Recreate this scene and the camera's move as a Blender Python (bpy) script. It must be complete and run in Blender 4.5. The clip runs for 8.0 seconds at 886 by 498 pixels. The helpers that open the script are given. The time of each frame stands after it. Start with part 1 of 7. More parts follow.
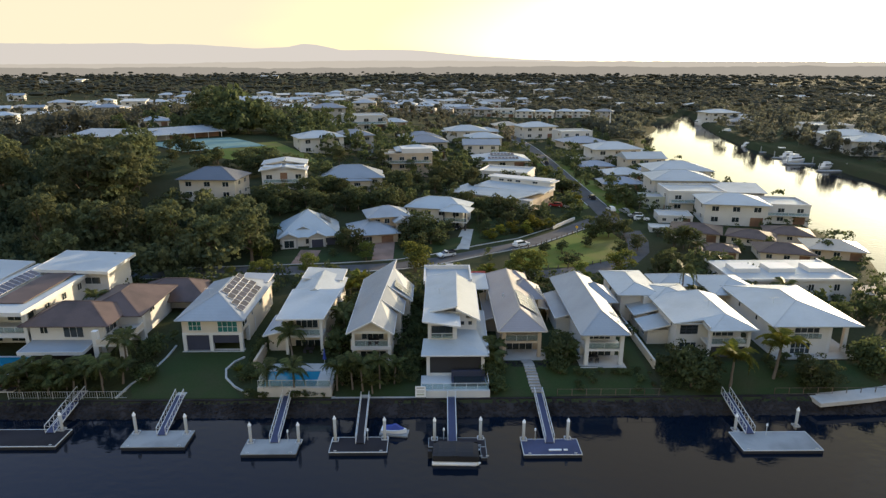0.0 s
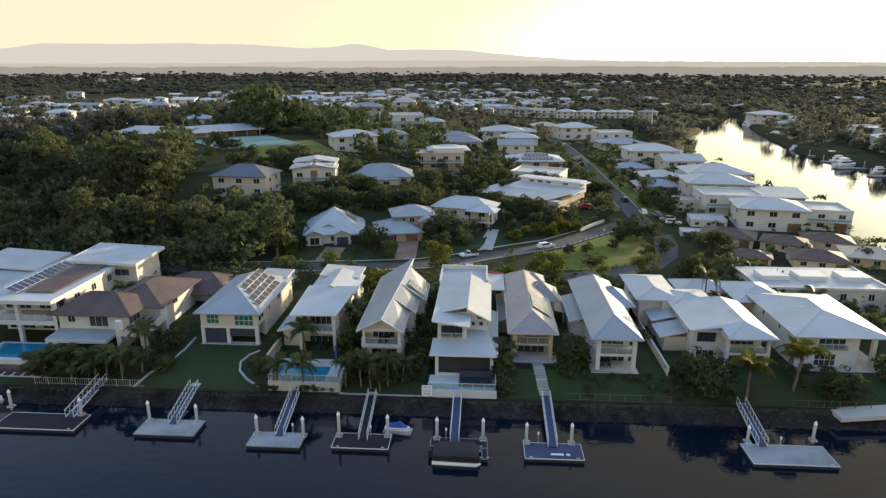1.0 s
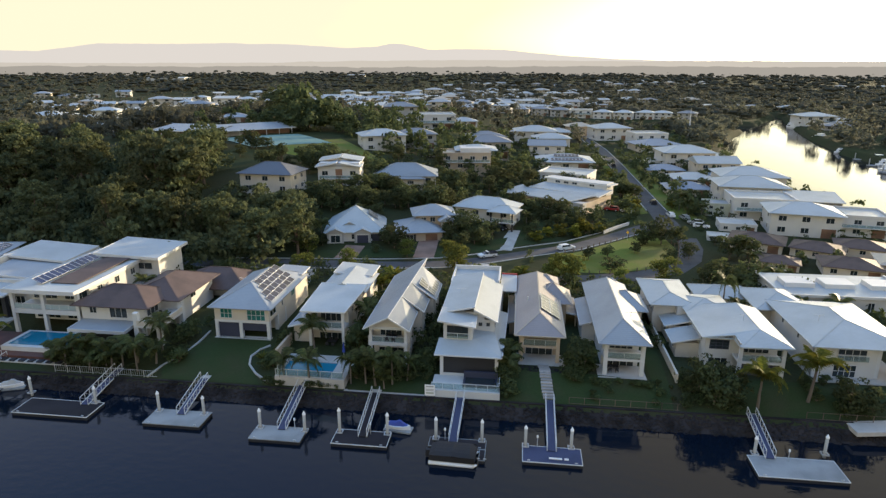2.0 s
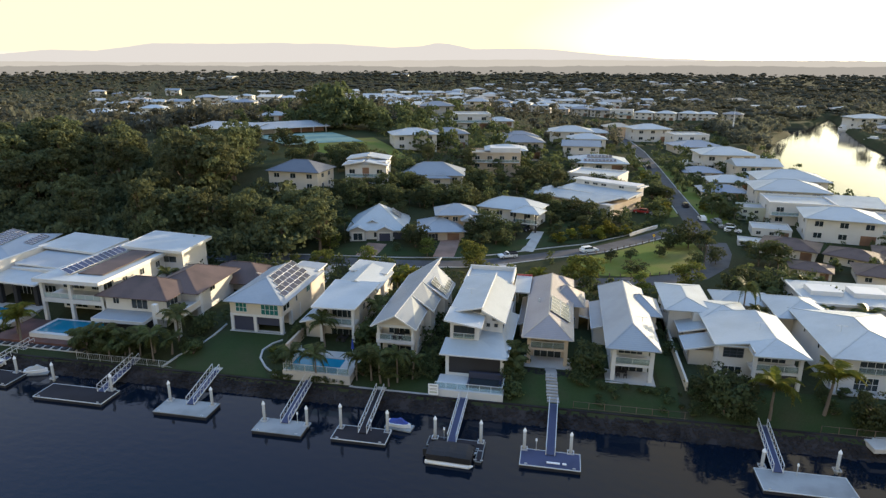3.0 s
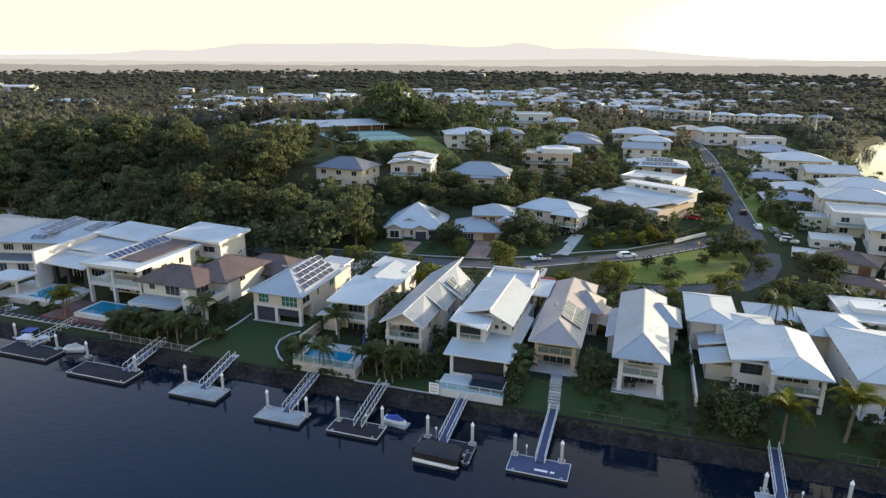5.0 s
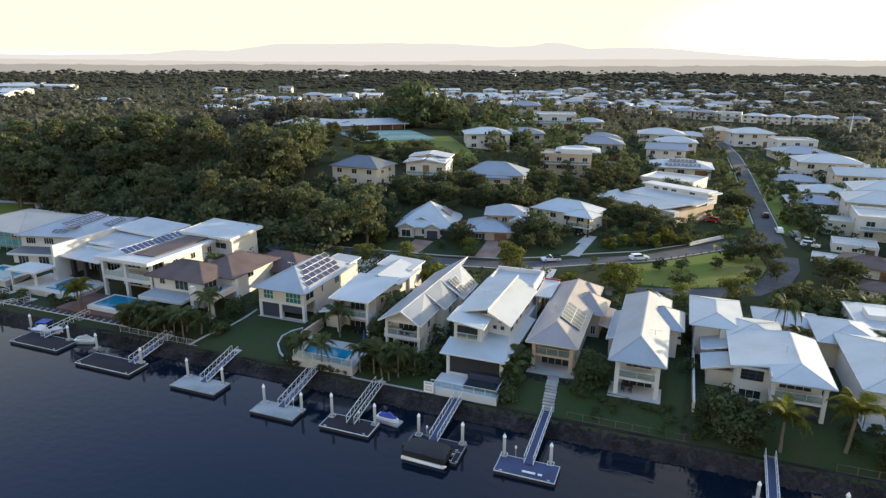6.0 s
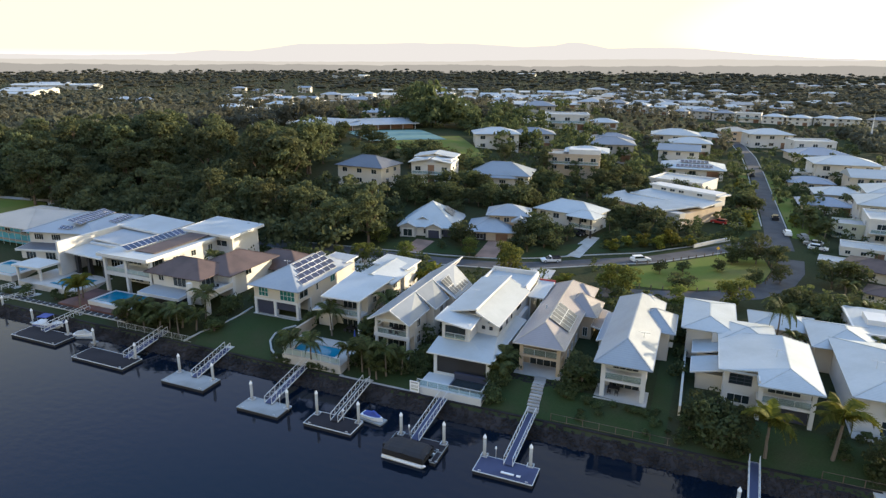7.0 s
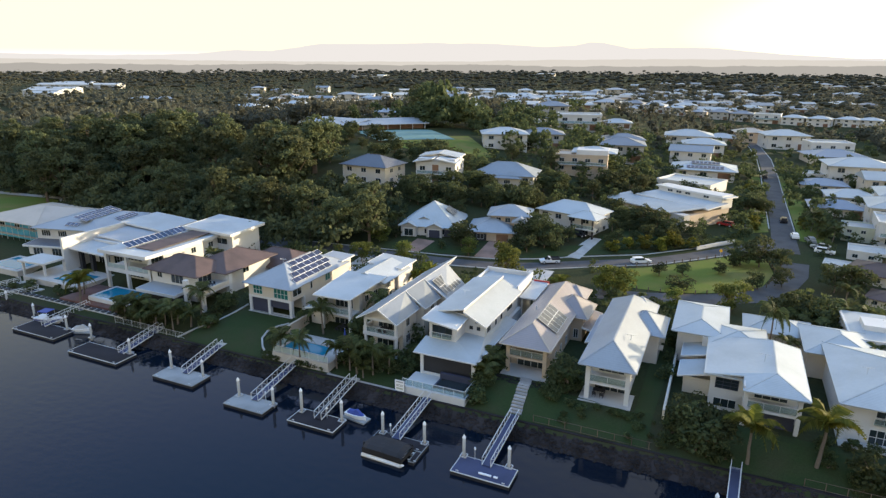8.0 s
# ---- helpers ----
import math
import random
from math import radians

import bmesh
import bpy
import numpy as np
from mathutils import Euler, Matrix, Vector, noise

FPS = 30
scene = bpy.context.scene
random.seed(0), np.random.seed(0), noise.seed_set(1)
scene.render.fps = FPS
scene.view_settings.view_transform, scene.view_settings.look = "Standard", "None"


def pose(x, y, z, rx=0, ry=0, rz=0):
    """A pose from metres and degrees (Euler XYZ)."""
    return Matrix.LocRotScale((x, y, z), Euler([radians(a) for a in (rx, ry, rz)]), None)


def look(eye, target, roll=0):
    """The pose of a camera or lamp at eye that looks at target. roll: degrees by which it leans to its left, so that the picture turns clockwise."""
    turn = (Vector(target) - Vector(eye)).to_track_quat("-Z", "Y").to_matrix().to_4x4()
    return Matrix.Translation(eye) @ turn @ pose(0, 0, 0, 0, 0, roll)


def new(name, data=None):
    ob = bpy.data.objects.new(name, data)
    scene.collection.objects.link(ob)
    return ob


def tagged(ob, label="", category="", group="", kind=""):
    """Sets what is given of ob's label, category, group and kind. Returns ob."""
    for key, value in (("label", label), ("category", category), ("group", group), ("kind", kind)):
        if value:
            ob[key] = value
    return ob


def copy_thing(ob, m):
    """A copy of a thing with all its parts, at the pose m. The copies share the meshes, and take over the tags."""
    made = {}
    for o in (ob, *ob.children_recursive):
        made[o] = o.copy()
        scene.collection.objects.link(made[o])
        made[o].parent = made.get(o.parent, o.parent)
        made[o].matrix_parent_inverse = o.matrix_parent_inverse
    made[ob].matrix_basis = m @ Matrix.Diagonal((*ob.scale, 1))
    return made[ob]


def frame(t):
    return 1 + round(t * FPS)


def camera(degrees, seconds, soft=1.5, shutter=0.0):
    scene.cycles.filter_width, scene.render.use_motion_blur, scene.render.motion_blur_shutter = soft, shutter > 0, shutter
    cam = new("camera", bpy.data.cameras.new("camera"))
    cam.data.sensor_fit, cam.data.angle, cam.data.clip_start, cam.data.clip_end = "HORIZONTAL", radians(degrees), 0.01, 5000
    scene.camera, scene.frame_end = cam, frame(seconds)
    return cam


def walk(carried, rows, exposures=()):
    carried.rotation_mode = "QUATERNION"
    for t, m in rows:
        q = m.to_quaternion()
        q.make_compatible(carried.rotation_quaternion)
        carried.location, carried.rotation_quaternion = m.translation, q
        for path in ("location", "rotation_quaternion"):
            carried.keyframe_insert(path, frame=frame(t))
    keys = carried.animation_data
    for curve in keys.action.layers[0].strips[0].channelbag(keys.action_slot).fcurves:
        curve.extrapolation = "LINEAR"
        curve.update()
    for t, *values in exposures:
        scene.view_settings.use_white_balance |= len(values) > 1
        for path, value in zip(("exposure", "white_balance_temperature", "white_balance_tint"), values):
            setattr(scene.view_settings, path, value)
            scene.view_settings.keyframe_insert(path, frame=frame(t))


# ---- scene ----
cam = camera(70.5, 8.0, soft=1.35)
METRES, EYE, TILT, LEAN, TURN = 38.0, 47.3, -83.8, -2.43, 0.0
ROWS = [
    (0.0, 0.0, 0.0, 0.0, 2.3, 67.55, 0.95),
    (0.5, 0.0575, 0.0024, -0.0001, 2.49, 67.54, -1.04),
    (1.0, 0.1238, 0.005, 0.002, 2.67, 67.52, -3.09),
    (1.5, 0.1817, 0.0075, 0.0058, 2.83, 67.5, -4.81),
    (3.0, 0.3731, 0.0191, 0.0346, 3.38, 67.37, -10.59),
    (3.5, 0.4326, 0.0224, 0.0467, 3.58, 67.31, -12.35),
    (4.0, 0.4989, 0.0269, 0.0629, 3.77, 67.27, -14.2),
    (4.5, 0.5562, 0.0309, 0.0791, 3.92, 67.22, -15.78),
    (5.0, 0.6189, 0.0361, 0.098, 4.08, 67.16, -17.56),
    (6.5, 0.7917, 0.0555, 0.1603, 4.55, 67.01, -21.37),
    (7.0, 0.8486, 0.0607, 0.1835, 4.63, 66.98, -22.22),
    (7.5, 0.9052, 0.066, 0.2075, 4.71, 66.95, -23.09),
    (8.0, 0.9612, 0.0709, 0.2319, 4.83, 66.9, -24.02),
]
walk(cam, [(t, pose(0, 0, EYE, TILT, LEAN, TURN) @ pose(METRES * x, METRES * y, METRES * z, 90 + pitch, roll, yaw)) for t, x, y, z, yaw, pitch, roll in ROWS],
     exposures=[(0.0, 1.75, 6500, 8), (3.0, 1.92, 6300, 8), (8.0, 2.08, 6180, 8)])

# ---- sky and sun: a low morning sun ahead and to the right ----
SUN_AZIMUTH, SUN_HEIGHT = 44.0, 7.5
world = bpy.data.worlds.new("world")
scene.world = world
world.use_nodes = True
wt = world.node_tree
wt.nodes.clear()
sky = wt.nodes.new("ShaderNodeTexSky")
sky.sky_type, sky.sun_disc = "NISHITA", False
sky.sun_elevation, sky.sun_rotation = radians(SUN_HEIGHT), radians(SUN_AZIMUTH)
sky.air_density, sky.dust_density, sky.ozone_density = 1.0, 0.9, 1.0
back = wt.nodes.new("ShaderNodeBackground")
back.inputs["Strength"].default_value = 0.15
wout = wt.nodes.new("ShaderNodeOutputWorld")
# a thin morning haze evens the low sky to cream; only the glow about the sun rises above it
def blend(kind, a, b):
    """Two skies joined by a colour blend; b may be a plain colour."""
    m = wt.nodes.new("ShaderNodeMix")
    m.data_type, m.blend_type = "RGBA", kind
    m.inputs["Factor"].default_value = 1.0
    wt.links.new(a, m.inputs["A"])
    if isinstance(b, tuple):
        m.inputs["B"].default_value = (*b, 1)
    else:
        wt.links.new(b, m.inputs["B"])
    return m.outputs["Result"]


pale = wt.nodes.new("ShaderNodeHueSaturation")
pale.inputs["Saturation"].default_value = 0.3
wt.links.new(sky.outputs[0], pale.inputs["Color"])
grey, low = wt.nodes.new("ShaderNodeRGBToBW"), wt.nodes.new("ShaderNodeMapRange")
low.inputs["From Min"].default_value, low.inputs["From Max"].default_value = 0.9, 2.0
wt.links.new(sky.outputs[0], grey.inputs[0])
wt.links.new(grey.outputs[0], low.inputs["Value"])
air = wt.nodes.new("ShaderNodeMix")
air.data_type = "RGBA"
wt.links.new(low.outputs[0], air.inputs["Factor"])
wt.links.new(blend("LIGHTEN", sky.outputs[0], (0.58, 1.2, 2.34)), air.inputs["A"])
air.inputs["B"].default_value = (2.05, 1.8, 1.29, 1)
veil = air.outputs["Result"]
glow = blend("LIGHTEN", blend("SUBTRACT", pale.outputs[0], (4.0, 4.0, 4.6)), (0.0, 0.0, 0.0))
wt.links.new(blend("ADD", veil, blend("MULTIPLY", glow, (0.5, 0.5, 0.42))), back.inputs[0])
wt.links.new(back.outputs[0], wout.inputs[0])
sun = new("sun", bpy.data.lights.new("sun", "SUN"))
sun.data.energy, sun.data.angle, sun.data.color = 2.35, radians(0.7), (1.0, 0.77, 0.5)
sa, se = radians(SUN_AZIMUTH), radians(SUN_HEIGHT)
sun.matrix_basis = look((0, 0, 200), (-200 * math.sin(sa) * math.cos(se), -200 * math.cos(sa) * math.cos(se), 200 - 200 * math.sin(se)))


# ---- materials ----
def mat(name, colour, rough=0.6, metal=0.0, vary=0.12, scale=1.5, fine=18.0, bump=0.0, tint=None, rand=0.0, spec=0.5):
    """Principled surface with large stains, fine grain and a little relief; tint: the colour of the stains."""
    m = bpy.data.materials.new(name)
    m.use_nodes = True
    t, n = m.node_tree, m.node_tree.nodes
    p = n["Principled BSDF"]
    p.inputs["Roughness"].default_value, p.inputs["Metallic"].default_value = rough, metal
    p.inputs["Specular IOR Level"].default_value = spec
    co = n.new("ShaderNodeTexCoord")
    big, small = n.new("ShaderNodeTexNoise"), n.new("ShaderNodeTexNoise")
    big.inputs["Scale"].default_value, big.inputs["Detail"].default_value = scale * 0.2, 5
    small.inputs["Scale"].default_value, small.inputs["Detail"].default_value = fine, 3
    ramp = n.new("ShaderNodeMix")
    ramp.data_type = "RGBA"
    other = tint or tuple(c * (1 - vary * 2) for c in colour)
    ramp.inputs["A"].default_value, ramp.inputs["B"].default_value = (*colour, 1), (*other, 1)
    lay = n.new("ShaderNodeMapRange")
    lay.inputs["From Min"].default_value, lay.inputs["From Max"].default_value = 0.42, 0.68
    hsv = n.new("ShaderNodeHueSaturation")
    vmap = n.new("ShaderNodeMapRange")
    vmap.inputs["To Min"].default_value, vmap.inputs["To Max"].default_value = 1 - vary, 1 + vary
    for a in (big, small):
        t.links.new(co.outputs["Object"], a.inputs["Vector"])
    t.links.new(big.outputs["Fac"], lay.inputs["Value"])
    t.links.new(lay.outputs[0], ramp.inputs["Factor"])
    t.links.new(ramp.outputs["Result"], hsv.inputs["Color"])
    t.links.new(small.outputs["Fac"], vmap.inputs["Value"])
    value = vmap.outputs[0]
    if rand:
        info = n.new("ShaderNodeObjectInfo")
        rm, mul = n.new("ShaderNodeMapRange"), n.new("ShaderNodeMath")
        rm.inputs["To Min"].default_value, rm.inputs["To Max"].default_value = 1 - rand, 1 + rand
        mul.operation = "MULTIPLY"
        t.links.new(info.outputs["Random"], rm.inputs["Value"])
        t.links.new(rm.outputs[0], mul.inputs[0])
        t.links.new(value, mul.inputs[1])
        value = mul.outputs[0]
    t.links.new(value, hsv.inputs["Value"])
    t.links.new(hsv.outputs[0], p.inputs["Base Color"])
    if bump:
        b = n.new("ShaderNodeBump")
        b.inputs["Strength"].default_value, b.inputs["Distance"].default_value = 0.6, bump
        t.links.new(small.outputs["Fac"], b.inputs["Height"])
        t.links.new(b.outputs[0], p.inputs["Normal"])
    return m


def leaf_mat(name, dark, light, gloss=0.75, through_light=0.45):
    m = bpy.data.materials.new(name)
    m.use_nodes = True
    t, n = m.node_tree, m.node_tree.nodes
    p, out = n["Principled BSDF"], n["Material Output"]
    geo, info = n.new("ShaderNodeNewGeometry"), n.new("ShaderNodeObjectInfo")
    mix, hsv = n.new("ShaderNodeMix"), n.new("ShaderNodeHueSaturation")
    mix.data_type = "RGBA"
    mix.inputs["A"].default_value, mix.inputs["B"].default_value = (*dark, 1), (*light, 1)
    rm, rh = n.new("ShaderNodeMapRange"), n.new("ShaderNodeMapRange")
    rm.inputs["To Min"].default_value, rm.inputs["To Max"].default_value = 0.75, 1.25
    rh.inputs["To Min"].default_value, rh.inputs["To Max"].default_value = 0.482, 0.512
    t.links.new(geo.outputs["Random Per Island"], mix.inputs["Factor"])
    t.links.new(info.outputs["Random"], rm.inputs["Value"])
    t.links.new(info.outputs["Random"], rh.inputs["Value"])
    t.links.new(mix.outputs["Result"], hsv.inputs["Color"])
    t.links.new(rm.outputs[0], hsv.inputs["Value"])
    t.links.new(rh.outputs[0], hsv.inputs["Hue"])
    t.links.new(hsv.outputs[0], p.inputs["Base Color"])
    p.inputs["Roughness"].default_value = gloss
    p.inputs["Specular IOR Level"].default_value = 0.08
    tr, ms = n.new("ShaderNodeBsdfTranslucent"), n.new("ShaderNodeMixShader")
    ms.inputs[0].default_value = through_light
    t.links.new(hsv.outputs[0], tr.inputs["Color"])
    t.links.new(p.outputs[0], ms.inputs[1])
    t.links.new(tr.outputs[0], ms.inputs[2])
    t.links.new(ms.outputs[0], out.inputs["Surface"])
    return m


def water_mat(name, colour, ripple, rough):
    m = bpy.data.materials.new(name)
    m.use_nodes = True
    t, n = m.node_tree, m.node_tree.nodes
    p = n["Principled BSDF"]
    p.inputs["Base Color"].default_value = (*colour, 1)
    p.inputs["Roughness"].default_value, p.inputs["IOR"].default_value = rough, 1.33
    p.inputs["Specular IOR Level"].default_value = 0.36
    co, mp = n.new("ShaderNodeTexCoord"), n.new("ShaderNodeMapping")
    mp.inputs["Scale"].default_value = (0.6, 1.0, 1.0)
    mp.inputs["Rotation"].default_value = (0, 0, 0.5)
    a, c = n.new("ShaderNodeTexNoise"), n.new("ShaderNodeTexNoise")
    a.inputs["Scale"].default_value, a.inputs["Detail"].default_value = 0.9, 4
    c.inputs["Scale"].default_value, c.inputs["Detail"].default_value = 0.05, 3
    add = n.new("ShaderNodeMath")
    add.operation = "MULTIPLY"
    b = n.new("ShaderNodeBump")
    b.inputs["Strength"].default_value, b.inputs["Distance"].default_value = 1.0, ripple
    t.links.new(co.outputs["Object"], mp.inputs[0])
    t.links.new(mp.outputs[0], a.inputs["Vector"])
    t.links.new(mp.outputs[0], c.inputs["Vector"])
    t.links.new(a.outputs["Fac"], add.inputs[0])
    t.links.new(c.outputs["Fac"], add.inputs[1])
    t.links.new(add.outputs[0], b.inputs["Height"])
    t.links.new(b.outputs[0], p.inputs["Normal"])
    return m


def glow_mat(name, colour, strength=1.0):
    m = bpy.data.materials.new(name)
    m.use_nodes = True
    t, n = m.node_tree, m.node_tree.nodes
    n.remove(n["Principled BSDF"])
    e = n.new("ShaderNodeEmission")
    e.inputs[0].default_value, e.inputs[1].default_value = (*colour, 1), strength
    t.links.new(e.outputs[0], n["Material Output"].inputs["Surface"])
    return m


def clear_mat(name, colour):
    """Thin clear sheet glass: mostly seen through, with a glossy face."""
    m = bpy.data.materials.new(name)
    m.use_nodes = True
    t, n = m.node_tree, m.node_tree.nodes
    p = n["Principled BSDF"]
    p.inputs["Base Color"].default_value = (0.35, 0.42, 0.42, 1)
    p.inputs["Roughness"].default_value, p.inputs["Specular IOR Level"].default_value = 0.05, 0.8
    tr, fr, ms = n.new("ShaderNodeBsdfTransparent"), n.new("ShaderNodeFresnel"), n.new("ShaderNodeMixShader")
    tr.inputs[0].default_value = (*colour, 1)
    mx = n.new("ShaderNodeMath")
    mx.inputs[1].default_value = 0.16
    t.links.new(fr.outputs[0], mx.inputs[0])
    t.links.new(mx.outputs[0], ms.inputs[0])
    t.links.new(tr.outputs[0], ms.inputs[1])
    t.links.new(p.outputs[0], ms.inputs[2])
    t.links.new(ms.outputs[0], n["Material Output"].inputs["Surface"])
    return m


def roof_mat(name, colour, rough=0.45):
    """Ribbed sheet-metal roofing: fine ribs, sheet-to-sheet shifts and weather stains."""
    m = mat(name, colour, rough, vary=0.07, scale=1.0, fine=2.5, rand=0.06)
    t, n = m.node_tree, m.node_tree.nodes
    co, w, b = n.new("ShaderNodeTexCoord"), n.new("ShaderNodeTexWave"), n.new("ShaderNodeBump")
    w.inputs["Scale"].default_value = 1.1
    w.bands_direction = "Y"
    b.inputs["Strength"].default_value, b.inputs["Distance"].default_value = 0.35, 0.03
    t.links.new(co.outputs["Object"], w.inputs["Vector"])
    t.links.new(w.outputs["Fac"], b.inputs["Height"])
    t.links.new(b.outputs[0], n["Principled BSDF"].inputs["Normal"])
    return m


R_WHITE = roof_mat("roof_white", (0.39, 0.42, 0.43))
R_PALE = roof_mat("roof_pale_grey", (0.295, 0.32, 0.345))
R_GREY = roof_mat("roof_grey", (0.21, 0.235, 0.26))
R_TAUPE = roof_mat("roof_taupe", (0.27, 0.24, 0.235))
R_TAN = roof_mat("roof_tan", (0.42, 0.36, 0.29))
R_DARK = roof_mat("roof_charcoal", (0.09, 0.095, 0.11))
R_BROWN = mat("roof_brown_tile", (0.095, 0.063, 0.055), 0.7, vary=0.2, fine=7, bump=0.03)
R_BLUE = roof_mat("roof_blue", (0.20, 0.25, 0.32))
R_SLATE = roof_mat("roof_slate_grey", (0.17, 0.19, 0.22))
R_YELLOW = mat("sign_yellow", (0.65, 0.45, 0.03), 0.5, vary=0.05)
R_RED = mat("roof_red_tile", (0.20, 0.08, 0.06), 0.75, vary=0.2, fine=7, bump=0.03)
W_WHITE = mat("render_white", (0.56, 0.55, 0.525), 0.75, vary=0.05)
W_CREAM = mat("render_cream", (0.56, 0.51, 0.43), 0.75, vary=0.06)
W_TAN = mat("render_tan", (0.46, 0.37, 0.27), 0.8, vary=0.08)
W_GREY = mat("render_grey", (0.40, 0.39, 0.37), 0.8, vary=0.08)
W_BROWN = mat("timber_cladding", (0.22, 0.12, 0.07), 0.7, vary=0.2)
W_NAVY = mat("screen_navy", (0.035, 0.04, 0.07), 0.6, vary=0.1)
W_DARK = mat("paint_charcoal", (0.032, 0.032, 0.036), 0.6, vary=0.1, spec=0.25)
W_TEAL = mat("blue_wrap", (0.10, 0.42, 0.62), 0.6, vary=0.15)
W_SAGE = mat("render_sage", (0.42, 0.44, 0.36), 0.8, vary=0.06)
TRIM = mat("trim_white", (0.58, 0.58, 0.57), 0.5, vary=0.04)
GLASS = mat("window_glass", (0.02, 0.03, 0.035), 0.06, vary=0.1, spec=0.8)
TEAL_GLASS = mat("teal_glass", (0.03, 0.16, 0.15), 0.08, vary=0.1, spec=0.8)
RAIL_GLASS = clear_mat("balustrade_glass", (0.80, 0.88, 0.87))
INSIDE = mat("interior_plaster", (0.22, 0.19, 0.16), 0.8, vary=0.2)
SOLAR = mat("solar_cell", (0.012, 0.017, 0.05), 0.2, vary=0.2, rand=0.15, spec=0.7)
SOLAR_OLD = mat("solar_collector", (0.11, 0.12, 0.13), 0.3, vary=0.2, rand=0.1)
ALLOY = mat("aluminium", (0.62, 0.63, 0.64), 0.45, 0.6, vary=0.06)
PILE = mat("pile_concrete", (0.42, 0.41, 0.38), 0.8, vary=0.15, fine=6)
CAP = mat("pile_cap", (0.82, 0.82, 0.82), 0.4, vary=0.03)
DECK_DARK = mat("deck_black", (0.025, 0.022, 0.026), 0.8, vary=0.2, spec=0.25)
DECK_GREY = mat("deck_grey", (0.30, 0.31, 0.31), 0.8, vary=0.15, spec=0.3)
DECK_BLUE = mat("deck_blue", (0.06, 0.07, 0.13), 0.8, vary=0.15, spec=0.25)
DECK_RED = mat("deck_timber", (0.14, 0.055, 0.04), 0.6, vary=0.25)
PAVE = mat("paving_pale", (0.48, 0.45, 0.41), 0.8, vary=0.1, bump=0.01, spec=0.3)
STEP = mat("stepping_stone", (0.38, 0.35, 0.32), 0.85, vary=0.15, rand=0.2)
ASPHALT = mat("asphalt", (0.085, 0.083, 0.085), 0.9, vary=0.15, bump=0.01, spec=0.25)
KERB = mat("kerb_concrete", (0.42, 0.41, 0.38), 0.85, vary=0.12, spec=0.25)
BRICKPAVE = mat("driveway_paver", (0.30, 0.19, 0.14), 0.85, vary=0.15, fine=8, spec=0.25)
# this grass is darkened to carry the shade that houses throw on it
LAWN = mat("lawn_grass_shaded", (0.033, 0.05, 0.018), 0.9, vary=0.35, scale=1.0, fine=6, bump=0.05, tint=(0.045, 0.05, 0.023), spec=0.08)
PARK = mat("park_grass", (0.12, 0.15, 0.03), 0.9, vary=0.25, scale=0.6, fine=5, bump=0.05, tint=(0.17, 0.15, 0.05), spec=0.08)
SOIL = mat("ground_cover", (0.036, 0.045, 0.02), 0.95, vary=0.3, scale=0.25, fine=2.0, bump=0.15, tint=(0.048, 0.045, 0.024), spec=0.05)
MUD = mat("bank_mud", (0.04, 0.034, 0.034), 0.8, vary=0.3, fine=3, bump=0.05, spec=0.12)
ROCK = mat("revetment_rock", (0.04, 0.035, 0.035), 0.9, vary=0.3, fine=4, rand=0.3, spec=0.1)
COURT = mat("court_surface", (0.16, 0.26, 0.24), 0.85, vary=0.08, spec=0.15)
POOL = water_mat("pool_water", (0.015, 0.17, 0.26), 0.02, 0.05)
WATER = water_mat("canal_water", (0.004, 0.008, 0.016), 0.05, 0.045)
BARK = mat("bark", (0.16, 0.12, 0.09), 0.9, vary=0.25, fine=6, bump=0.03, spec=0.15)
PALM_BARK = mat("palm_bark", (0.16, 0.135, 0.11), 0.9, vary=0.2, fine=9, bump=0.02, spec=0.15)
# gum leaf colour is lifted a little to include the haze over the wood
LEAF_GUM = leaf_mat("gum_leaves", (0.066, 0.082, 0.04), (0.125, 0.138, 0.066))
LEAF_GREEN = leaf_mat("broad_leaves", (0.05, 0.064, 0.03), (0.09, 0.104, 0.046))
LEAF_YELLOW = leaf_mat("yellow_leaves", (0.075, 0.085, 0.014), (0.17, 0.165, 0.03))
LEAF_PALM = leaf_mat("palm_leaves", (0.05, 0.066, 0.024), (0.12, 0.13, 0.045), 0.4)
# paler, greyer, low-contrast leaves: distance haze is mixed into this colour
LEAF_FAR = leaf_mat("woodland_leaves_hazed", (0.095, 0.1, 0.074), (0.12, 0.122, 0.09), 0.8, 0.5)
LEAF_LIME = leaf_mat("lime_leaves", (0.072, 0.095, 0.024), (0.15, 0.17, 0.045), 0.75, 0.5)
LEAF_HEDGE = leaf_mat("hedge_leaves", (0.052, 0.07, 0.03), (0.098, 0.12, 0.05))
RUBBER = mat("tyre_rubber", (0.02, 0.02, 0.02), 0.8)
CAR_WHITE = mat("car_white", (0.75, 0.75, 0.74), 0.25, vary=0.02)
CAR_DARK = mat("car_dark", (0.03, 0.03, 0.035), 0.25, vary=0.05)
CAR_SILVER = mat("car_silver", (0.42, 0.43, 0.45), 0.3, 0.5, vary=0.03)
CAR_RED = mat("car_red", (0.35, 0.03, 0.03), 0.3, vary=0.05)
HULL = mat("hull_white", (0.75, 0.75, 0.75), 0.3, vary=0.03)
BLUE_COVER = mat("cover_blue", (0.03, 0.06, 0.28), 0.6, vary=0.15)
BLACK_COVER = mat("cover_black", (0.018, 0.017, 0.02), 0.75, vary=0.25, bump=0.02)


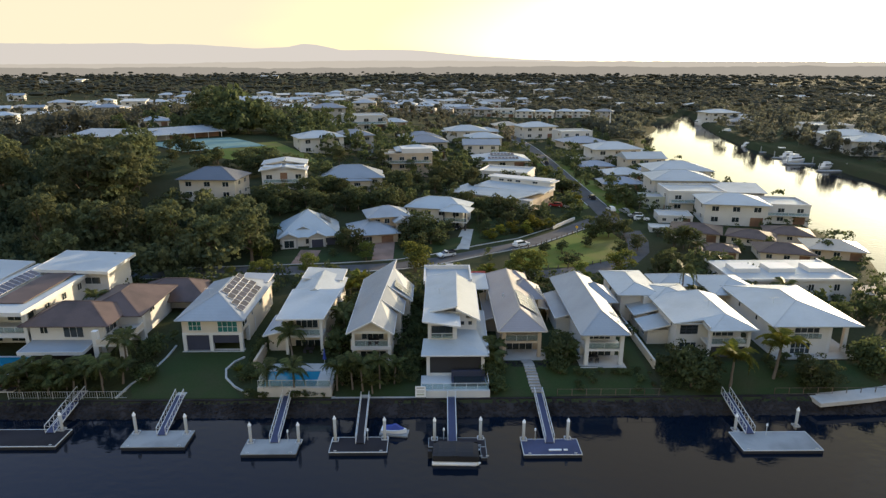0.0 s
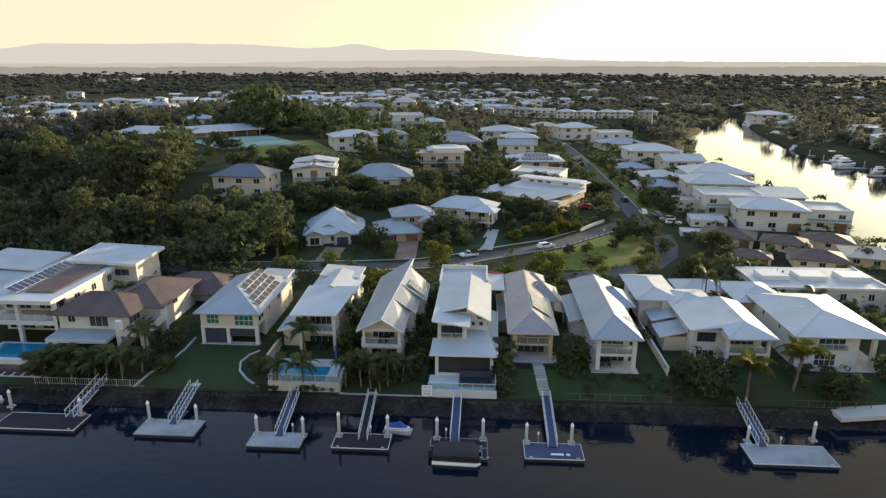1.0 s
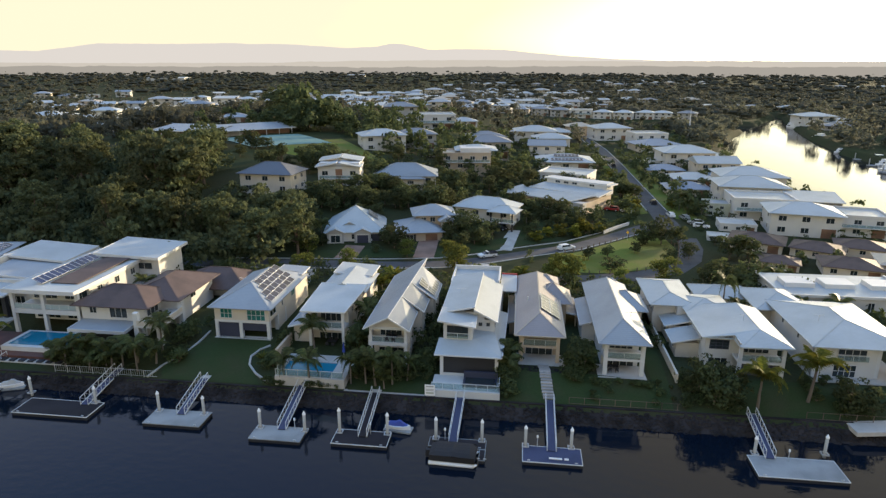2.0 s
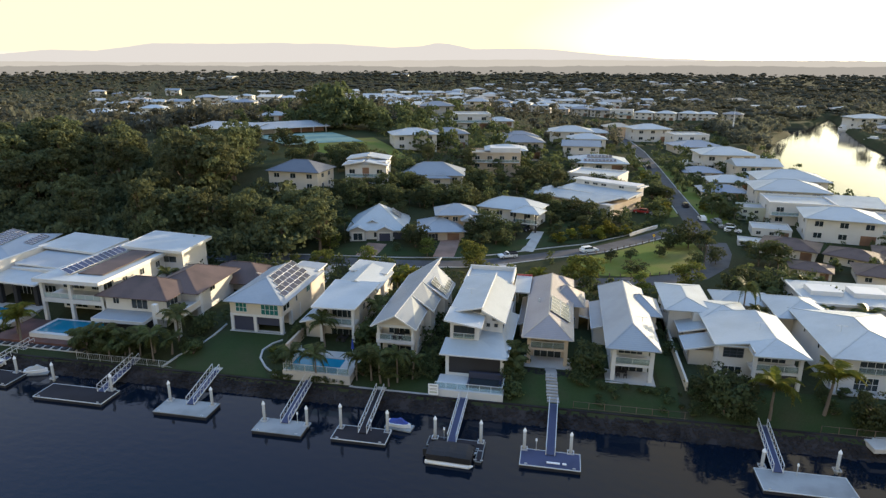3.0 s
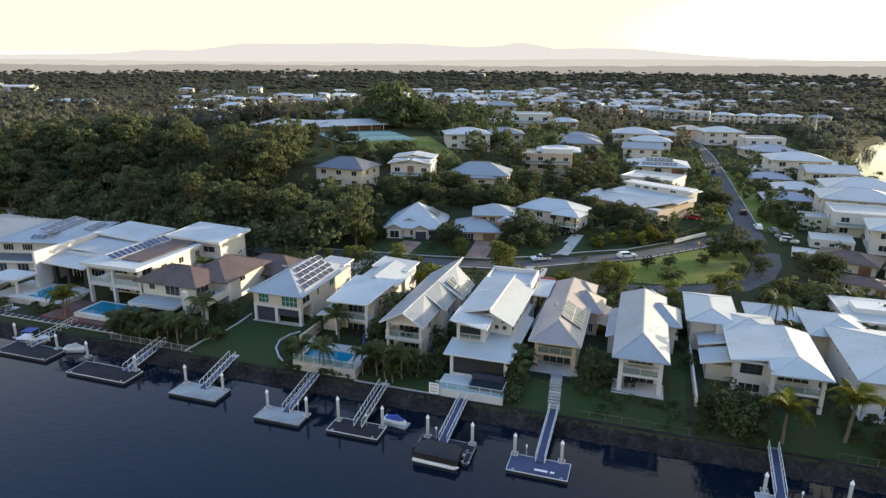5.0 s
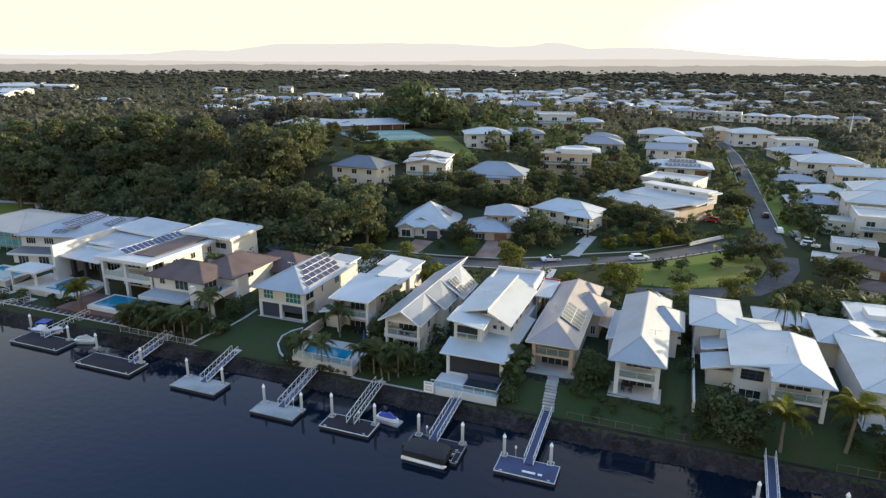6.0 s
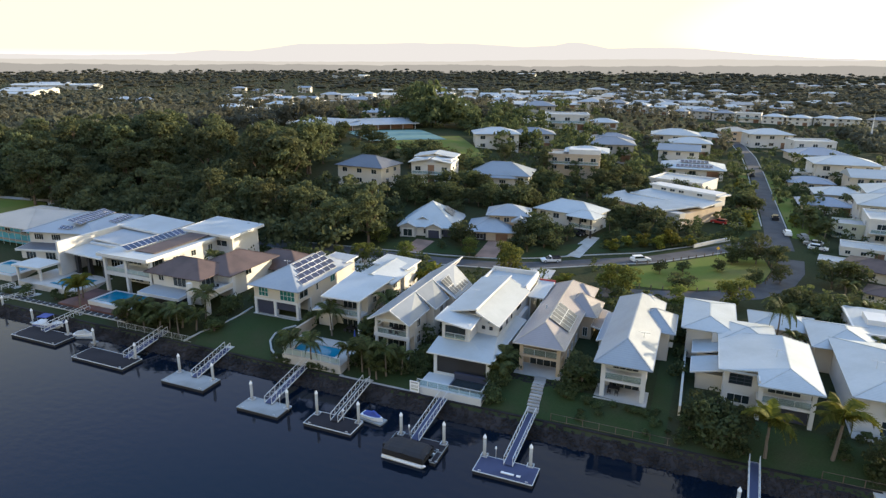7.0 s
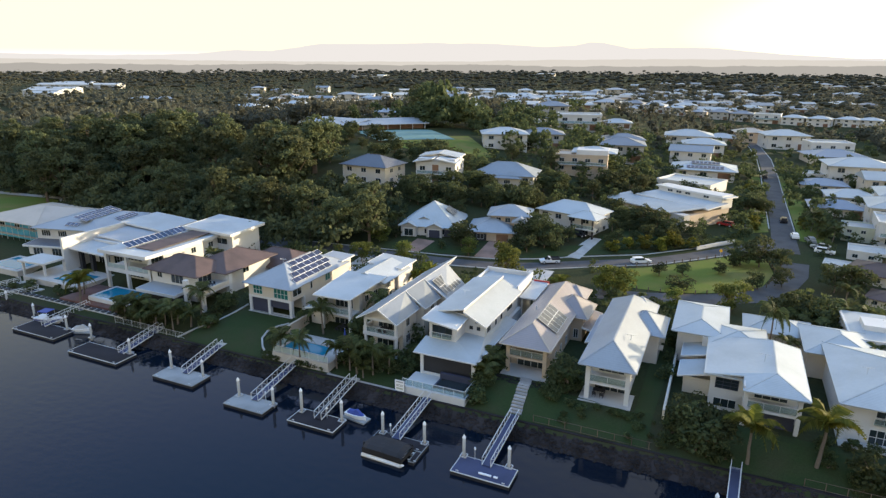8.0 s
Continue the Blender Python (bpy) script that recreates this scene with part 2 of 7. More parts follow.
# ---- building blocks ----
class Geo:
    """Collects corners and faces of one part."""

    def __init__(self):
        self.v, self.f = [], []

    def face(self, *pts):
        i = len(self.v)
        self.v += [tuple(p) for p in pts]
        self.f.append(tuple(range(i, i + len(pts))))
        return self

    def box(self, x0, x1, y0, y1, z0, z1):
        i = len(self.v)
        self.v += [(x, y, z) for z in (z0, z1) for x, y in ((x0, y0), (x1, y0), (x1, y1), (x0, y1))]
        self.f += [tuple(i + k for k in q) for q in ((3, 2, 1, 0), (4, 5, 6, 7), (0, 1, 5, 4), (1, 2, 6, 5), (2, 3, 7, 6), (3, 0, 4, 7))]
        return self

    def slab(self, pts, thick):
        """A sheet with these corners as its top, counter-clockwise seen from above, and a thickness."""
        i, n = len(self.v), len(pts)
        self.v += [tuple(p) for p in pts] + [(p[0], p[1], p[2] - thick) for p in pts]
        self.f.append(tuple(range(i, i + n)))
        self.f.append(tuple(range(i + 2 * n - 1, i + n - 1, -1)))
        for k in range(n):
            j = (k + 1) % n
            self.f.append((i + k, i + n + k, i + n + j, i + j))
        return self

    def hip(self, x0, x1, y0, y1, z, h, thick=0.16, gable=False, along=None):
        """A hipped or gabled roof over a rectangle, eaves at z, ridge h higher."""
        w, d = x1 - x0, y1 - y0
        along = along or ("y" if d > w else "x")
        run = (w if along == "y" else d) / 2
        cx, cy = (x0 + x1) / 2, (y0 + y1) / 2
        ins = 0 if gable else min(run, (d if along == "y" else w) / 2 - 0.05)
        if along == "y":
            a, b = (cx, y0 + ins, z + h), (cx, y1 - ins, z + h)
            tops = [((x0, y0, z), (x1, y0, z), a), ((x1, y0, z), (x1, y1, z), b, a), ((x1, y1, z), (x0, y1, z), b), ((x0, y1, z), (x0, y0, z), a, b)]
        else:
            a, b = (x0 + ins, cy, z + h), (x1 - ins, cy, z + h)
            tops = [((x0, y0, z), (x1, y0, z), b, a), ((x1, y0, z), (x1, y1, z), b), ((x1, y1, z), (x0, y1, z), a, b), ((x0, y1, z), (x0, y0, z), a)]
        for t in tops:
            self.face(*t)
        self.face((x0, y0, z - thick), (x0, y1, z - thick), (x1, y1, z - thick), (x1, y0, z - thick))
        c = [(x0, y0), (x1, y0), (x1, y1), (x0, y1)]
        for k in range(4):
            p, q = c[k], c[(k + 1) % 4]
            self.face((*p, z - thick), (*q, z - thick), (*q, z), (*p, z))
        return a, b

    def tube(self, p, q, r0, r1=None, n=8, cap=True):
        r1 = r0 if r1 is None else r1
        p, q = Vector(p), Vector(q)
        d = (q - p).normalized()
        u = d.orthogonal().normalized()
        w = d.cross(u)
        i = len(self.v)
        for c, r in ((p, r0), (q, r1)):
            for k in range(n):
                a = 2 * math.pi * k / n
                self.v.append(tuple(c + r * (math.cos(a) * u + math.sin(a) * w)))
        for k in range(n):
            j = (k + 1) % n
            self.f.append((i + k, i + j, i + n + j, i + n + k))
        if cap:
            self.f.append(tuple(i + n + k for k in range(n)))
            self.f.append(tuple(i + k for k in reversed(range(n))))
        return self

    def beam(self, p, q, w, h):
        """A straight bar of width w and height h from p to q."""
        p, q = Vector(p), Vector(q)
        d = (q - p).normalized()
        s = d.cross(Vector((0, 0, 1)))
        s = (s if s.length > 1e-4 else Vector((1, 0, 0))).normalized() * w / 2
        u = s.normalized().cross(d).normalized() * h / 2
        i = len(self.v)
        for c in (p, q):
            self.v += [tuple(c + a) for a in (-s - u, s - u, s + u, -s + u)]
        self.f += [tuple(i + k for k in f) for f in ((3, 2, 1, 0), (4, 5, 6, 7), (0, 1, 5, 4), (1, 2, 6, 5), (2, 3, 7, 6), (3, 0, 4, 7))]
        return self

    def mesh(self, name, material, off=(0, 0, 0)):
        me = bpy.data.meshes.new(name)
        ox, oy, oz = off
        me.from_pydata([(x - ox, y - oy, z - oz) for x, y, z in self.v], [], self.f)
        me.materials.append(material)
        me.update()
        return me


BASE = {}


def thing(name, label, category, at=(0, 0, 0), turn=0.0, group="", local=False):
    """An Empty at the base of a thing; its parts are given in the world's metres, or in its own where local."""
    e = new(name)
    e.empty_display_size = 0.2
    e.matrix_basis = pose(*at, 0, 0, turn)
    BASE[e] = (0, 0, 0) if local else tuple(at)
    return tagged(e, label, category, group)


def part(name, geo, material, parent, label=""):
    ob = new(name, geo.mesh(name, material, BASE[parent]))
    ob.parent = parent
    BASE[ob] = BASE[parent]
    return tagged(ob, label)


def single(name, geo, material, label, category, at=(0, 0, 0), group="", kind=""):
    ob = new(name, geo.mesh(name, material, at))
    ob.matrix_basis = pose(*at)
    return tagged(ob, label, category, group, kind)


def smooth(ob):
    for p in ob.data.polygons:
        p.use_smooth = True
    return ob


def step01(a, b, v):
    k = np.clip((v - a) / (b - a), 0, 1)
    return k * k * (3 - 2 * k)


# ---- the lie of the land ----
LEFT_BANK = ([-600, 70, 80, 96, 112, 130, 150, 235, 316, 372, 450, 570, 640, 700], [66, 66, 70, 86, 90, 101, 110, 113, 115, 125, 151, 211, 250, 262])
RIGHT_BANK = ([-600, 60, 160, 253, 297, 371, 450, 530, 588, 640, 700], [210, 205, 196, 186, 190, 187, 202, 222, 238, 254, 262])
SHORE = 80.0


def wet(x, y):
    """Metres by which a place lies inside the water (negative: on land)."""
    near = (SHORE - 1.6) - y
    near = np.where(x > 64, np.maximum(near, -400), near)
    left, right = np.interp(y, *LEFT_BANK), np.interp(y, *RIGHT_BANK)
    river = np.minimum(np.minimum(x - left, right - x), 690 - y)
    arm = np.minimum(np.minimum(y - 500, 552 - y), np.minimum(x - 22, 200 - x))
    return np.maximum(np.maximum(near, river), arm)


def land(x, y):
    """Height of the ground."""
    x, y = np.asarray(x, float), np.asarray(y, float)
    gentle = np.interp(y, [80, 84, 90, 94, 98], [1.5, 1.9, 2.6, 3.0, 3.3])
    shelf = np.interp(y, [80, 84, 92, 96, 99], [1.5, 1.6, 1.8, 2.8, 3.3])
    raised = np.interp(y, [80, 82, 86.5], [1.5, 1.9, 3.3])
    h = np.where(x > 9, raised, np.where(x > 7, gentle + (raised - gentle) * (x - 7) / 2, np.where(x < -62, shelf, np.where(x < -60, gentle + (shelf - gentle) * (-60 - x) / 2, gentle))))
    east = np.exp(-(np.maximum(x + 115, 0) / 106) ** 2.9)
    west = np.exp(-0.5 * (np.minimum(x + 115, 0) / 92) ** 2)
    hill = east * west * np.exp(-0.5 * np.where(y < 265, (y - 265) / 95, (y - 265) / 210) ** 2)
    h = h + 15.5 * hill * step01(134, 178, y)
    h = h + 2.0 * step01(300, 700, y) * step01(60, -80, x) + 9 * step01(700, 2500, y)
    d = wet(x, y)
    return np.where(d > 0, -0.4 - np.minimum(d, 4) * 0.5, np.minimum(h, -0.4 + np.maximum(-d, 0) * 1.25))


def lift(x, y):
    return float(land(x, y))


def axis(edges):
    out = []
    for a, b, s in edges:
        out += list(np.arange(a, b, s))
    return np.array(out + [edges[-1][1]])


gx = axis([(-4900, -900, 200), (-900, -260, 16), (-260, 280, 3), (280, 900, 16), (900, 4900, 200)])
gy = axis([(-900, 60, 80), (60, 74, 7), (74, 92, 1.0), (92, 260, 3), (260, 720, 7), (720, 1600, 22), (1600, 4900, 150)])
XX, YY = np.meshgrid(gx, gy)
ZZ = land(XX, YY)
nx, ny = len(gx), len(gy)
idx = np.arange(nx * ny).reshape(ny, nx)
quads = np.stack([idx[:-1, :-1], idx[:-1, 1:], idx[1:, 1:], idx[1:, :-1]], -1).reshape(-1, 4)
me = bpy.data.meshes.new("ground")
me.from_pydata(np.stack([XX, YY, ZZ], -1).reshape(-1, 3).tolist(), [], quads.tolist())
me.materials.append(SOIL)
tagged(smooth(new("ground", me)), "dark green and brown ground of a canal suburb", "ground", kind="structure")
g = Geo().face((-4900, -900, 0), (4900, -900, 0), (4900, 1400, 0), (-4900, 1400, 0))
tagged(new("water", g.mesh("water", WATER)), "dark still canal water with faint ripples", "water", kind="structure")


def drape(name, outline, material, label, up=0.06, cell=3.0, kind="structure", category="lawn"):
    """A patch of ground cover that follows the land."""
    bm = bmesh.new()
    bm.faces.new([bm.verts.new((x, y, 0)) for x, y in outline])
    xs, ys = [p[0] for p in outline], [p[1] for p in outline]
    for lo, hi, no in ((min(xs), max(xs), (1, 0, 0)), (min(ys), max(ys), (0, 1, 0))):
        for c in np.arange(lo + cell, hi, cell):
            bmesh.ops.bisect_plane(bm, geom=bm.verts[:] + bm.edges[:] + bm.faces[:], plane_co=(c, c, 0), plane_no=no)
    for v in bm.verts:
        v.co.z = lift(v.co.x, v.co.y) + up
    bmesh.ops.recalc_face_normals(bm, faces=bm.faces)
    if sum(f.normal.z for f in bm.faces) < 0:
        bmesh.ops.reverse_faces(bm, faces=bm.faces)
    m = bpy.data.meshes.new(name)
    bm.to_mesh(m)
    bm.free()
    m.materials.append(material)
    return tagged(new(name, m), label, category, kind=kind)


def ribbon(name, line, width, material, label, up, height=0.0, category="road", kind="structure"):
    """A strip along a line on the ground; with a height it is a solid kerb or wall."""
    pts = []
    for (x0, y0), (x1, y1) in zip(line, line[1:]):
        n = max(1, int(math.hypot(x1 - x0, y1 - y0) / 3))
        pts += [(x0 + (x1 - x0) * k / n, y0 + (y1 - y0) * k / n) for k in range(n)]
    pts.append(line[-1])
    g, rows = Geo(), []
    for k, (x, y) in enumerate(pts):
        a, b = pts[max(k - 1, 0)], pts[min(k + 1, len(pts) - 1)]
        dx, dy = b[0] - a[0], b[1] - a[1]
        l = math.hypot(dx, dy)
        nxx, nyy = -dy / l * width / 2, dx / l * width / 2
        z = lift(x, y) + up
        rows.append(((x + nxx, y + nyy, z), (x - nxx, y - nyy, z)))
    for (a, b), (c, d) in zip(rows, rows[1:]):
        if height:
            g.slab([b, d, c, a], height + 0.3)
        else:
            g.face(b, d, c, a)
    return single(name, g, material, label, category, kind=kind)


# ---- parts of houses ----
def span(face, c, a0, a1, z0, z1, n0, n1):
    """Box limits on a wall face: a along the wall, n out of it."""
    x, y, z = c
    if face in "SN":
        s = -1 if face == "S" else 1
        ys = sorted((y + s * n0, y + s * n1))
        return x + a0, x + a1, ys[0], ys[1], z + z0, z + z1
    s = 1 if face == "E" else -1
    xs = sorted((x + s * n0, x + s * n1))
    return xs[0], xs[1], y + a0, y + a1, z + z0, z + z1


def window(root, face, c, w, h, nx=2, ny=1, glass=GLASS, trim=TRIM):
    """A window: one welded frame with its bars, and each pane set into it."""
    g, e = Geo(), 0.07
    us, vs = [-w / 2], [-h / 2]
    for k in range(nx):
        us += [-w / 2 + w * k / nx + (0.03 if k else e), -w / 2 + w * (k + 1) / nx - (0.03 if k < nx - 1 else e)]
    for k in range(ny):
        vs += [-h / 2 + h * k / ny + (0.03 if k else e), -h / 2 + h * (k + 1) / ny - (0.03 if k < ny - 1 else e)]
    us, vs = us + [w / 2], vs + [h / 2]
    nu, nv = len(us), len(vs)
    for d in (-0.05, 0.07):
        g.v += [span(face, c, a, a, b, b, d, d)[::2] for b in vs for a in us]
    solid = lambda i, j: 0 <= i < nu - 1 and 0 <= j < nv - 1 and not (i % 2 and j % 2)
    at = lambda i, j, k: k * nu * nv + j * nu + i
    for j in range(nv - 1):
        for i in range(nu - 1):
            if solid(i, j):
                g.f.append((at(i, j, 1), at(i + 1, j, 1), at(i + 1, j + 1, 1), at(i, j + 1, 1)))
                for di, dj, p, q in ((-1, 0, (i, j), (i, j + 1)), (1, 0, (i + 1, j), (i + 1, j + 1)), (0, -1, (i, j), (i + 1, j)), (0, 1, (i, j + 1), (i + 1, j + 1))):
                    if not solid(i + di, j + dj):
                        g.f.append((at(*p, 0), at(*q, 0), at(*q, 1), at(*p, 1)))
    ob = part("window", g, trim, root)
    part("pane", Geo().box(*span(face, c, -w / 2 + 0.04, w / 2 - 0.04, -h / 2 + 0.04, h / 2 - 0.04, -0.02, 0.02)), glass, ob)
    return ob


def balustrade(root, p, q, z, h=1.0, glass=RAIL_GLASS):
    (x0, y0), (x1, y1) = p, q
    n = max(1, int(math.hypot(x1 - x0, y1 - y0) / 1.6))
    g = Geo().beam((x0, y0, z + h), (x1, y1, z + h), 0.07, 0.06)
    for k in range(n + 1):
        x, y = x0 + (x1 - x0) * k / n, y0 + (y1 - y0) * k / n
        g.beam((x, y, z), (x, y, z + h - 0.04), 0.05, 0.05)
    ob = part("balustrade", g, TRIM, root)
    part("glass_panel", Geo().beam((x0, y0, z + h * 0.5), (x1, y1, z + h * 0.5), 0.015, h * 0.8), glass, ob)
    return ob


def panels(root, start, u, v, nu, nv, w, h, material=SOLAR, gap=0.06, skip=()):
    """Solar panels in rows on a roof slope: u along the row, v up the slope."""
    u, v = Vector(u).normalized(), Vector(v).normalized()
    n = u.cross(v)
    n = n if n.z > 0 else -n
    for i in range(nu):
        for j in range(nv):
            if (i, j) in skip:
                continue
            o = Vector(start) + u * (w + gap) * i + v * (h + gap) * j + n * 0.12
            c = [o, o + u * w, o + u * w + v * h, o + v * h]
            g = Geo()
            g.face(*c)
            low = [p - n * 0.05 for p in c]
            for k in range(4):
                g.face(c[k], low[k], low[(k + 1) % 4], c[(k + 1) % 4])
            ob = part("solar_panel", g, material, root)
            fr = Geo()
            for k in range(4):
                fr.beam(c[k] + n * 0.01, c[(k + 1) % 4] + n * 0.01, 0.045, 0.05)
            part("frame", fr, ALLOY, ob)


def aerial(root, p):
    x, y, z = p
    g = Geo().tube((x, y, z), (x, y, z + 1.1), 0.03, 0.03, 5)
    g.beam((x - 0.8, y, z + 1.05), (x + 0.8, y, z + 1.05), 0.03, 0.03)
    for k in range(-3, 4):
        g.beam((x + k * 0.22, y - 0.32, z + 1.08), (x + k * 0.22, y + 0.32, z + 1.08), 0.02, 0.02)
    part("aerial", g, ALLOY, root, "thin metal roof aerial")


def roof_hip(root, x0, x1, y0, y1, z, h, material, gable=False, along=None, caps=True, cap_mat=None):
    g = Geo()
    a, b = g.hip(x0, x1, y0, y1, z, h, gable=gable, along=along)
    ob = part("roof", g, material, root)
    if not caps:
        return ob
    gut = Geo()
    for p, q in (((x0, y0), (x1, y0)), ((x1, y0), (x1, y1)), ((x1, y1), (x0, y1)), ((x0, y1), (x0, y0))):
        dx, dy = q[0] - p[0], q[1] - p[1]
        l = math.hypot(dx, dy)
        ox, oy = dy / l * 0.06, -dx / l * 0.06
        gut.beam((p[0] + ox, p[1] + oy, z - 0.07), (q[0] + ox, q[1] + oy, z - 0.07), 0.12, 0.14)
    part("gutter", gut, cap_mat or material, ob)
    cap = Geo().beam((a[0], a[1], a[2] + 0.02), (b[0], b[1], b[2] + 0.02), 0.22, 0.06)
    if not gable:
        for c in ((x0, y0), (x1, y0), (x1, y1), (x0, y1)):
            e = a if (Vector((*c, z)) - Vector(a)).length < (Vector((*c, z)) - Vector(b)).length else b
            cap.beam((*c, z + 0.02), (e[0], e[1], e[2] + 0.02), 0.2, 0.05)
    part("ridge_cap", cap, cap_mat or material, ob)
    return ob


def roof_slab(root, pts, material, thick=0.2, edge=TRIM):
    ob = part("roof", Geo().slab(pts, thick), material, root)
    e = Geo()
    for k in range(len(pts)):
        p, q = Vector(pts[k]), Vector(pts[(k + 1) % len(pts)])
        e.beam(p + Vector((0, 0, -thick * 0.45)), q + Vector((0, 0, -thick * 0.45)), 0.1, thick * 1.15)
    part("fascia", e, edge, ob)
    return ob


def verandah(root, x0, x1, y0, y1, g0, zs, ze, post=0.5, posts=TRIM, rail=True, glass=RAIL_GLASS, wall=W_CREAM, doors=True):
    """An open two-storey front: corner columns, upper floor, balustrade and glazed back wall."""
    for x in (x0, x1 - post):
        part("column", Geo().box(x, x + post, y0, y0 + post, g0, ze), posts, root)
    part("floor_slab", Geo().box(x0 + 0.02, x1 - 0.02, y0 + 0.06, y1, zs - 0.35, zs), posts, root)
    if rail:
        balustrade(root, (x0 + post, y0 + 0.12), (x1 - post, y0 + 0.12), zs, 1.05, glass)
    if doors:
        w = x1 - x0
        window(root, "S", ((x0 + x1) / 2, y1, zs + 1.2), w * 0.6, 2.1, 4, 1)
        window(root, "S", ((x0 + x1) / 2, y1, g0 + 1.3), w * 0.7, 2.2, 4, 1)


def garden_set(x, y, z, label):
    """A small outdoor table with chairs."""
    t = thing("outdoor_table", label, "table", (x, y, z))
    part("tabletop", Geo().box(x - 0.8, x + 0.8, y - 0.45, y + 0.45, z + 0.7, z + 0.75), W_DARK, t)
    for sx in (-0.7, 0.7):
        for sy in (-0.35, 0.35):
            part("leg", Geo().tube((x + sx, y + sy, z), (x + sx, y + sy, z + 0.7), 0.035), W_DARK, t)
    for sx in (-0.5, 0.5):
        for sy in (-1, 1):
            c = thing("outdoor_chair", "dark outdoor chair beside a table", "chair", (x + sx, y + sy * 0.85, z), group="outdoor chairs")
            part("seat", Geo().box(x + sx - 0.24, x + sx + 0.24, y + sy * 0.85 - 0.24, y + sy * 0.85 + 0.24, z + 0.42, z + 0.47), W_DARK, c)
            yb = y + sy * 1.07
            part("backrest", Geo().box(x + sx - 0.24, x + sx + 0.24, yb - 0.02, yb + 0.02, z + 0.47, z + 0.9), W_DARK, c)
            for ax in (-0.2, 0.2):
                for ay in (-0.2, 0.2):
                    part("leg", Geo().box(x + sx + ax - 0.02, x + sx + ax + 0.02, y + sy * 0.85 + ay - 0.02, y + sy * 0.85 + ay + 0.02, z, z + 0.42), W_DARK, c)


G0 = 3.3


def house_b():
    r = thing("house", "cream two-storey house with pale hipped roof and solar panels", "house", (-36, 93.4, G0))
    part("wall", Geo().box(-40.7, -31.2, 93.4, 110.8, 6.0, 8.5).box(-40.7, -31.2, 97.5, 110.8, 1.5, 6.0), W_CREAM, r)
    part("beam", Geo().box(-40.75, -31.15, 93.35, 94.0, 5.75, 6.15), TRIM, r)
    for x in (-40.75, -36.5, -31.7):
        part("column", Geo().box(x, x + 0.55, 93.36, 94.0, 1.5, 5.75), TRIM, r)
    for y in (97.0, 100.6):
        part("column", Geo().box(-31.7, -31.15, y, y + 0.5, 1.5, 6.0), TRIM, r)
    part("terrace", Geo().box(-40.9, -31.0, 93.0, 97.5, 1.5, 3.0), PAVE, r)
    part("screen", Geo().box(-40.2, -36.5, 93.62, 93.7, 3.05, 5.75), W_NAVY, r, "closed navy outdoor blind")
    part("screen", Geo().box(-35.95, -31.7, 93.62, 93.7, 4.3, 5.75), W_NAVY, r, "half-lowered navy outdoor blind")
    window(r, "S", (-38.6, 93.4, 7.35), 2.1, 1.7, 3, 2, TEAL_GLASS)
    window(r, "S", (-33.4, 93.4, 7.2), 3.2, 1.9, 4, 2, TEAL_GLASS)
    for y, w in ((95.2, 2.6), (99.5, 0.6), (104.8, 1.6)):
        window(r, "E", (-31.2, y, 7.4), w, 1.4, 2 if w > 1 else 1, 1, TEAL_GLASS if y > 104 else GLASS)
    roof_hip(r, -41.4, -30.5, 92.6, 111.6, 8.6, 2.8, R_PALE)
    part("wall", Geo().box(-35.5, -31.4, 110.8, 113.5, 2.5, 8.9), W_CREAM, r)
    roof_slab(r, [(-36.2, 109.5, 9.4), (-30.9, 109.5, 9.2), (-30.9, 114.2, 9.2), (-36.2, 114.2, 9.4)], R_PALE)
    v = Vector((-5.45, 0, 2.8))
    for j, (y, n) in enumerate(((95.2, 6), (96.2, 6), (97.6, 5), (98.6, 5))):
        s = Vector((-31.2, y, 8.6 + 0.36)) + v.normalized() * (0.15 + 1.24 * j)
        panels(r, s, (0, 1, 0), v, n, 1, 1.85, 1.18)
    aerial(r, (-38.6, 101, 9.9))


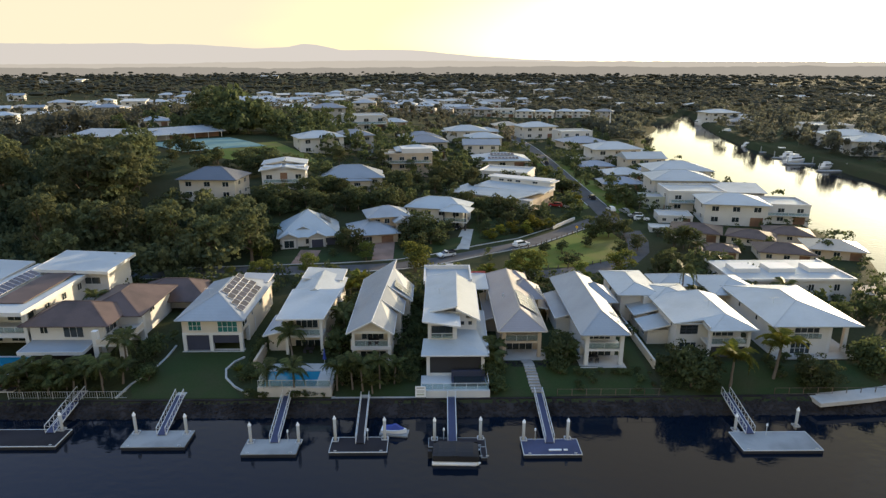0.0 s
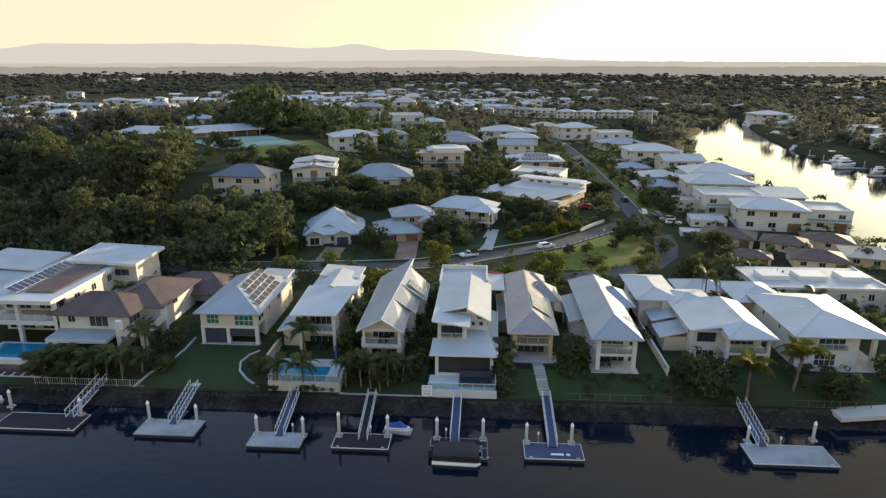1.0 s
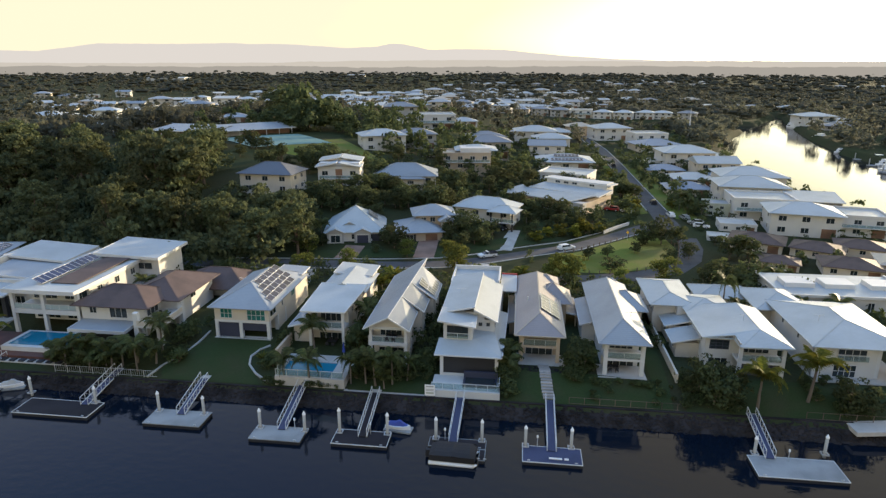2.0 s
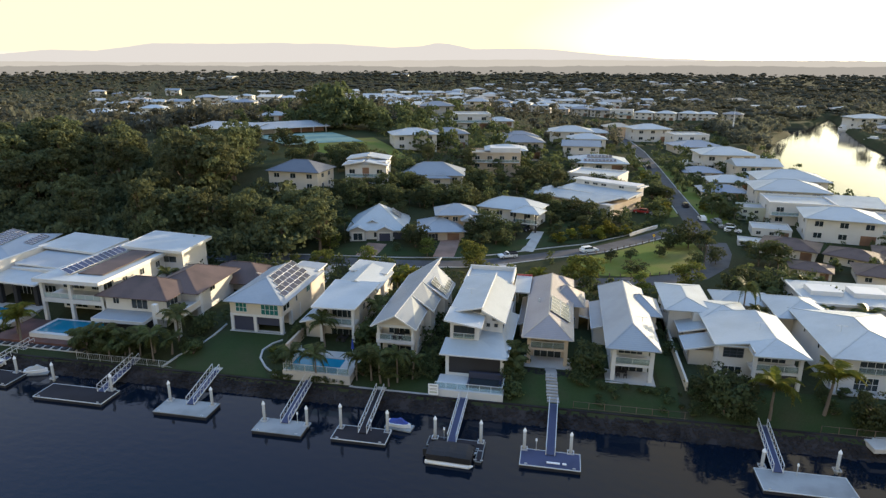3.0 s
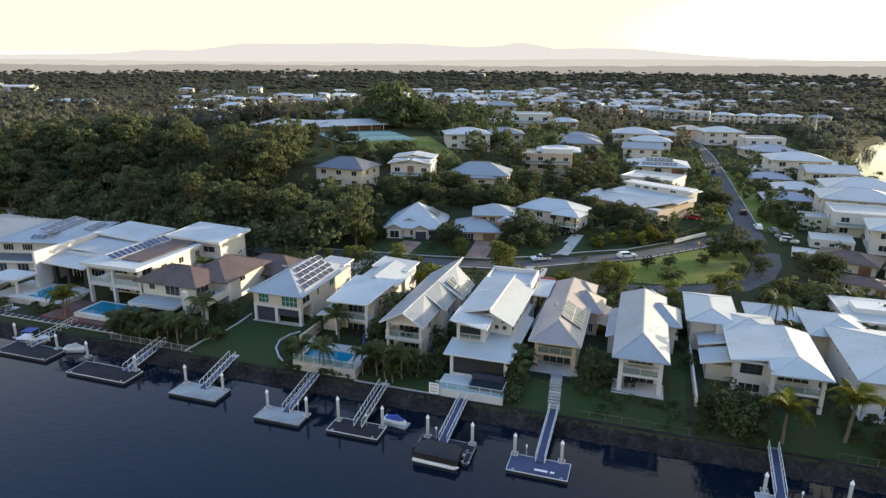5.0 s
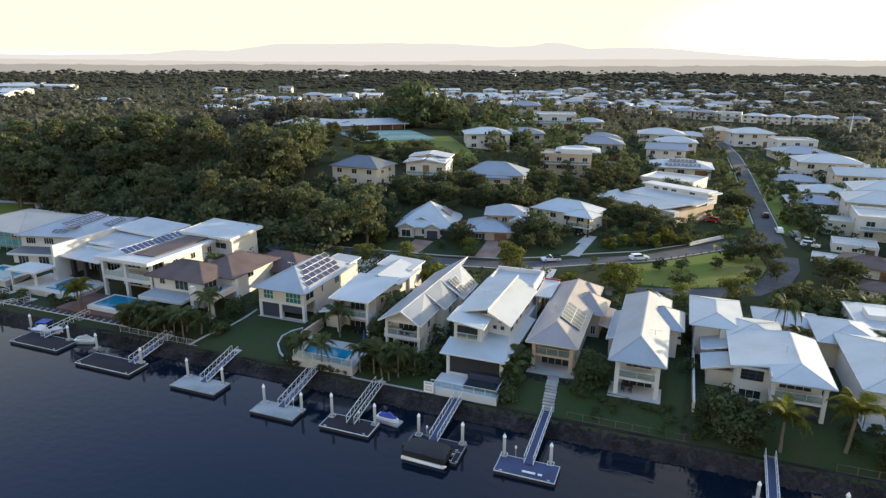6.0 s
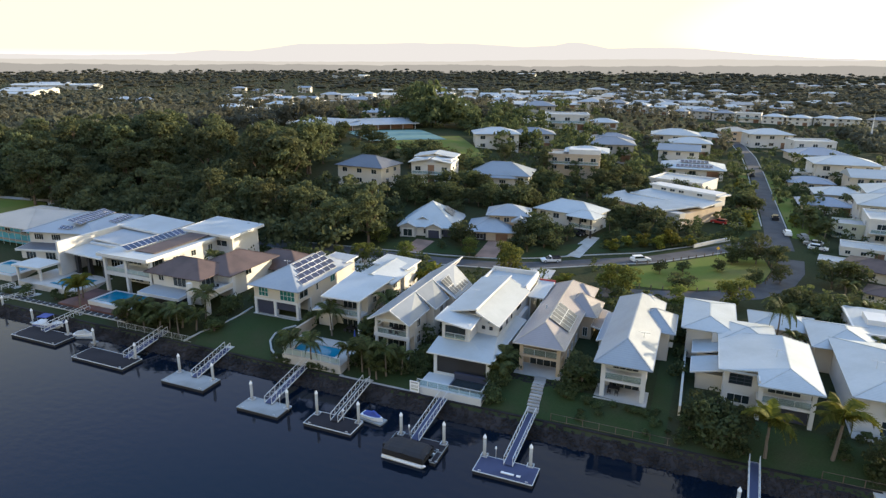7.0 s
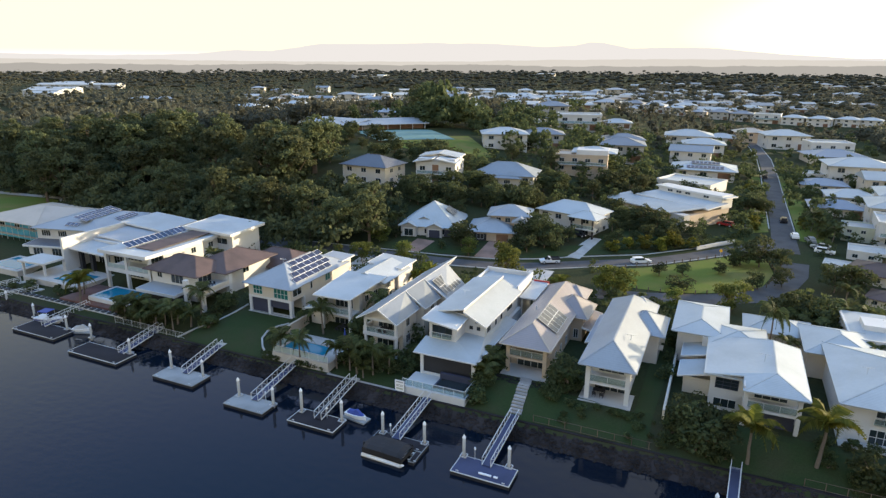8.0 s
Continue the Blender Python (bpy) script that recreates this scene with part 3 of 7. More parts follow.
def house_c():
    r = thing("house", "white house with stepped pale metal roofs and deep verandah", "house", (-21, 92, G0))
    part("wall", Geo().box(-24.2, -18.0, 95.0, 112.5, 1.5, 9.0), W_CREAM, r)
    part("wall", Geo().box(-24.2, -23.2, 92.6, 95.0, 6.0, 9.0), W_WHITE, r)
    verandah(r, -24.0, -18.0, 92.2, 95.0, 1.8, 6.1, 9.1, 0.45, TRIM)
    roof_slab(r, [(-25.1, 91.6, 9.15), (-17.6, 91.4, 9.35), (-16.2, 101.8, 10.5), (-24.6, 102.0, 10.4)], R_WHITE)
    roof_hip(r, -24.9, -16.6, 101.4, 111.8, 9.2, 1.5, R_WHITE, gable=True, along="y")
    part("wall", Geo().box(-23.8, -17.4, 108.2, 114.0, 2.5, 9.6), W_WHITE, r)
    roof_slab(r, [(-24.4, 108.6, 10.2), (-17.0, 108.6, 9.8), (-17.0, 115.0, 9.8), (-24.4, 115.0, 10.2)], R_WHITE)
    part("wall", Geo().box(-27.0, -24.2, 93.5, 100, 1.5, 5.9), W_CREAM, r)
    roof_slab(r, [(-27.6, 92.4, 6.0), (-24.1, 92.2, 6.9), (-24.1, 101, 6.9), (-27.6, 101, 6.0)], R_PALE)
    for y in (97.5, 100.5, 105.5):
        window(r, "E", (-18.0, y, 7.6), 1.2, 1.2)
    part("terrace", Geo().box(-27.0, -16.2, 87.6, 95.0, 1.2, 2.55), PAVE, r)
    garden_set(-20.6, 93.4, 2.6, "dark outdoor dining table on a covered terrace")
    p = thing("swimming_pool", "raised pale-walled swimming pool with bright blue water", "pool", (-20.5, 84, 1.6))
    part("basin", Geo().box(-25.6, -15.0, 80.9, 81.4, 1.0, 3.05).box(-25.6, -25.2, 81.4, 88.2, 1.0, 3.05).box(-15.4, -15.0, 81.4, 88.2, 1.0, 3.05).box(-25.2, -15.4, 86.2, 88.2, 1.0, 3.05).box(-17.4, -15.4, 81.4, 86.2, 1.0, 3.03), PAVE, p)
    part("pool_water", Geo().box(-25.2, -17.4, 81.4, 86.2, 1.2, 2.93), POOL, p)
    balustrade(p, (-25.5, 81.1), (-15.2, 81.1), 3.05, 1.1)
    balustrade(p, (-25.5, 81.9), (-25.5, 88.0), 3.05, 1.1)
    single("garden_wall", Geo().box(-27.6, -27.2, 86.5, 93.0, 1.2, 4.6), W_TAN, "rendered tan garden wall beside a terrace", "wall", (-27.4, 88, 2))
    u = thing("market_umbrella", "closed blue market umbrella beside a pool", "umbrella", (-17.4, 89.4, 2.55))
    part("pole", Geo().tube((-17.4, 89.4, 2.55), (-17.4, 89.4, 5.2), 0.04), ALLOY, u)
    part("canopy", Geo().tube((-17.4, 89.4, 3.4), (-17.4, 89.4, 5.1), 0.28, 0.06, 8), BLUE_COVER, u)


def house_d():
    r = thing("house", "long cream house with grey metal roof and stepped side gables", "house", (-10, 88, G0))
    part("wall", Geo().box(-12.7, -7.1, 90.6, 110.5, 1.5, 8.9), W_CREAM, r)
    g = Geo().face((-12.7, 88.2, 8.6), (-7.0, 88.2, 8.6), (-9.5, 88.2, 10.45)).face((-12.7, 88.34, 8.6), (-9.5, 88.34, 10.45), (-7.0, 88.34, 8.6))
    part("gable_wall", g, W_CREAM, r)
    part("lintel", Geo().box(-12.8, -6.95, 88.1, 88.5, 8.2, 8.62), TRIM, r)
    verandah(r, -12.8, -6.95, 88.05, 90.6, 1.8, 6.0, 8.3, 0.4, TRIM)
    part("side_wall", Geo().box(-13.0, -12.7, 88.1, 90.8, 5.6, 7.0).box(-7.1, -6.9, 88.6, 90.6, 5.7, 8.6), W_CREAM, r)
    part("apron", Geo().box(-12.95, -6.8, 87.9, 88.15, 5.6, 6.15), TRIM, r)
    # the long slope, then three stepped slopes
    roof_slab(r, [(-13.5, 86.9, 8.75), (-9.6, 86.9, 10.75), (-7.3, 112.4, 12.5), (-13.5, 112.0, 8.75)], R_GREY, 0.18)
    part("wall", Geo().slab([(-12.0, 111.8, 9.2), (-7.4, 111.9, 12.2), (-7.3, 110.2, 12.0), (-7.6, 104, 11.4), (-9.0, 95, 10.9), (-12, 95, 9.2)], 0.1).box(-11.8, -7.4, 110.4, 111.6, 8.9, 9.3), W_CREAM, r)
    for n, (y0, y1, xe, ze) in enumerate(((86.9, 94.8, -6.3, 8.65), (94.8, 100.6, -5.2, 8.7), (100.6, 108.6, -4.0, 8.7))):
        xr0, xr1 = -9.6 + 2.3 * (y0 - 86.9) / 25.5, -9.6 + 2.3 * (y1 - 86.9) / 25.5
        zr0, zr1 = 10.7 + 1.75 * (y0 - 86.9) / 25.5, 10.7 + 1.75 * (y1 - 86.9) / 25.5
        roof_slab(r, [(xe, y0, ze), (xe, y1, ze), (xr1, y1, zr1), (xr0, y0, zr0)], (R_GREY, R_GREY, R_PALE)[n], 0.18)
        x1 = xe - 0.55
        part("wall", Geo().slab([(x1, y0 + 0.5, ze + 0.1), (x1, y1 - 0.2, ze + 0.1), (xr1, y1 - 0.2, zr1 - 0.25), (xr0, y0 + 0.5, zr0 - 0.25)], 0.05).box(-7.4, x1, y0 + (3.2 if n == 0 else 0.5), y1 - 0.2, 1.5, ze - 0.05), W_CREAM, r)
        window(r, "E", (x1, (y0 + y1) / 2 + 0.8, 7.4), 1.2, 1.5)
        window(r, "E", (x1, (y0 + y1) / 2 + 0.8, 4.6), 1.4, 1.4)
    v = Vector((-3.8, 0, 3.0))
    panels(r, Vector((-4.4, 101.3, 9.05)), (0, 1, 0), v, 5, 2, 1.05, 1.7, SOLAR_OLD)
    panels(r, Vector((-4.4, 106.9, 9.05)), (0, 1, 0), v, 1, 2, 1.05, 1.7, SOLAR_OLD)
    garden_set(-9.6, 89.2, 6.0, "pale outdoor table on an upper balcony")


def house_e():
    r = thing("house", "white three-level house with pale skillion roofs and screened verandah", "house", (3, 84.8, G0))
    part("wall", Geo().box(-1.2, 7.0, 87.6, 108.0, 1.5, 6.4), W_WHITE, r)
    part("wall", Geo().box(-1.2, 3.2, 87.9, 91.5, 6.3, 10.0), W_WHITE, r)
    part("wall", Geo().box(-1.2, 6.4, 91.5, 107.5, 6.3, 9.25).box(-1.1, 3.2, 91.5, 107.5, 9.2, 10.4), W_WHITE, r)
    part("wall", Geo().box(-2.0, 6.4, 107.5, 115.8, 2.5, 9.4), W_WHITE, r)
    par = Geo().box(-2.2, 6.6, 115.6, 115.9, 9.4, 10.3).box(-2.2, -1.9, 107.2, 115.6, 9.4, 10.0).box(6.3, 6.6, 107.2, 115.6, 9.4, 10.4)
    part("parapet", par, TRIM, r)
    part("flat_roof", Geo().box(-1.9, 6.3, 107.5, 115.6, 9.4, 9.5), R_WHITE, r)
    # screened verandah
    for x in (-1.4, 6.8):
        part("column", Geo().box(x, x + 0.5, 85.2, 85.7, 2.6, 6.15), TRIM, r)
    part("screen", Geo().box(-0.9, 6.8, 85.4, 85.46, 3.0, 6.0), W_DARK, r, "large dark insect screen")
    part("kick_wall", Geo().box(-0.9, 6.8, 85.3, 85.55, 2.6, 3.0), TRIM, r)
    part("beam", Geo().box(-1.45, 7.35, 85.15, 85.6, 6.0, 6.25), TRIM, r)
    g = Geo()
    g.slab([(-2.2, 84.4, 6.3), (7.9, 84.4, 6.3), (3.6, 88.1, 7.4), (-1.9, 88.1, 7.4)], 0.18)
    g.slab([(7.9, 84.4, 6.3), (8.3, 101.5, 6.5), (6.4, 101.5, 7.1), (6.4, 91.5, 7.3), (3.2, 91.5, 7.5), (3.2, 88.1, 7.4)], 0.18)
    part("roof", g, R_WHITE, r)
    e = Geo().beam((-2.2, 84.4, 6.24), (7.9, 84.4, 6.24), 0.12, 0.2).beam((7.9, 84.4, 6.24), (8.3, 101.5, 6.42), 0.12, 0.2)
    part("gutter", e, TRIM, r)
    roof_slab(r, [(-2.0, 87.0, 10.65), (3.7, 87.0, 9.8), (3.7, 91.7, 10.1), (-1.8, 91.7, 11.0)], R_WHITE)
    roof_slab(r, [(-1.9, 90.5, 10.6), (3.3, 90.5, 11.7), (3.7, 107.6, 11.8), (-1.7, 107.6, 10.7)], R_WHITE)
    roof_slab(r, [(3.2, 90.6, 11.25), (6.9, 90.6, 9.3), (7.2, 107.2, 9.5), (3.6, 107.2, 11.4)], R_WHITE)
    part("gable_wall", Geo().slab([(-1.1, 91.5, 10.5), (3.2, 91.5, 11.4), (3.2, 107.3, 11.4), (-1.1, 107.3, 10.4)], 0.3).slab([(3.2, 91.5, 11.0), (6.4, 91.5, 9.35), (6.4, 107, 9.35), (3.2, 107, 11.0)], 0.2).box(3.1, 3.3, 91.4, 107.4, 9.2, 11.2).slab([(3.2, 91.45, 10.9), (4.8, 91.45, 10.0), (4.8, 91.6, 10.0), (3.2, 91.6, 10.9)], 1.6), W_WHITE, r)
    # upper balcony: a flat dark plate stands in for the shadow of the opening
    part("recess", Geo().box(-0.6, 2.5, 87.86, 87.95, 7.9, 9.5), W_DARK, r, "dark plate painted as the shadow in an upper balcony opening")
    window(r, "S", (0.95, 87.86, 8.7), 3.2, 1.7, 3, 1, GLASS, W_DARK)
    balustrade(r, (-0.7, 87.7), (2.6, 87.7), 7.5, 0.9)
    for x in (4.2, 5.4):
        window(r, "S", (x, 91.45, 8.5), 0.55, 0.55, 1, 1, GLASS, W_DARK)
    for y, w in ((93.2, 1.3), (96.4, 0.5), (99.0, 0.5), (103.2, 2.2)):
        window(r, "E", (6.4, y, 8.3), w, 1.3 if w > 1 else 1.6, 2 if w > 1 else 1, 1, GLASS, W_DARK)
    for y in (94, 99, 104):
        window(r, "E", (7.0, y, 4.8), 1.6, 1.4)
    window(r, "W", (-1.2, 97, 8.6), 1.4, 1.2)
    aerial(r, (0.6, 97.5, 11.0))
    # terrace with lap pool
    t = thing("terrace", "white terrace with glass balustrade over the bank", "terrace", (3, 82, 1.6))
    part("base", Geo().box(-2.2, 7.7, 80.6, 85.3, 0.9, 2.6), W_WHITE, t)
    part("upstand", Geo().box(-1.6, 7.75, 80.45, 80.75, 0.9, 2.7), TRIM, t)
    balustrade(t, (-2.1, 80.8), (7.6, 80.8), 2.65, 1.05)
    balustrade(t, (7.6, 80.8), (7.6, 85.0), 2.65, 1.05)
    p = thing("spa_pool", "dark blue lap pool let into a white terrace", "pool", (4.9, 83, 2.6))
    part("basin", Geo().box(2.3, 7.2, 81.9, 84.6, 2.3, 2.95), W_NAVY, p)
    part("pool_water", Geo().box(2.6, 6.9, 82.2, 84.2, 2.4, 3.0), GLASS, p)
    part("pool_cover", Geo().box(2.3, 7.3, 84.2, 84.6, 2.95, 3.9), W_NAVY, p, "navy privacy wall")
    # carport roof behind
    c = thing("carport", "white flat-roofed carport with a red edge", "carport", (8.3, 112, G0))
    roof_slab(c, [(6.8, 107.5, 8.4), (9.6, 107.5, 8.4), (9.6, 116, 8.6), (6.8, 116, 8.6)], R_WHITE)
    part("edge_board", Geo().box(6.8, 9.7, 116.02, 116.2, 8.3, 8.9), CAR_RED, c)
    for x in (7.0, 9.3):
        for y in (108, 115.5):
            part("post", Geo().box(x, x + 0.2, y, y + 0.2, 2.8, 8.25), TRIM, c)


def house_f():
    r = thing("house", "taupe-roofed rendered house with tan columns and open terrace", "house", (13.4, 89.5, G0))
    part("wall", Geo().box(10.3, 16.5, 92.8, 116.2, 1.5, 7.9), W_TAN, r)
    part("wall", Geo().box(14.0, 18.4, 105.0, 111.0, 1.5, 7.4), W_TAN, r)
    verandah(r, 10.4, 16.5, 89.9, 92.8, 2.2, 6.0, 7.95, 0.55, W_TAN)
    part("beam", Geo().box(10.3, 16.6, 89.85, 90.2, 7.55, 7.95), W_TAN, r)
    part("terrace", Geo().box(9.9, 17.4, 88.8, 92.8, 1.5, 3.32), PAVE, r)
    roof_hip(r, 9.6, 17.2, 89.1, 117.2, 8.05, 2.35, R_TAUPE, cap_mat=R_TAN)
    roof_hip(r, 12.8, 19.3, 104.3, 111.8, 7.6, 2.6, R_TAUPE, along="x", cap_mat=R_TAN)
    roof_hip(r, 12.8, 17.4, 110.8, 117.0, 8.2, 1.6, R_TAUPE, along="x", cap_mat=R_TAN)
    part("wall", Geo().box(8.6, 10.3, 100, 112, 1.5, 5.4), W_TAN, r)
    roof_slab(r, [(8.3, 99.5, 5.6), (10.3, 99.5, 6.2), (10.3, 112.5, 6.2), (8.3, 112.5, 5.6)], R_TAUPE)
    roof_slab(r, [(18.4, 104.5, 6.0), (20.3, 104.5, 5.6), (20.3, 113, 5.6), (18.4, 113, 6.0)], R_TAUPE)
    part("post", Geo().box(20.0, 20.2, 104.8, 105.0, 2.5, 5.5), W_TAN, r)
    v = Vector((-3.8, 0, 2.35))
    panels(r, Vector((16.6, 94.6, 8.55)), (0, 1, 0), v, 5, 2, 1.3, 1.75, SOLAR_OLD)
    for y in (95.5, 98.5, 102):
        window(r, "E", (16.5, y, 6.9), 1.0, 1.3)
        window(r, "E", (16.5, y, 4.6), 1.0, 1.3)
    window(r, "S", (17.4, 105.0, 4.6), 0.8, 1.6)
    g = Geo().tube((11.6, 101, 9.2), (11.6, 101, 9.9), 0.12)
    part("vent_pipe", g, TRIM, r)


def house_g():
    r = thing("house", "pale grey-roofed two-storey house with white columns and balcony", "house", (25.5, 87, G0))
    part("wall", Geo().box(22.8, 28.3, 90.4, 112.4, 1.5, 8.5), W_WHITE, r)
    part("wall", Geo().box(27.5, 30.6, 101.6, 108.6, 1.5, 8.0), W_CREAM, r)
    verandah(r, 22.7, 28.6, 87.0, 90.4, 1.8, 5.95, 8.55, 0.6, TRIM)
    part("beam", Geo().box(22.7, 28.6, 86.98, 87.4, 8.1, 8.55), TRIM, r)
    part("terrace", Geo().box(22.0, 29.0, 86.2, 90.4, 1.5, 3.32), PAVE, r)
    roof_hip(r, 21.8, 29.3, 86.3, 113.2, 8.65, 2.5, R_PALE)
    roof_hip(r, 24.8, 31.4, 100.8, 109.2, 8.25, 2.2, R_PALE, along="x")
    roof_hip(r, 24.8, 28.6, 108.4, 113.6, 8.7, 1.8, R_PALE, along="x")
    part("wall", Geo().box(20.6, 22.8, 99, 110, 1.5, 6.2), W_WHITE, r)
    roof_slab(r, [(20.2, 98.5, 6.3), (22.8, 98.5, 7.0), (22.8, 110.5, 7.0), (20.2, 110.5, 6.3)], R_PALE)
    for y in (93, 97, 99.8):
        window(r, "E", (28.3, y, 7.2), 1.1, 1.3)
        part("window_hood", Geo().box(28.3, 29.0, y - 0.8, y + 0.8, 8.0, 8.12), W_CREAM, r)
    for y in (103.6, 106.6):
        window(r, "E", (30.6, y, 7.0), 1.0, 1.2)
        part("window_hood", Geo().box(30.6, 31.2, y - 0.8, y + 0.8, 5.2, 5.4), W_CREAM, r)
    aerial(r, (27.4, 94.0, 9.6))
    garden_set(24.4, 88.7, 3.32, "dark outdoor table set on a shaded terrace")


def house_h():
    r = thing("house", "large white two-storey house with many pale hipped roofs", "house", (43, 89, G0))
    part("wall", Geo().box(38.2, 48.6, 91.5, 103.0, 1.0, 8.4).box(36.6, 44.0, 103.0, 106.0, 1.0, 8.5), W_WHITE, r)
    part("wall", Geo().box(33.0, 38.6, 104.5, 116.0, 1.0, 8.4), W_WHITE, r)
    verandah(r, 42.2, 48.7, 88.6, 91.5, 1.8, 5.9, 8.45, 0.5, TRIM)
    part("beam", Geo().box(42.1, 48.8, 88.55, 88.95, 8.0, 8.45), TRIM, r)
    part("screen", Geo().box(42.7, 48.2, 89.6, 89.7, 2.6, 5.5), W_NAVY, r, "lowered navy outdoor blind")
    # one long slope to the west, a short one to the east and a hip over the balcony
    lo, hi = 8.6, 9.9
    fm, fr, br, bl, fl = (42.0, 87.7, lo), (49.4, 87.9, lo), (49.4, 104.0, lo), (37.4, 104.0, lo), (37.4, 90.7, lo)
    ap, rb, nk = (45.7, 91.6, hi), (45.7, 102.5, hi), (42.0, 90.7, lo + 0.55)
    g = Geo().slab([fm, fr, ap], 0.16).slab([fr, br, rb, ap], 0.16).slab([br, bl, rb], 0.16).slab([bl, fl, nk, ap, rb], 0.16).slab([fm, ap, nk], 0.16)
    ob = part("roof", g, R_WHITE, r)
    g = Geo()
    for p, q in ((fm, fr), (fr, br), (br, bl), (bl, fl), (fl, (42.0, 90.7, lo)), ((42.0, 90.7, lo), fm)):
        g.beam((p[0], p[1], lo - 0.08), (q[0], q[1], lo - 0.08), 0.14, 0.18)
    part("gutter", g, R_WHITE, ob)
    g = Geo().beam(ap, rb, 0.2, 0.06)
    for p, q in ((fm, ap), (fr, ap), (br, rb), (bl, rb)):
        g.beam(p, q, 0.18, 0.05)
    part("ridge_cap", g, R_WHITE, ob)
    part("wall", Geo().box(42.0, 42.2, 88.2, 91.4, 8.2, 9.0), W_WHITE, r)
    roof_hip(r, 32.2, 40.0, 103.2, 117.0, 8.7, 1.0, R_WHITE, along="y")
    roof_hip(r, 37.6, 45.2, 101.0, 109.4, 8.6, 0.9, R_WHITE, along="x")
    for y0, y1, z in ((94.6, 98.8, 5.9), (100.2, 105.0, 6.4)):
        part("wall", Geo().box(34.8, 38.2, y0, y1, 1.0, z - 0.15), W_CREAM, r)
        roof_slab(r, [(34.0, y0 - 0.5, z), (38.2, y0 - 0.5, z + 1.0), (38.2, y1 + 0.4, z + 1.0), (34.0, y1 + 0.4, z)], R_WHITE)
        window(r, "W", (34.8, (y0 + y1) / 2, 4.8), 1.4, 1.2)
    part("wall", Geo().box(44.0, 46.6, 103.0, 108, 1.0, 6.2), W_CREAM, r)
    window(r, "S", (40.2, 91.5, 7.2), 2.8, 1.5, 3, 3, GLASS, W_NAVY)
    window(r, "S", (40.2, 91.5, 4.4), 2.8, 1.3, 3, 1)
    for y in (93.5, 98.0):
        window(r, "E", (48.6, y, 7.2), 1.2, 1.3)
    window(r, "W", (38.2, 93.6, 7.4), 0.6, 1.0, 1)
    for y in (107, 111):
        window(r, "W", (33.0, y, 7.2), 1.2, 1.1)
    aerial(r, (44.4, 95.0, 9.7))
    single("garden_wall", Geo().box(33.0, 33.3, 86, 117, 1.0, 4.6), W_CREAM, "cream rendered boundary wall beside a side lawn", "wall", (33, 100, 2))
    s = thing("garage", "white garage with pale hipped roof behind a house", "garage", (47.5, 115.5, G0))
    part("wall", Geo().box(43.0, 51.5, 113.2, 119.0, 2.5, 6.8), W_WHITE, s)
    roof_hip(s, 42.3, 52.2, 112.5, 119.8, 7.0, 1.3, R_WHITE, along="x")
    part("garage_door", Geo().box(44.2, 49.4, 119.0, 119.06, 2.5, 5.6), W_GREY, s)


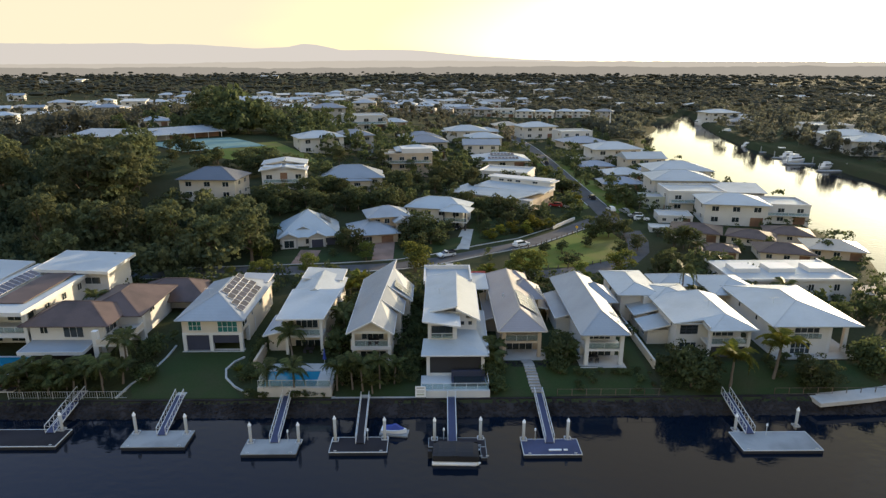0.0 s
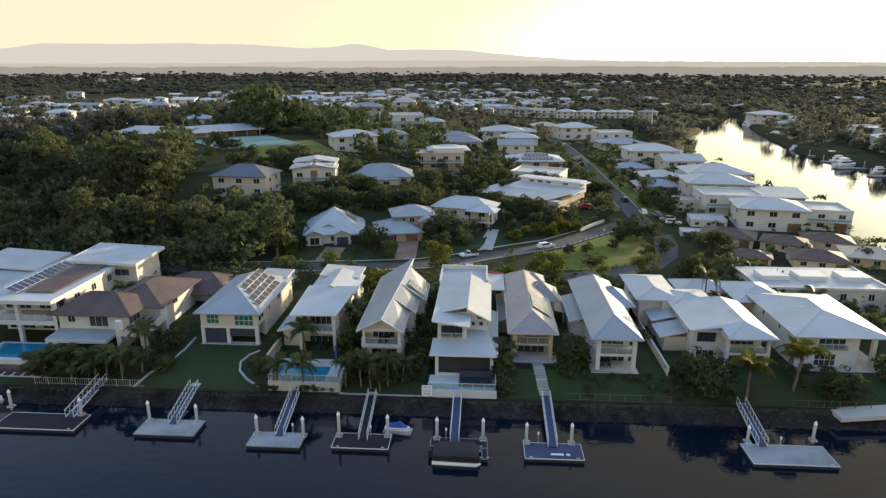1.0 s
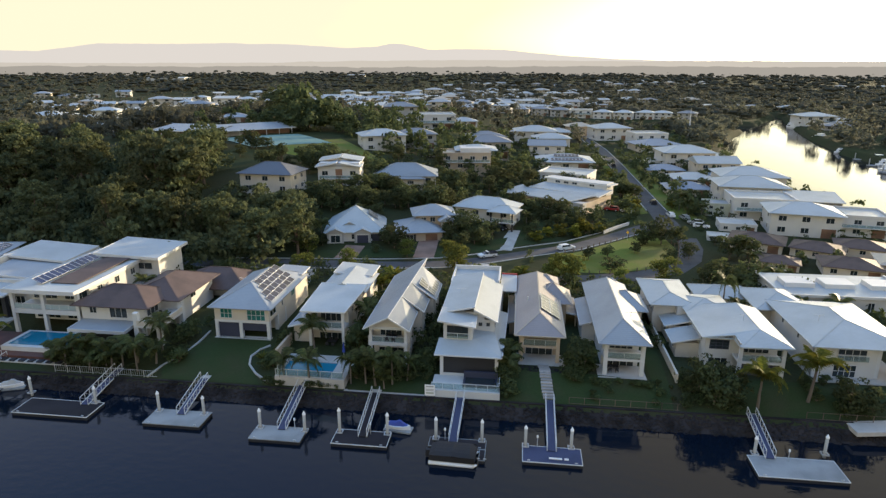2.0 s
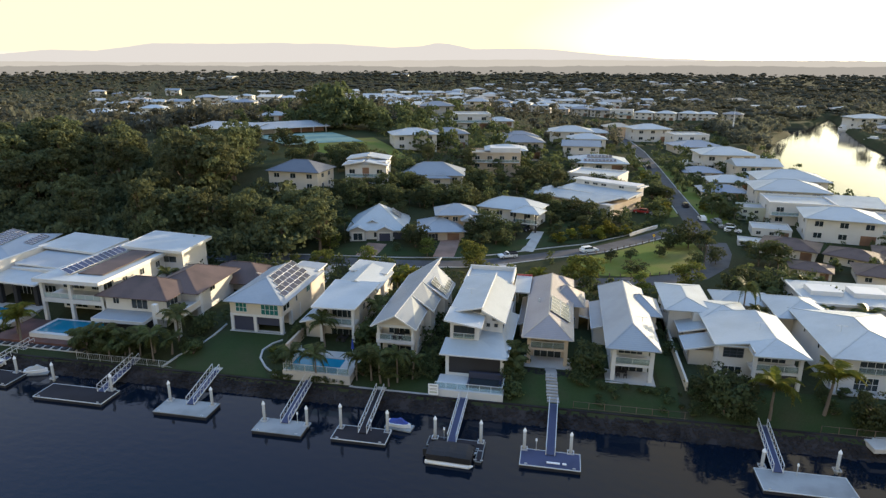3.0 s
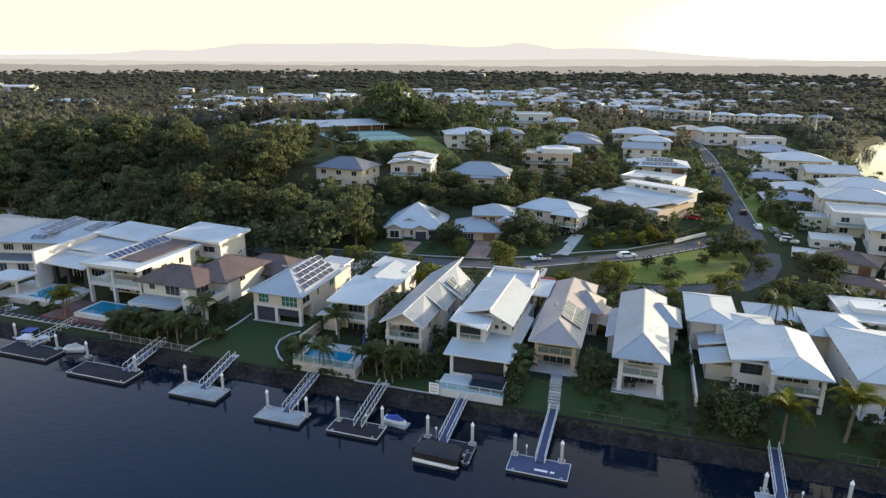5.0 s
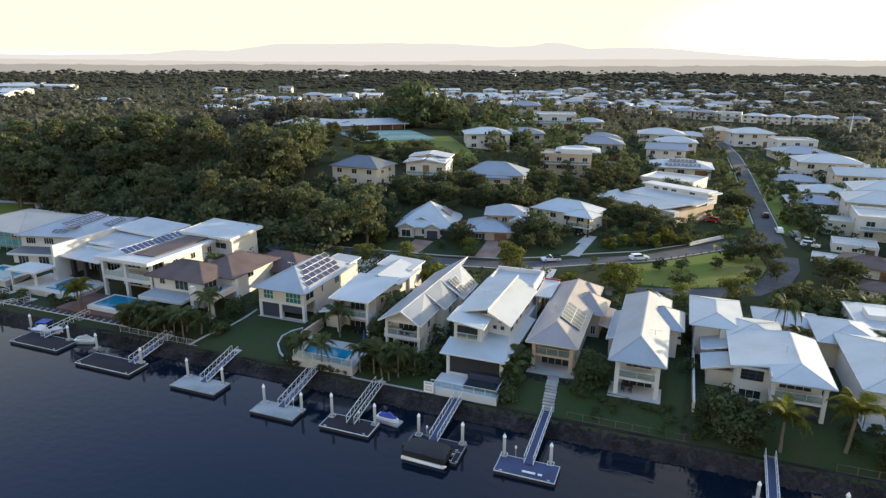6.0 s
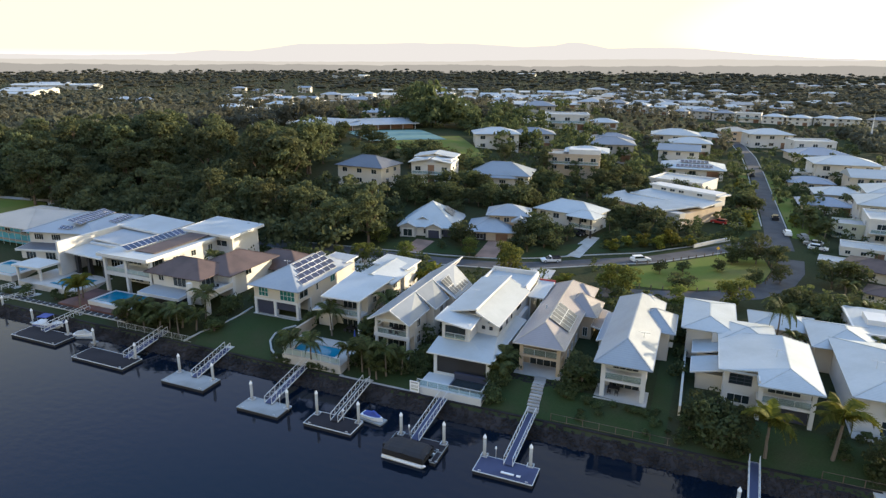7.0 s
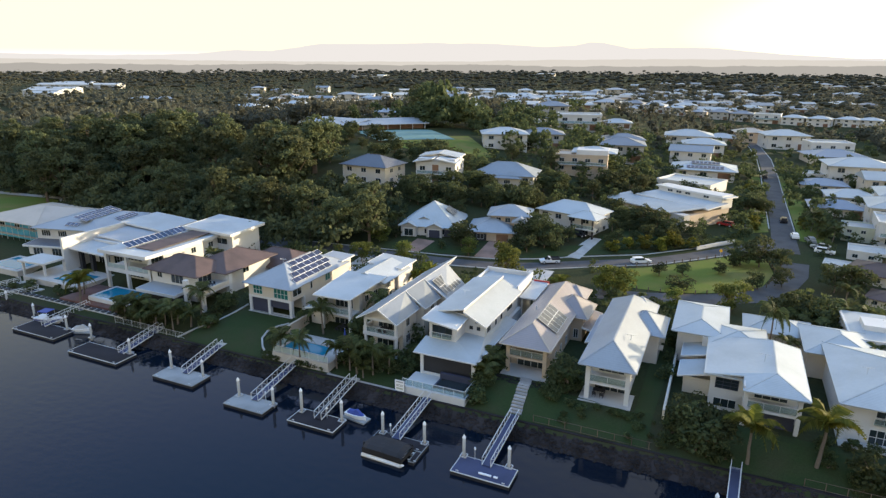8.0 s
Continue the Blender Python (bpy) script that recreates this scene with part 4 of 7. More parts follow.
def house_i():
    r = thing("house", "white rendered house with wide pale hipped roof and double-height porch", "house", (60, 91, G0))
    part("wall", Geo().box(53.2, 62.0, 90.5, 108.0, 1.0, 8.4).box(62.0, 65.4, 97, 107, 1.0, 8.2), W_WHITE, r)
    part("wall", Geo().box(50.8, 58.0, 107.0, 116.0, 1.0, 7.6), W_CREAM, r)
    for x, y in ((64.9, 91.0), (62.0, 90.6), (53.2, 90.2)):
        part("column", Geo().box(x, x + 0.6, y, y + 0.6, 1.2, 8.4), TRIM, r)
    part("screen", Geo().box(62.05, 62.15, 91.2, 96.8, 3.3, 8.0), W_BROWN, r, "dark timber porch wall")
    part("terrace", Geo().box(53.0, 66.5, 88.6, 96.99, 1.0, 3.42), PAVE, r)
    roof_hip(r, 52.5, 66.6, 89.4, 108.6, 8.55, 1.7, R_WHITE, along="y")
    roof_hip(r, 50.2, 60.0, 105.5, 116.8, 7.8, 1.6, R_WHITE, along="y")
    window(r, "S", (58.5, 90.5, 7.0), 4.0, 1.8, 4, 2)
    balustrade(r, (56.4, 90.2), (60.8, 90.2), 6.0, 1.0)
    window(r, "S", (57.8, 90.5, 4.4), 3.2, 2.0, 4, 2)
    window(r, "W", (53.2, 96, 7.4), 0.7, 0.9, 1)
    window(r, "W", (53.2, 102, 7.4), 0.7, 0.9, 1)
    aerial(r, (56.2, 97, 9.4))
    p = thing("swimming_pool", "pool with pale coping beside a white house", "pool", (72.5, 95, 3.0))
    part("basin", Geo().box(68.6, 76.6, 90.6, 99.4, 1.0, 3.1), PAVE, p)
    part("pool_water", Geo().box(69.6, 75.6, 92.0, 98.4, 2.0, 3.14), POOL, p)
    balustrade(p, (68.7, 90.8), (76.4, 90.8), 3.1, 1.1)
    r = thing("house", "long white flat-roofed house with parapet boxes", "house", (68, 117, G0))
    part("wall", Geo().box(57.0, 80.0, 112.5, 125.0, 1.0, 8.0), W_WHITE, r)
    part("flat_roof", Geo().box(56.6, 80.4, 112.1, 125.4, 8.0, 8.15), R_WHITE, r)
    part("parapet", Geo().box(56.6, 80.4, 112.05, 112.3, 8.0, 8.5).box(56.6, 56.9, 112.3, 125.4, 8.0, 8.5).box(80.1, 80.4, 112.3, 125.4, 8.0, 8.5), TRIM, r)
    for x in (59, 66, 74):
        part("roof_box", Geo().box(x, x + 5.2, 117, 121, 8.15, 9.0), TRIM, r)
    for x in (60, 64, 72, 77):
        window(r, "S", (x, 112.5, 6.6), 1.2, 1.4)
        window(r, "S", (x, 112.5, 4.2), 1.2, 1.4)
    for y in (115, 120):
        window(r, "W", (57.0, y, 6.6), 1.2, 1.5)
    q = thing("sun_sail", "beige shade sail behind a white house", "shade sail", (83.5, 112, 6))
    part("cloth", Geo().slab([(81, 109, 6.4), (86, 110, 5.6), (85.6, 114.5, 6.6), (81.2, 115, 5.6)], 0.05), W_TAN, q)
    for x, y in ((86, 110), (85.6, 114.5)):
        part("post", Geo().tube((x, y, 1.5), (x, y, 6.6), 0.07), ALLOY, q)


def house_a():
    # brown-roofed house
    r = thing("house", "white house with dark brown hipped tile roof and corner balcony", "house", (-57, 92, G0))
    part("wall", Geo().box(-64.2, -52.6, 92.4, 100.2, 1.2, 8.2).box(-58.6, -49.4, 97.2, 110, 1.2, 8.0), W_WHITE, r)
    part("floor_slab", Geo().box(-52.6, -48.23, 89.45, 97.2, 5.6, 6.0), TRIM, r)
    for x, y in ((-49.0, 89.4), (-53.0, 89.5), (-49.0, 96.4)):
        part("column", Geo().box(x, x + 0.8, y, y + 0.8, 1.2, 7.2 if y < 90 and x > -50 else 8.1), TRIM, r)
    part("apron", Geo().box(-52.4, -49.0, 89.43, 89.6, 6.0, 6.8).box(-48.4, -48.2, 90.2, 96.4, 6.0, 6.8), W_CREAM, r)
    roof_hip(r, -65.2, -51.2, 91.2, 101.0, 8.3, 2.4, R_BROWN, along="x", cap_mat=R_BROWN)
    roof_hip(r, -59.4, -48.2, 95.8, 111.0, 8.1, 2.3, R_BROWN, along="y", cap_mat=R_BROWN)
    window(r, "S", (-62.0, 92.4, 7.2), 1.3, 1.3)
    window(r, "S", (-57.4, 92.4, 7.0), 3.2, 2.2, 3, 1)
    window(r, "E", (-52.6, 94.6, 7.1), 3.4, 2.0, 3, 1)
    window(r, "E", (-49.4, 102.5, 7.1), 1.8, 1.5)
    garden_set(-50.4, 93.2, 6.0, "dark outdoor table on a corner balcony")
    part("wall", Geo().box(-63.0, -54.4, 89.8, 92.4, 1.2, 5.0), W_DARK, r)
    roof_slab(r, [(-64.0, 88.2, 5.3), (-54.0, 88.2, 5.3), (-54.0, 92.5, 5.5), (-64.0, 92.5, 5.5)], R_PALE, 0.5)
    g = thing("garage", "low garage with dark brown hipped tile roof", "garage", (-48, 112, G0))
    part("wall", Geo().box(-56.6, -42.6, 111.4, 119.0, 2.5, 5.6), W_WHITE, g)
    roof_hip(g, -57.4, -41.8, 108.6, 119.8, 5.7, 2.7, R_BROWN, cap_mat=R_BROWN)
    # big white modern house
    r = thing("house", "large white modern house with flat roofs, balconies and a solar strip", "house", (-70, 94, G0))
    part("wall", Geo().box(-77.2, -65.8, 97.0, 118.0, 1.2, 9.6).box(-72, -61.5, 112.2, 121, 1.2, 10.2), W_WHITE, r)
    part("floor_slab", Geo().box(-77.36, -64.6, 92.44, 97.0, 5.8, 6.6), TRIM, r)
    for x in (-77.4, -71.6, -65.2):
        part("column", Geo().box(x, x + 0.6, 92.4, 93.0, 1.2, 10.0), TRIM, r)
    balustrade(r, (-77.0, 92.6), (-65.0, 92.6), 6.6, 1.0)
    for x in (-74.4, -68.4):
        window(r, "S", (x, 97.0, 8.0), 4.6, 2.2, 4, 1)
        window(r, "S", (x, 97.0, 4.4), 4.6, 2.4, 4, 1)
    roof_slab(r, [(-78.0, 91.6, 10.4), (-64.6, 91.6, 10.4), (-65.2, 118.2, 10.0), (-78.0, 118.2, 10.0)], R_WHITE, 0.6)
    part("lower_roof", Geo().box(-71.8, -66.6, 95.6, 113, 10.42, 10.55), R_BROWN, r, "brown flat roof deck")
    roof_slab(r, [(-74.5, 111, 11.2), (-60.8, 111, 10.7), (-60.8, 122.5, 10.9), (-74.5, 122.5, 11.5)], R_WHITE, 0.5)
    panels(r, Vector((-72.6, 94.6, 10.5)), (0, 1, 0), (-1, 0, 0.42), 12, 1, 1.25, 2.0)
    for y in (100, 105, 110):
        window(r, "E", (-65.8, y, 8.2), 1.4, 1.3)
    window(r, "S", (-64.6, 112.2, 8.6), 3.4, 1.4, 2)
    d = thing("deck", "red-brown timber deck with pale planter edge above the bank", "deck", (-70, 86, 1.6))
    part("base", Geo().box(-80.5, -61.8, 83.8, 92.4, 0.8, 2.2), DECK_RED, d)
    part("edge_wall", Geo().box(-100, -61.6, 82.6, 83.8, 0.6, 1.75), PAVE, d)
    for k in range(24):
        x = -99 + 1.6 * k
        part("planter_block", Geo().box(x - 0.45, x + 0.45, 82.7, 83.6, 1.75, 1.95), W_DARK, d)
    p = thing("swimming_pool", "blue swimming pool with white surround beside a timber deck", "pool", (-69, 88.4, 2.2))
    part("basin", Geo().box(-74.2, -62.6, 85.4, 91.8, 1.0, 3.0), TRIM, p)
    part("pool_water", Geo().box(-73.4, -63.4, 86.2, 91.2, 2.0, 3.06), POOL, p)
    # white house with post-and-slab front
    r = thing("house", "white modern house with dark tall columns and floating roofs", "house", (-86, 97, G0))
    part("wall", Geo().box(-92.0, -80.5, 101, 119, 1.2, 8.6), W_WHITE, r)
    part("party_wall", Geo().box(-93.0, -92.4, 94.0, 120, 1.2, 10.4), W_WHITE, r)
    for x in (-91, -87.5, -83):
        part("column", Geo().box(x, x + 0.8, 96.4, 97.2, 1.2, 7.4), W_DARK, r)
    roof_slab(r, [(-94.0, 95.2, 8.1), (-81.4, 95.2, 7.6), (-81.4, 102.5, 7.9), (-94.0, 102.5, 8.4)], R_WHITE, 0.3)
    roof_slab(r, [(-91.5, 101.8, 9.3), (-79.8, 101.8, 8.8), (-79.8, 112, 9.1), (-91.5, 112, 9.6)], R_PALE, 0.3)
    roof_slab(r, [(-93.4, 110, 10.4), (-80.0, 110, 9.6), (-80.0, 120.5, 9.8), (-93.4, 120.5, 10.6)], R_WHITE, 0.4)
    for x in (-89, -84):
        window(r, "S", (x, 101, 7.0), 3.2, 2.0, 3)
        window(r, "S", (x, 101, 4.3), 3.6, 2.3, 4)
    balustrade(r, (-92, 100), (-86, 100), 5.9, 1.0)
    part("floor_slab", Geo().box(-92.2, -86, 99.9, 101, 5.5, 5.9), TRIM, r)
    part("terrace", Geo().box(-98, -80.8, 88, 101, 1.0, 2.9), PAVE, r)
    p = thing("swimming_pool", "small blue pool set in pale paving", "pool", (-85.5, 91.5, 2.9))
    part("basin", Geo().box(-91.0, -81.6, 88.6, 95.0, 2.0, 2.96), PAVE, p)
    part("pool_water", Geo().box(-90.2, -82.4, 89.4, 94.4, 2.2, 3.0), POOL, p)
    s = thing("pavilion", "open white flat-roofed pavilion beside a pool", "pavilion", (-96, 92, 2.5))
    roof_slab(s, [(-101, 89.2, 5.7), (-92.6, 89.2, 5.9), (-92.6, 94.6, 5.9), (-101, 94.6, 5.7)], R_WHITE, 0.35)
    for x in (-100.4, -93.4):
        for y in (89.6, 94.0):
            part("post", Geo().box(x, x + 0.4, y, y + 0.4, 1.5, 5.4), TRIM, s)
    # grey-roofed house with solar panels
    r = thing("house", "white two-storey house with pale grey hipped roof and solar panels", "house", (-107, 105, G0))
    part("wall", Geo().box(-114, -97.5, 104, 122, 1.2, 8.5).box(-113, -103, 99.8, 104, 1.2, 5.4), W_WHITE, r)
    roof_hip(r, -115, -96.4, 103, 123, 8.7, 2.6, R_PALE, along="y")
    roof_slab(r, [(-113.8, 99, 5.6), (-102.4, 99, 5.6), (-102.4, 104, 5.9), (-113.8, 104, 5.9)], R_DARK, 0.4)
    for x in (-111.5, -107.0):
        window(r, "S", (x, 104, 7.3), 2.4, 1.5, 4)
    for x in (-110.5, -105.5):
        window(r, "S", (x, 99.8, 3.8), 2.6, 2.2, 3)
    for y in (107, 113):
        window(r, "E", (-97.5, y, 7.2), 1.6, 1.4)
    panels(r, Vector((-101.4, 105.6, 10.14)), (0, 1, 0), (-9.3, 0, 2.6), 11, 2, 1.12, 1.7)
    panels(r, Vector((-97.4, 112.5, 9.02)), (0, 1, 0), (-9.3, 0, 2.6), 6, 1, 1.12, 1.8)
    panels(r, Vector((-106.6, 104.6, 9.16)), (1, 0, 0), (0, 10, 2.6), 3, 1, 1.1, 1.6)
    r.matrix_basis = pose(-107, 105, G0, 0, 0, 14)
    p = thing("swimming_pool", "rectangular blue pool behind a pale wall", "pool", (-107, 93, 2.6))
    part("basin", Geo().box(-113, -101.5, 89, 97, 1.0, 3.0), PAVE, p)
    part("pool_water", Geo().box(-112, -103, 90, 96, 2.0, 3.04), POOL, p)
    # house being built
    r = thing("house", "unfinished house with tan roof, blue wall wrap and scaffolding", "house", (-128, 106, G0))
    part("wall", Geo().box(-137, -118, 106, 122, 1.2, 7.9), W_TEAL, r)
    roof_hip(r, -139, -116.5, 104, 124, 8.1, 2.4, R_TAN, along="x")
    for x in np.arange(-136, -117.5, 2.3):
        part("scaffold_pole", Geo().tube((x, 104.4, 1.5), (x, 104.4, 7.8), 0.05, n=6), ALLOY, r)
    for z in (4.6, 6.6):
        part("scaffold_board", Geo().box(-137, -117, 104.2, 105.2, z, z + 0.06), W_TAN, r)
    for x in (-133, -127, -121):
        window(r, "S", (x, 106, 6.4), 2.0, 1.4)


for build in (house_a, house_b, house_c, house_d, house_e, house_f, house_g, house_h, house_i):
    build()


# ---- canal edge: pontoons, piles, gangways, boats ----
def pontoon(x0, x1, y0, y1, deck, edge, label):
    p = thing("pontoon", label, "pontoon", ((x0 + x1) / 2, (y0 + y1) / 2, 0), group="pontoons")
    part("deck", Geo().box(x0 + 0.08, x1 - 0.08, y0 + 0.08, y1 - 0.08, 0.1, 0.5), deck, p)
    part("edge_trim", Geo().box(x0, x1, y0, y0 + 0.08, 0.42, 0.53).box(x0, x1, y1 - 0.08, y1, 0.42, 0.53).box(x0, x0 + 0.08, y0 + 0.08, y1 - 0.08, 0.42, 0.53).box(x1 - 0.08, x1, y0 + 0.08, y1 - 0.08, 0.42, 0.53), edge, p)
    part("float", Geo().box(x0 + 0.03, x1 - 0.03, y0 + 0.03, y1 - 0.03, -0.35, 0.42), W_DARK, p)
    for x in (x0 + 0.8, x1 - 0.8):
        part("cleat", Geo().box(x - 0.18, x + 0.18, y0 + 0.25, y0 + 0.33, 0.5, 0.62), ALLOY, p)


def pile(x, y, top):
    p = thing("mooring_pile", "round concrete mooring pile with a white cone cap", "pile", (x, y, -1.5), group="mooring piles")
    smooth(part("shaft", Geo().tube((x, y, -1.5), (x, y, top - 0.35), 0.2, 0.2, 12), PILE, p))
    part("cap", Geo().tube((x, y, top - 0.4), (x, y, top - 0.25), 0.23, 0.23, 12).tube((x, y, top - 0.25), (x, y, top + 0.15), 0.23, 0.02, 12), CAP, p)
    part("guide_hoop", Geo().box(x - 0.42, x + 0.42, y - 0.42, y - 0.34, 0.45, 0.65).box(x - 0.42, x + 0.42, y + 0.34, y + 0.42, 0.45, 0.65).box(x - 0.42, x - 0.34, y - 0.34, y + 0.34, 0.45, 0.65).box(x + 0.34, x + 0.42, y - 0.34, y + 0.34, 0.45, 0.65), ALLOY, p)


def gangway(a, b, width=1.3, walk_mat=DECK_DARK):
    """From the bank at a down to the pontoon at b, with lattice handrails."""
    a, b = Vector(a), Vector(b)
    g = thing("gangway", "aluminium gangway with lattice rails from bank to pontoon", "gangway", tuple(a), group="gangways")
    d = (b - a)
    s = Vector((-d.y, d.x, 0)).normalized() * width / 2
    part("walkway", Geo().beam(a, b, width - 0.1, 0.1), walk_mat, g)
    for sg in (-1, 1):
        r = Geo()
        o = s * sg
        up = Vector((0, 0, 1.05))
        r.beam(a + o, b + o, 0.09, 0.14).beam(a + o + up, b + o + up, 0.08, 0.08)
        n = 8
        for k in range(n + 1):
            q = a + d * k / n + o
            r.beam(q, q + up, 0.06, 0.06)
            if k < n:
                r.beam(q + up * 0.08, a + d * (k + 1) / n + o + up, 0.045, 0.045)
        part("handrail", r, TRIM, g)
    part("landing", Geo().box(a.x - width * 0.6, a.x + width * 0.6, a.y - 0.2, a.y + 0.9, a.z - 0.5, a.z + 0.03), KERB, g)


PONT = [(-104.0, -91.5, 75.6, 79.6, DECK_DARK, ALLOY, "dark-decked pontoon below a white house"), (-78.0, -66.8, 72.6, 76.8, DECK_DARK, ALLOY, "dark-decked pontoon with a motor boat"),
        (-60.2, -48.8, 70.6, 74.6, DECK_DARK, TRIM, "long dark-decked pontoon with white edge"),
        (-40.4, -32.2, 70.3, 74.1, DECK_GREY, DECK_GREY, "weathered grey concrete pontoon"),
        (-24.6, -17.6, 68.6, 71.9, DECK_GREY, DECK_GREY, "weathered grey concrete pontoon with chipped corner"),
        (-13.6, -6.2, 68.9, 72.3, DECK_DARK, TRIM, "black-decked pontoon with white edge trim"),
        (-1.0, 6.4, 69.95, 72.0, DECK_DARK, DECK_GREY, "dark pontoon with a covered boat alongside"),
        (5.6, 6.4, 67.6, 69.93, DECK_DARK, DECK_GREY, "short dark pontoon finger beside a covered boat"),
        (11.0, 18.4, 68.1, 71.6, DECK_BLUE, TRIM, "blue-grey decked pontoon with white edge"),
        (39.0, 49.3, 68.7, 73.0, DECK_GREY, TRIM, "grey pontoon with pale edge trim")]
for row in PONT:
    pontoon(*row)
for x, y, top in ((-91.0, 80.0, 3.2), (-79.4, 77.8, 3.2), (-68.6, 76.6, 3.2), (-61.4, 76.0, 3.1), (-50.1, 74.5, 3.1), (-39.8, 73.6, 3.5), (-33.1, 73.5, 3.3), (-24.0, 71.3, 3.3), (-17.8, 71.3, 3.3), (-13.1, 71.6, 4.0), (-6.7, 71.9, 3.6), (-0.2, 71.7, 3.6), (5.8, 71.85, 3.6), (11.4, 71.5, 3.4), (17.2, 71.7, 3.4), (40.1, 73.5, 2.9), (48.8, 74.4, 3.2)):
    pile(x, y, top)
for (ax, ay), (bx, by), m in (((-89.6, 85.6), (-95.4, 78.6), DECK_BLUE), ((-97.4, 87.0), (-103.2, 79.0), DECK_BLUE), ((-72.4, 84.0), (-73.7, 75.6), DECK_BLUE), ((-51.4, 82.2), (-51.2, 73.6), DECK_BLUE), ((-36.8, 81.2), (-36.2, 72.9), DECK_BLUE), ((-21.4, 81.0), (-20.9, 71.0), DECK_BLUE),
                              ((-10.1, 80.2), (-9.8, 70.7), DECK_DARK), ((2.2, 80.3), (2.1, 71.0), DECK_BLUE), ((14.8, 81.2), (14.7, 70.6), DECK_BLUE), ((42.0, 81.0), (41.6, 72.4), DECK_BLUE)):
    gangway((ax, ay, 1.75), (bx, by, 0.62), 1.12, m)
for x, y in ((-8.9, 71.6), (1.0, 71.6), (12.9, 71.4), (43.6, 72.2), (-19.2, 71.4)):
    b = thing("service_post", "slim dock service post with a round white lamp head", "dock post", (x, y, 0.5), group="dock posts")
    part("post", Geo().tube((x, y, 0.5), (x, y, 1.9), 0.05, n=8), ALLOY, b)
    part("lamp_head", Geo().tube((x, y, 1.9), (x, y, 2.2), 0.14, 0.1, 10), CAP, b)


def boat_hull(x, y, length, beam, z, height, turn, material, root):
    """A hull pointed at one end, in the thing's own metres."""
    g, rings = Geo(), []
    for k in range(9):
        s = k / 8
        w = beam / 2 * (1 - max(0, (s - 0.45) / 0.55) ** 2.2)
        xx = -length / 2 + length * s
        rise = 0.25 * height * max(0, s - 0.5) * 2
        rings.append([(xx, -w, height + rise), (xx, -w * 0.75, 0), (xx, w * 0.75, 0), (xx, w, height + rise)])
    for a, b in zip(rings, rings[1:]):
        for k in range(3):
            g.face(a[k], b[k], b[k + 1], a[k + 1])
        g.face(a[3], b[3], b[0], a[0])
    g.face(*rings[0][::-1])
    return part("hull", g, material, root)


def jet_ski(x, y, z, turn, cover):
    j = thing("jet_ski", "covered jet ski on a small float beside a pontoon", "jet ski", (x, y, z), turn, local=True)
    boat_hull(0, 0, 3.4, 1.25, 0, 0.5, 0, HULL, j)
    part("cover", ski_cover(), cover, j)
    part("float", Geo().box(-1.9, 1.9, -0.8, 0.8, -0.25, -0.02), DECK_GREY, j)


def ski_cover():
    """A taut cover: one skin over seat and handlebars."""
    g = Geo()
    for x, w, z in ((-1.45, 0.28, 0.62), (-1.2, 0.46, 0.85), (-0.3, 0.44, 0.98), (0.05, 0.4, 1.2), (0.4, 0.38, 1.15), (0.7, 0.4, 0.9), (1.3, 0.2, 0.66)):
        g.v += [(x, -w, 0.48), (x, -w * 0.95, 0.62), (x, -w * 0.5, z), (x, w * 0.5, z), (x, w * 0.95, 0.62), (x, w, 0.48)]
    for k in range(6):
        g.f += [(6 * k + i, 6 * k + (i + 1) % 6, 6 * k + 6 + (i + 1) % 6, 6 * k + 6 + i) for i in range(6)]
    g.f += [(0, 1, 2, 3, 4, 5), (36, 37, 38, 39, 40, 41)]
    return g


jet_ski(-5.6, 73.8, 0.3, -8, BLUE_COVER)
jet_ski(-66.0, 77.6, 0.3, 20, W_GREY)
b = thing("pontoon_boat", "moored boat wholly covered by a sagging black canopy", "boat", (2.45, 68.25, 0), -2, local=True)
for y in (-1.4, 1.4):
    smooth(part("hull_tube", Geo().tube((-2.9, y, 0.2), (2.6, y, 0.2), 0.28, 0.28, 10).tube((2.6, y, 0.2), (3.1, y, 0.4), 0.28, 0.08, 10), HULL, b))
part("deck", Geo().box(-2.8, 2.7, -1.35, 1.35, 0.46, 0.7), HULL, b)
part("cockpit", Geo().box(-2.4, 2.1, -1.1, 1.1, 0.7, 1.2), W_GREY, b)
g = Geo()
for k in range(8):
    for j in range(6):
        def q(a, c):
            u, v = a / 8 * 2 - 1, c / 6 * 2 - 1
            return (u * 2.85, v * 1.6, 1.85 - 0.45 * abs(v) ** 2.5 - 0.3 * abs(u) ** 4 + 0.07 * math.cos(u * 9))
        g.face(q(k, j), q(k + 1, j), q(k + 1, j + 1), q(k, j + 1))
g.box(-2.78, 2.78, -1.59, -1.54, 0.6, 1.38).box(-2.78, 2.78, 1.54, 1.59, 0.6, 1.38).box(-2.84, -2.79, -1.55, 1.55, 0.6, 1.15).box(2.79, 2.84, -1.55, 1.55, 0.6, 1.15)
part("canopy", g, BLACK_COVER, b)
for x in (-2.5, 2.5):
    for y in (-1.25, 1.25):
        part("canopy_pole", Geo().tube((x, y, 0.7), (x, y, 1.3), 0.04, n=6), ALLOY, b)
part("outboard", Geo().box(-3.5, -2.95, -0.25, 0.25, 0.2, 1.1), W_DARK, b)
b = thing("motor_boat", "small white motor boat with a dark canopy and blue stripe", "boat", (-75.5, 78.2, 0.1), 10, local=True)
boat_hull(0, 0, 5.8, 2.2, 0, 0.9, 0, HULL, b)
part("windscreen", Geo().slab([(0.2, -0.8, 1.6), (0.8, -0.8, 1.1), (0.8, 0.8, 1.1), (0.2, 0.8, 1.6)], 0.05), GLASS, b)
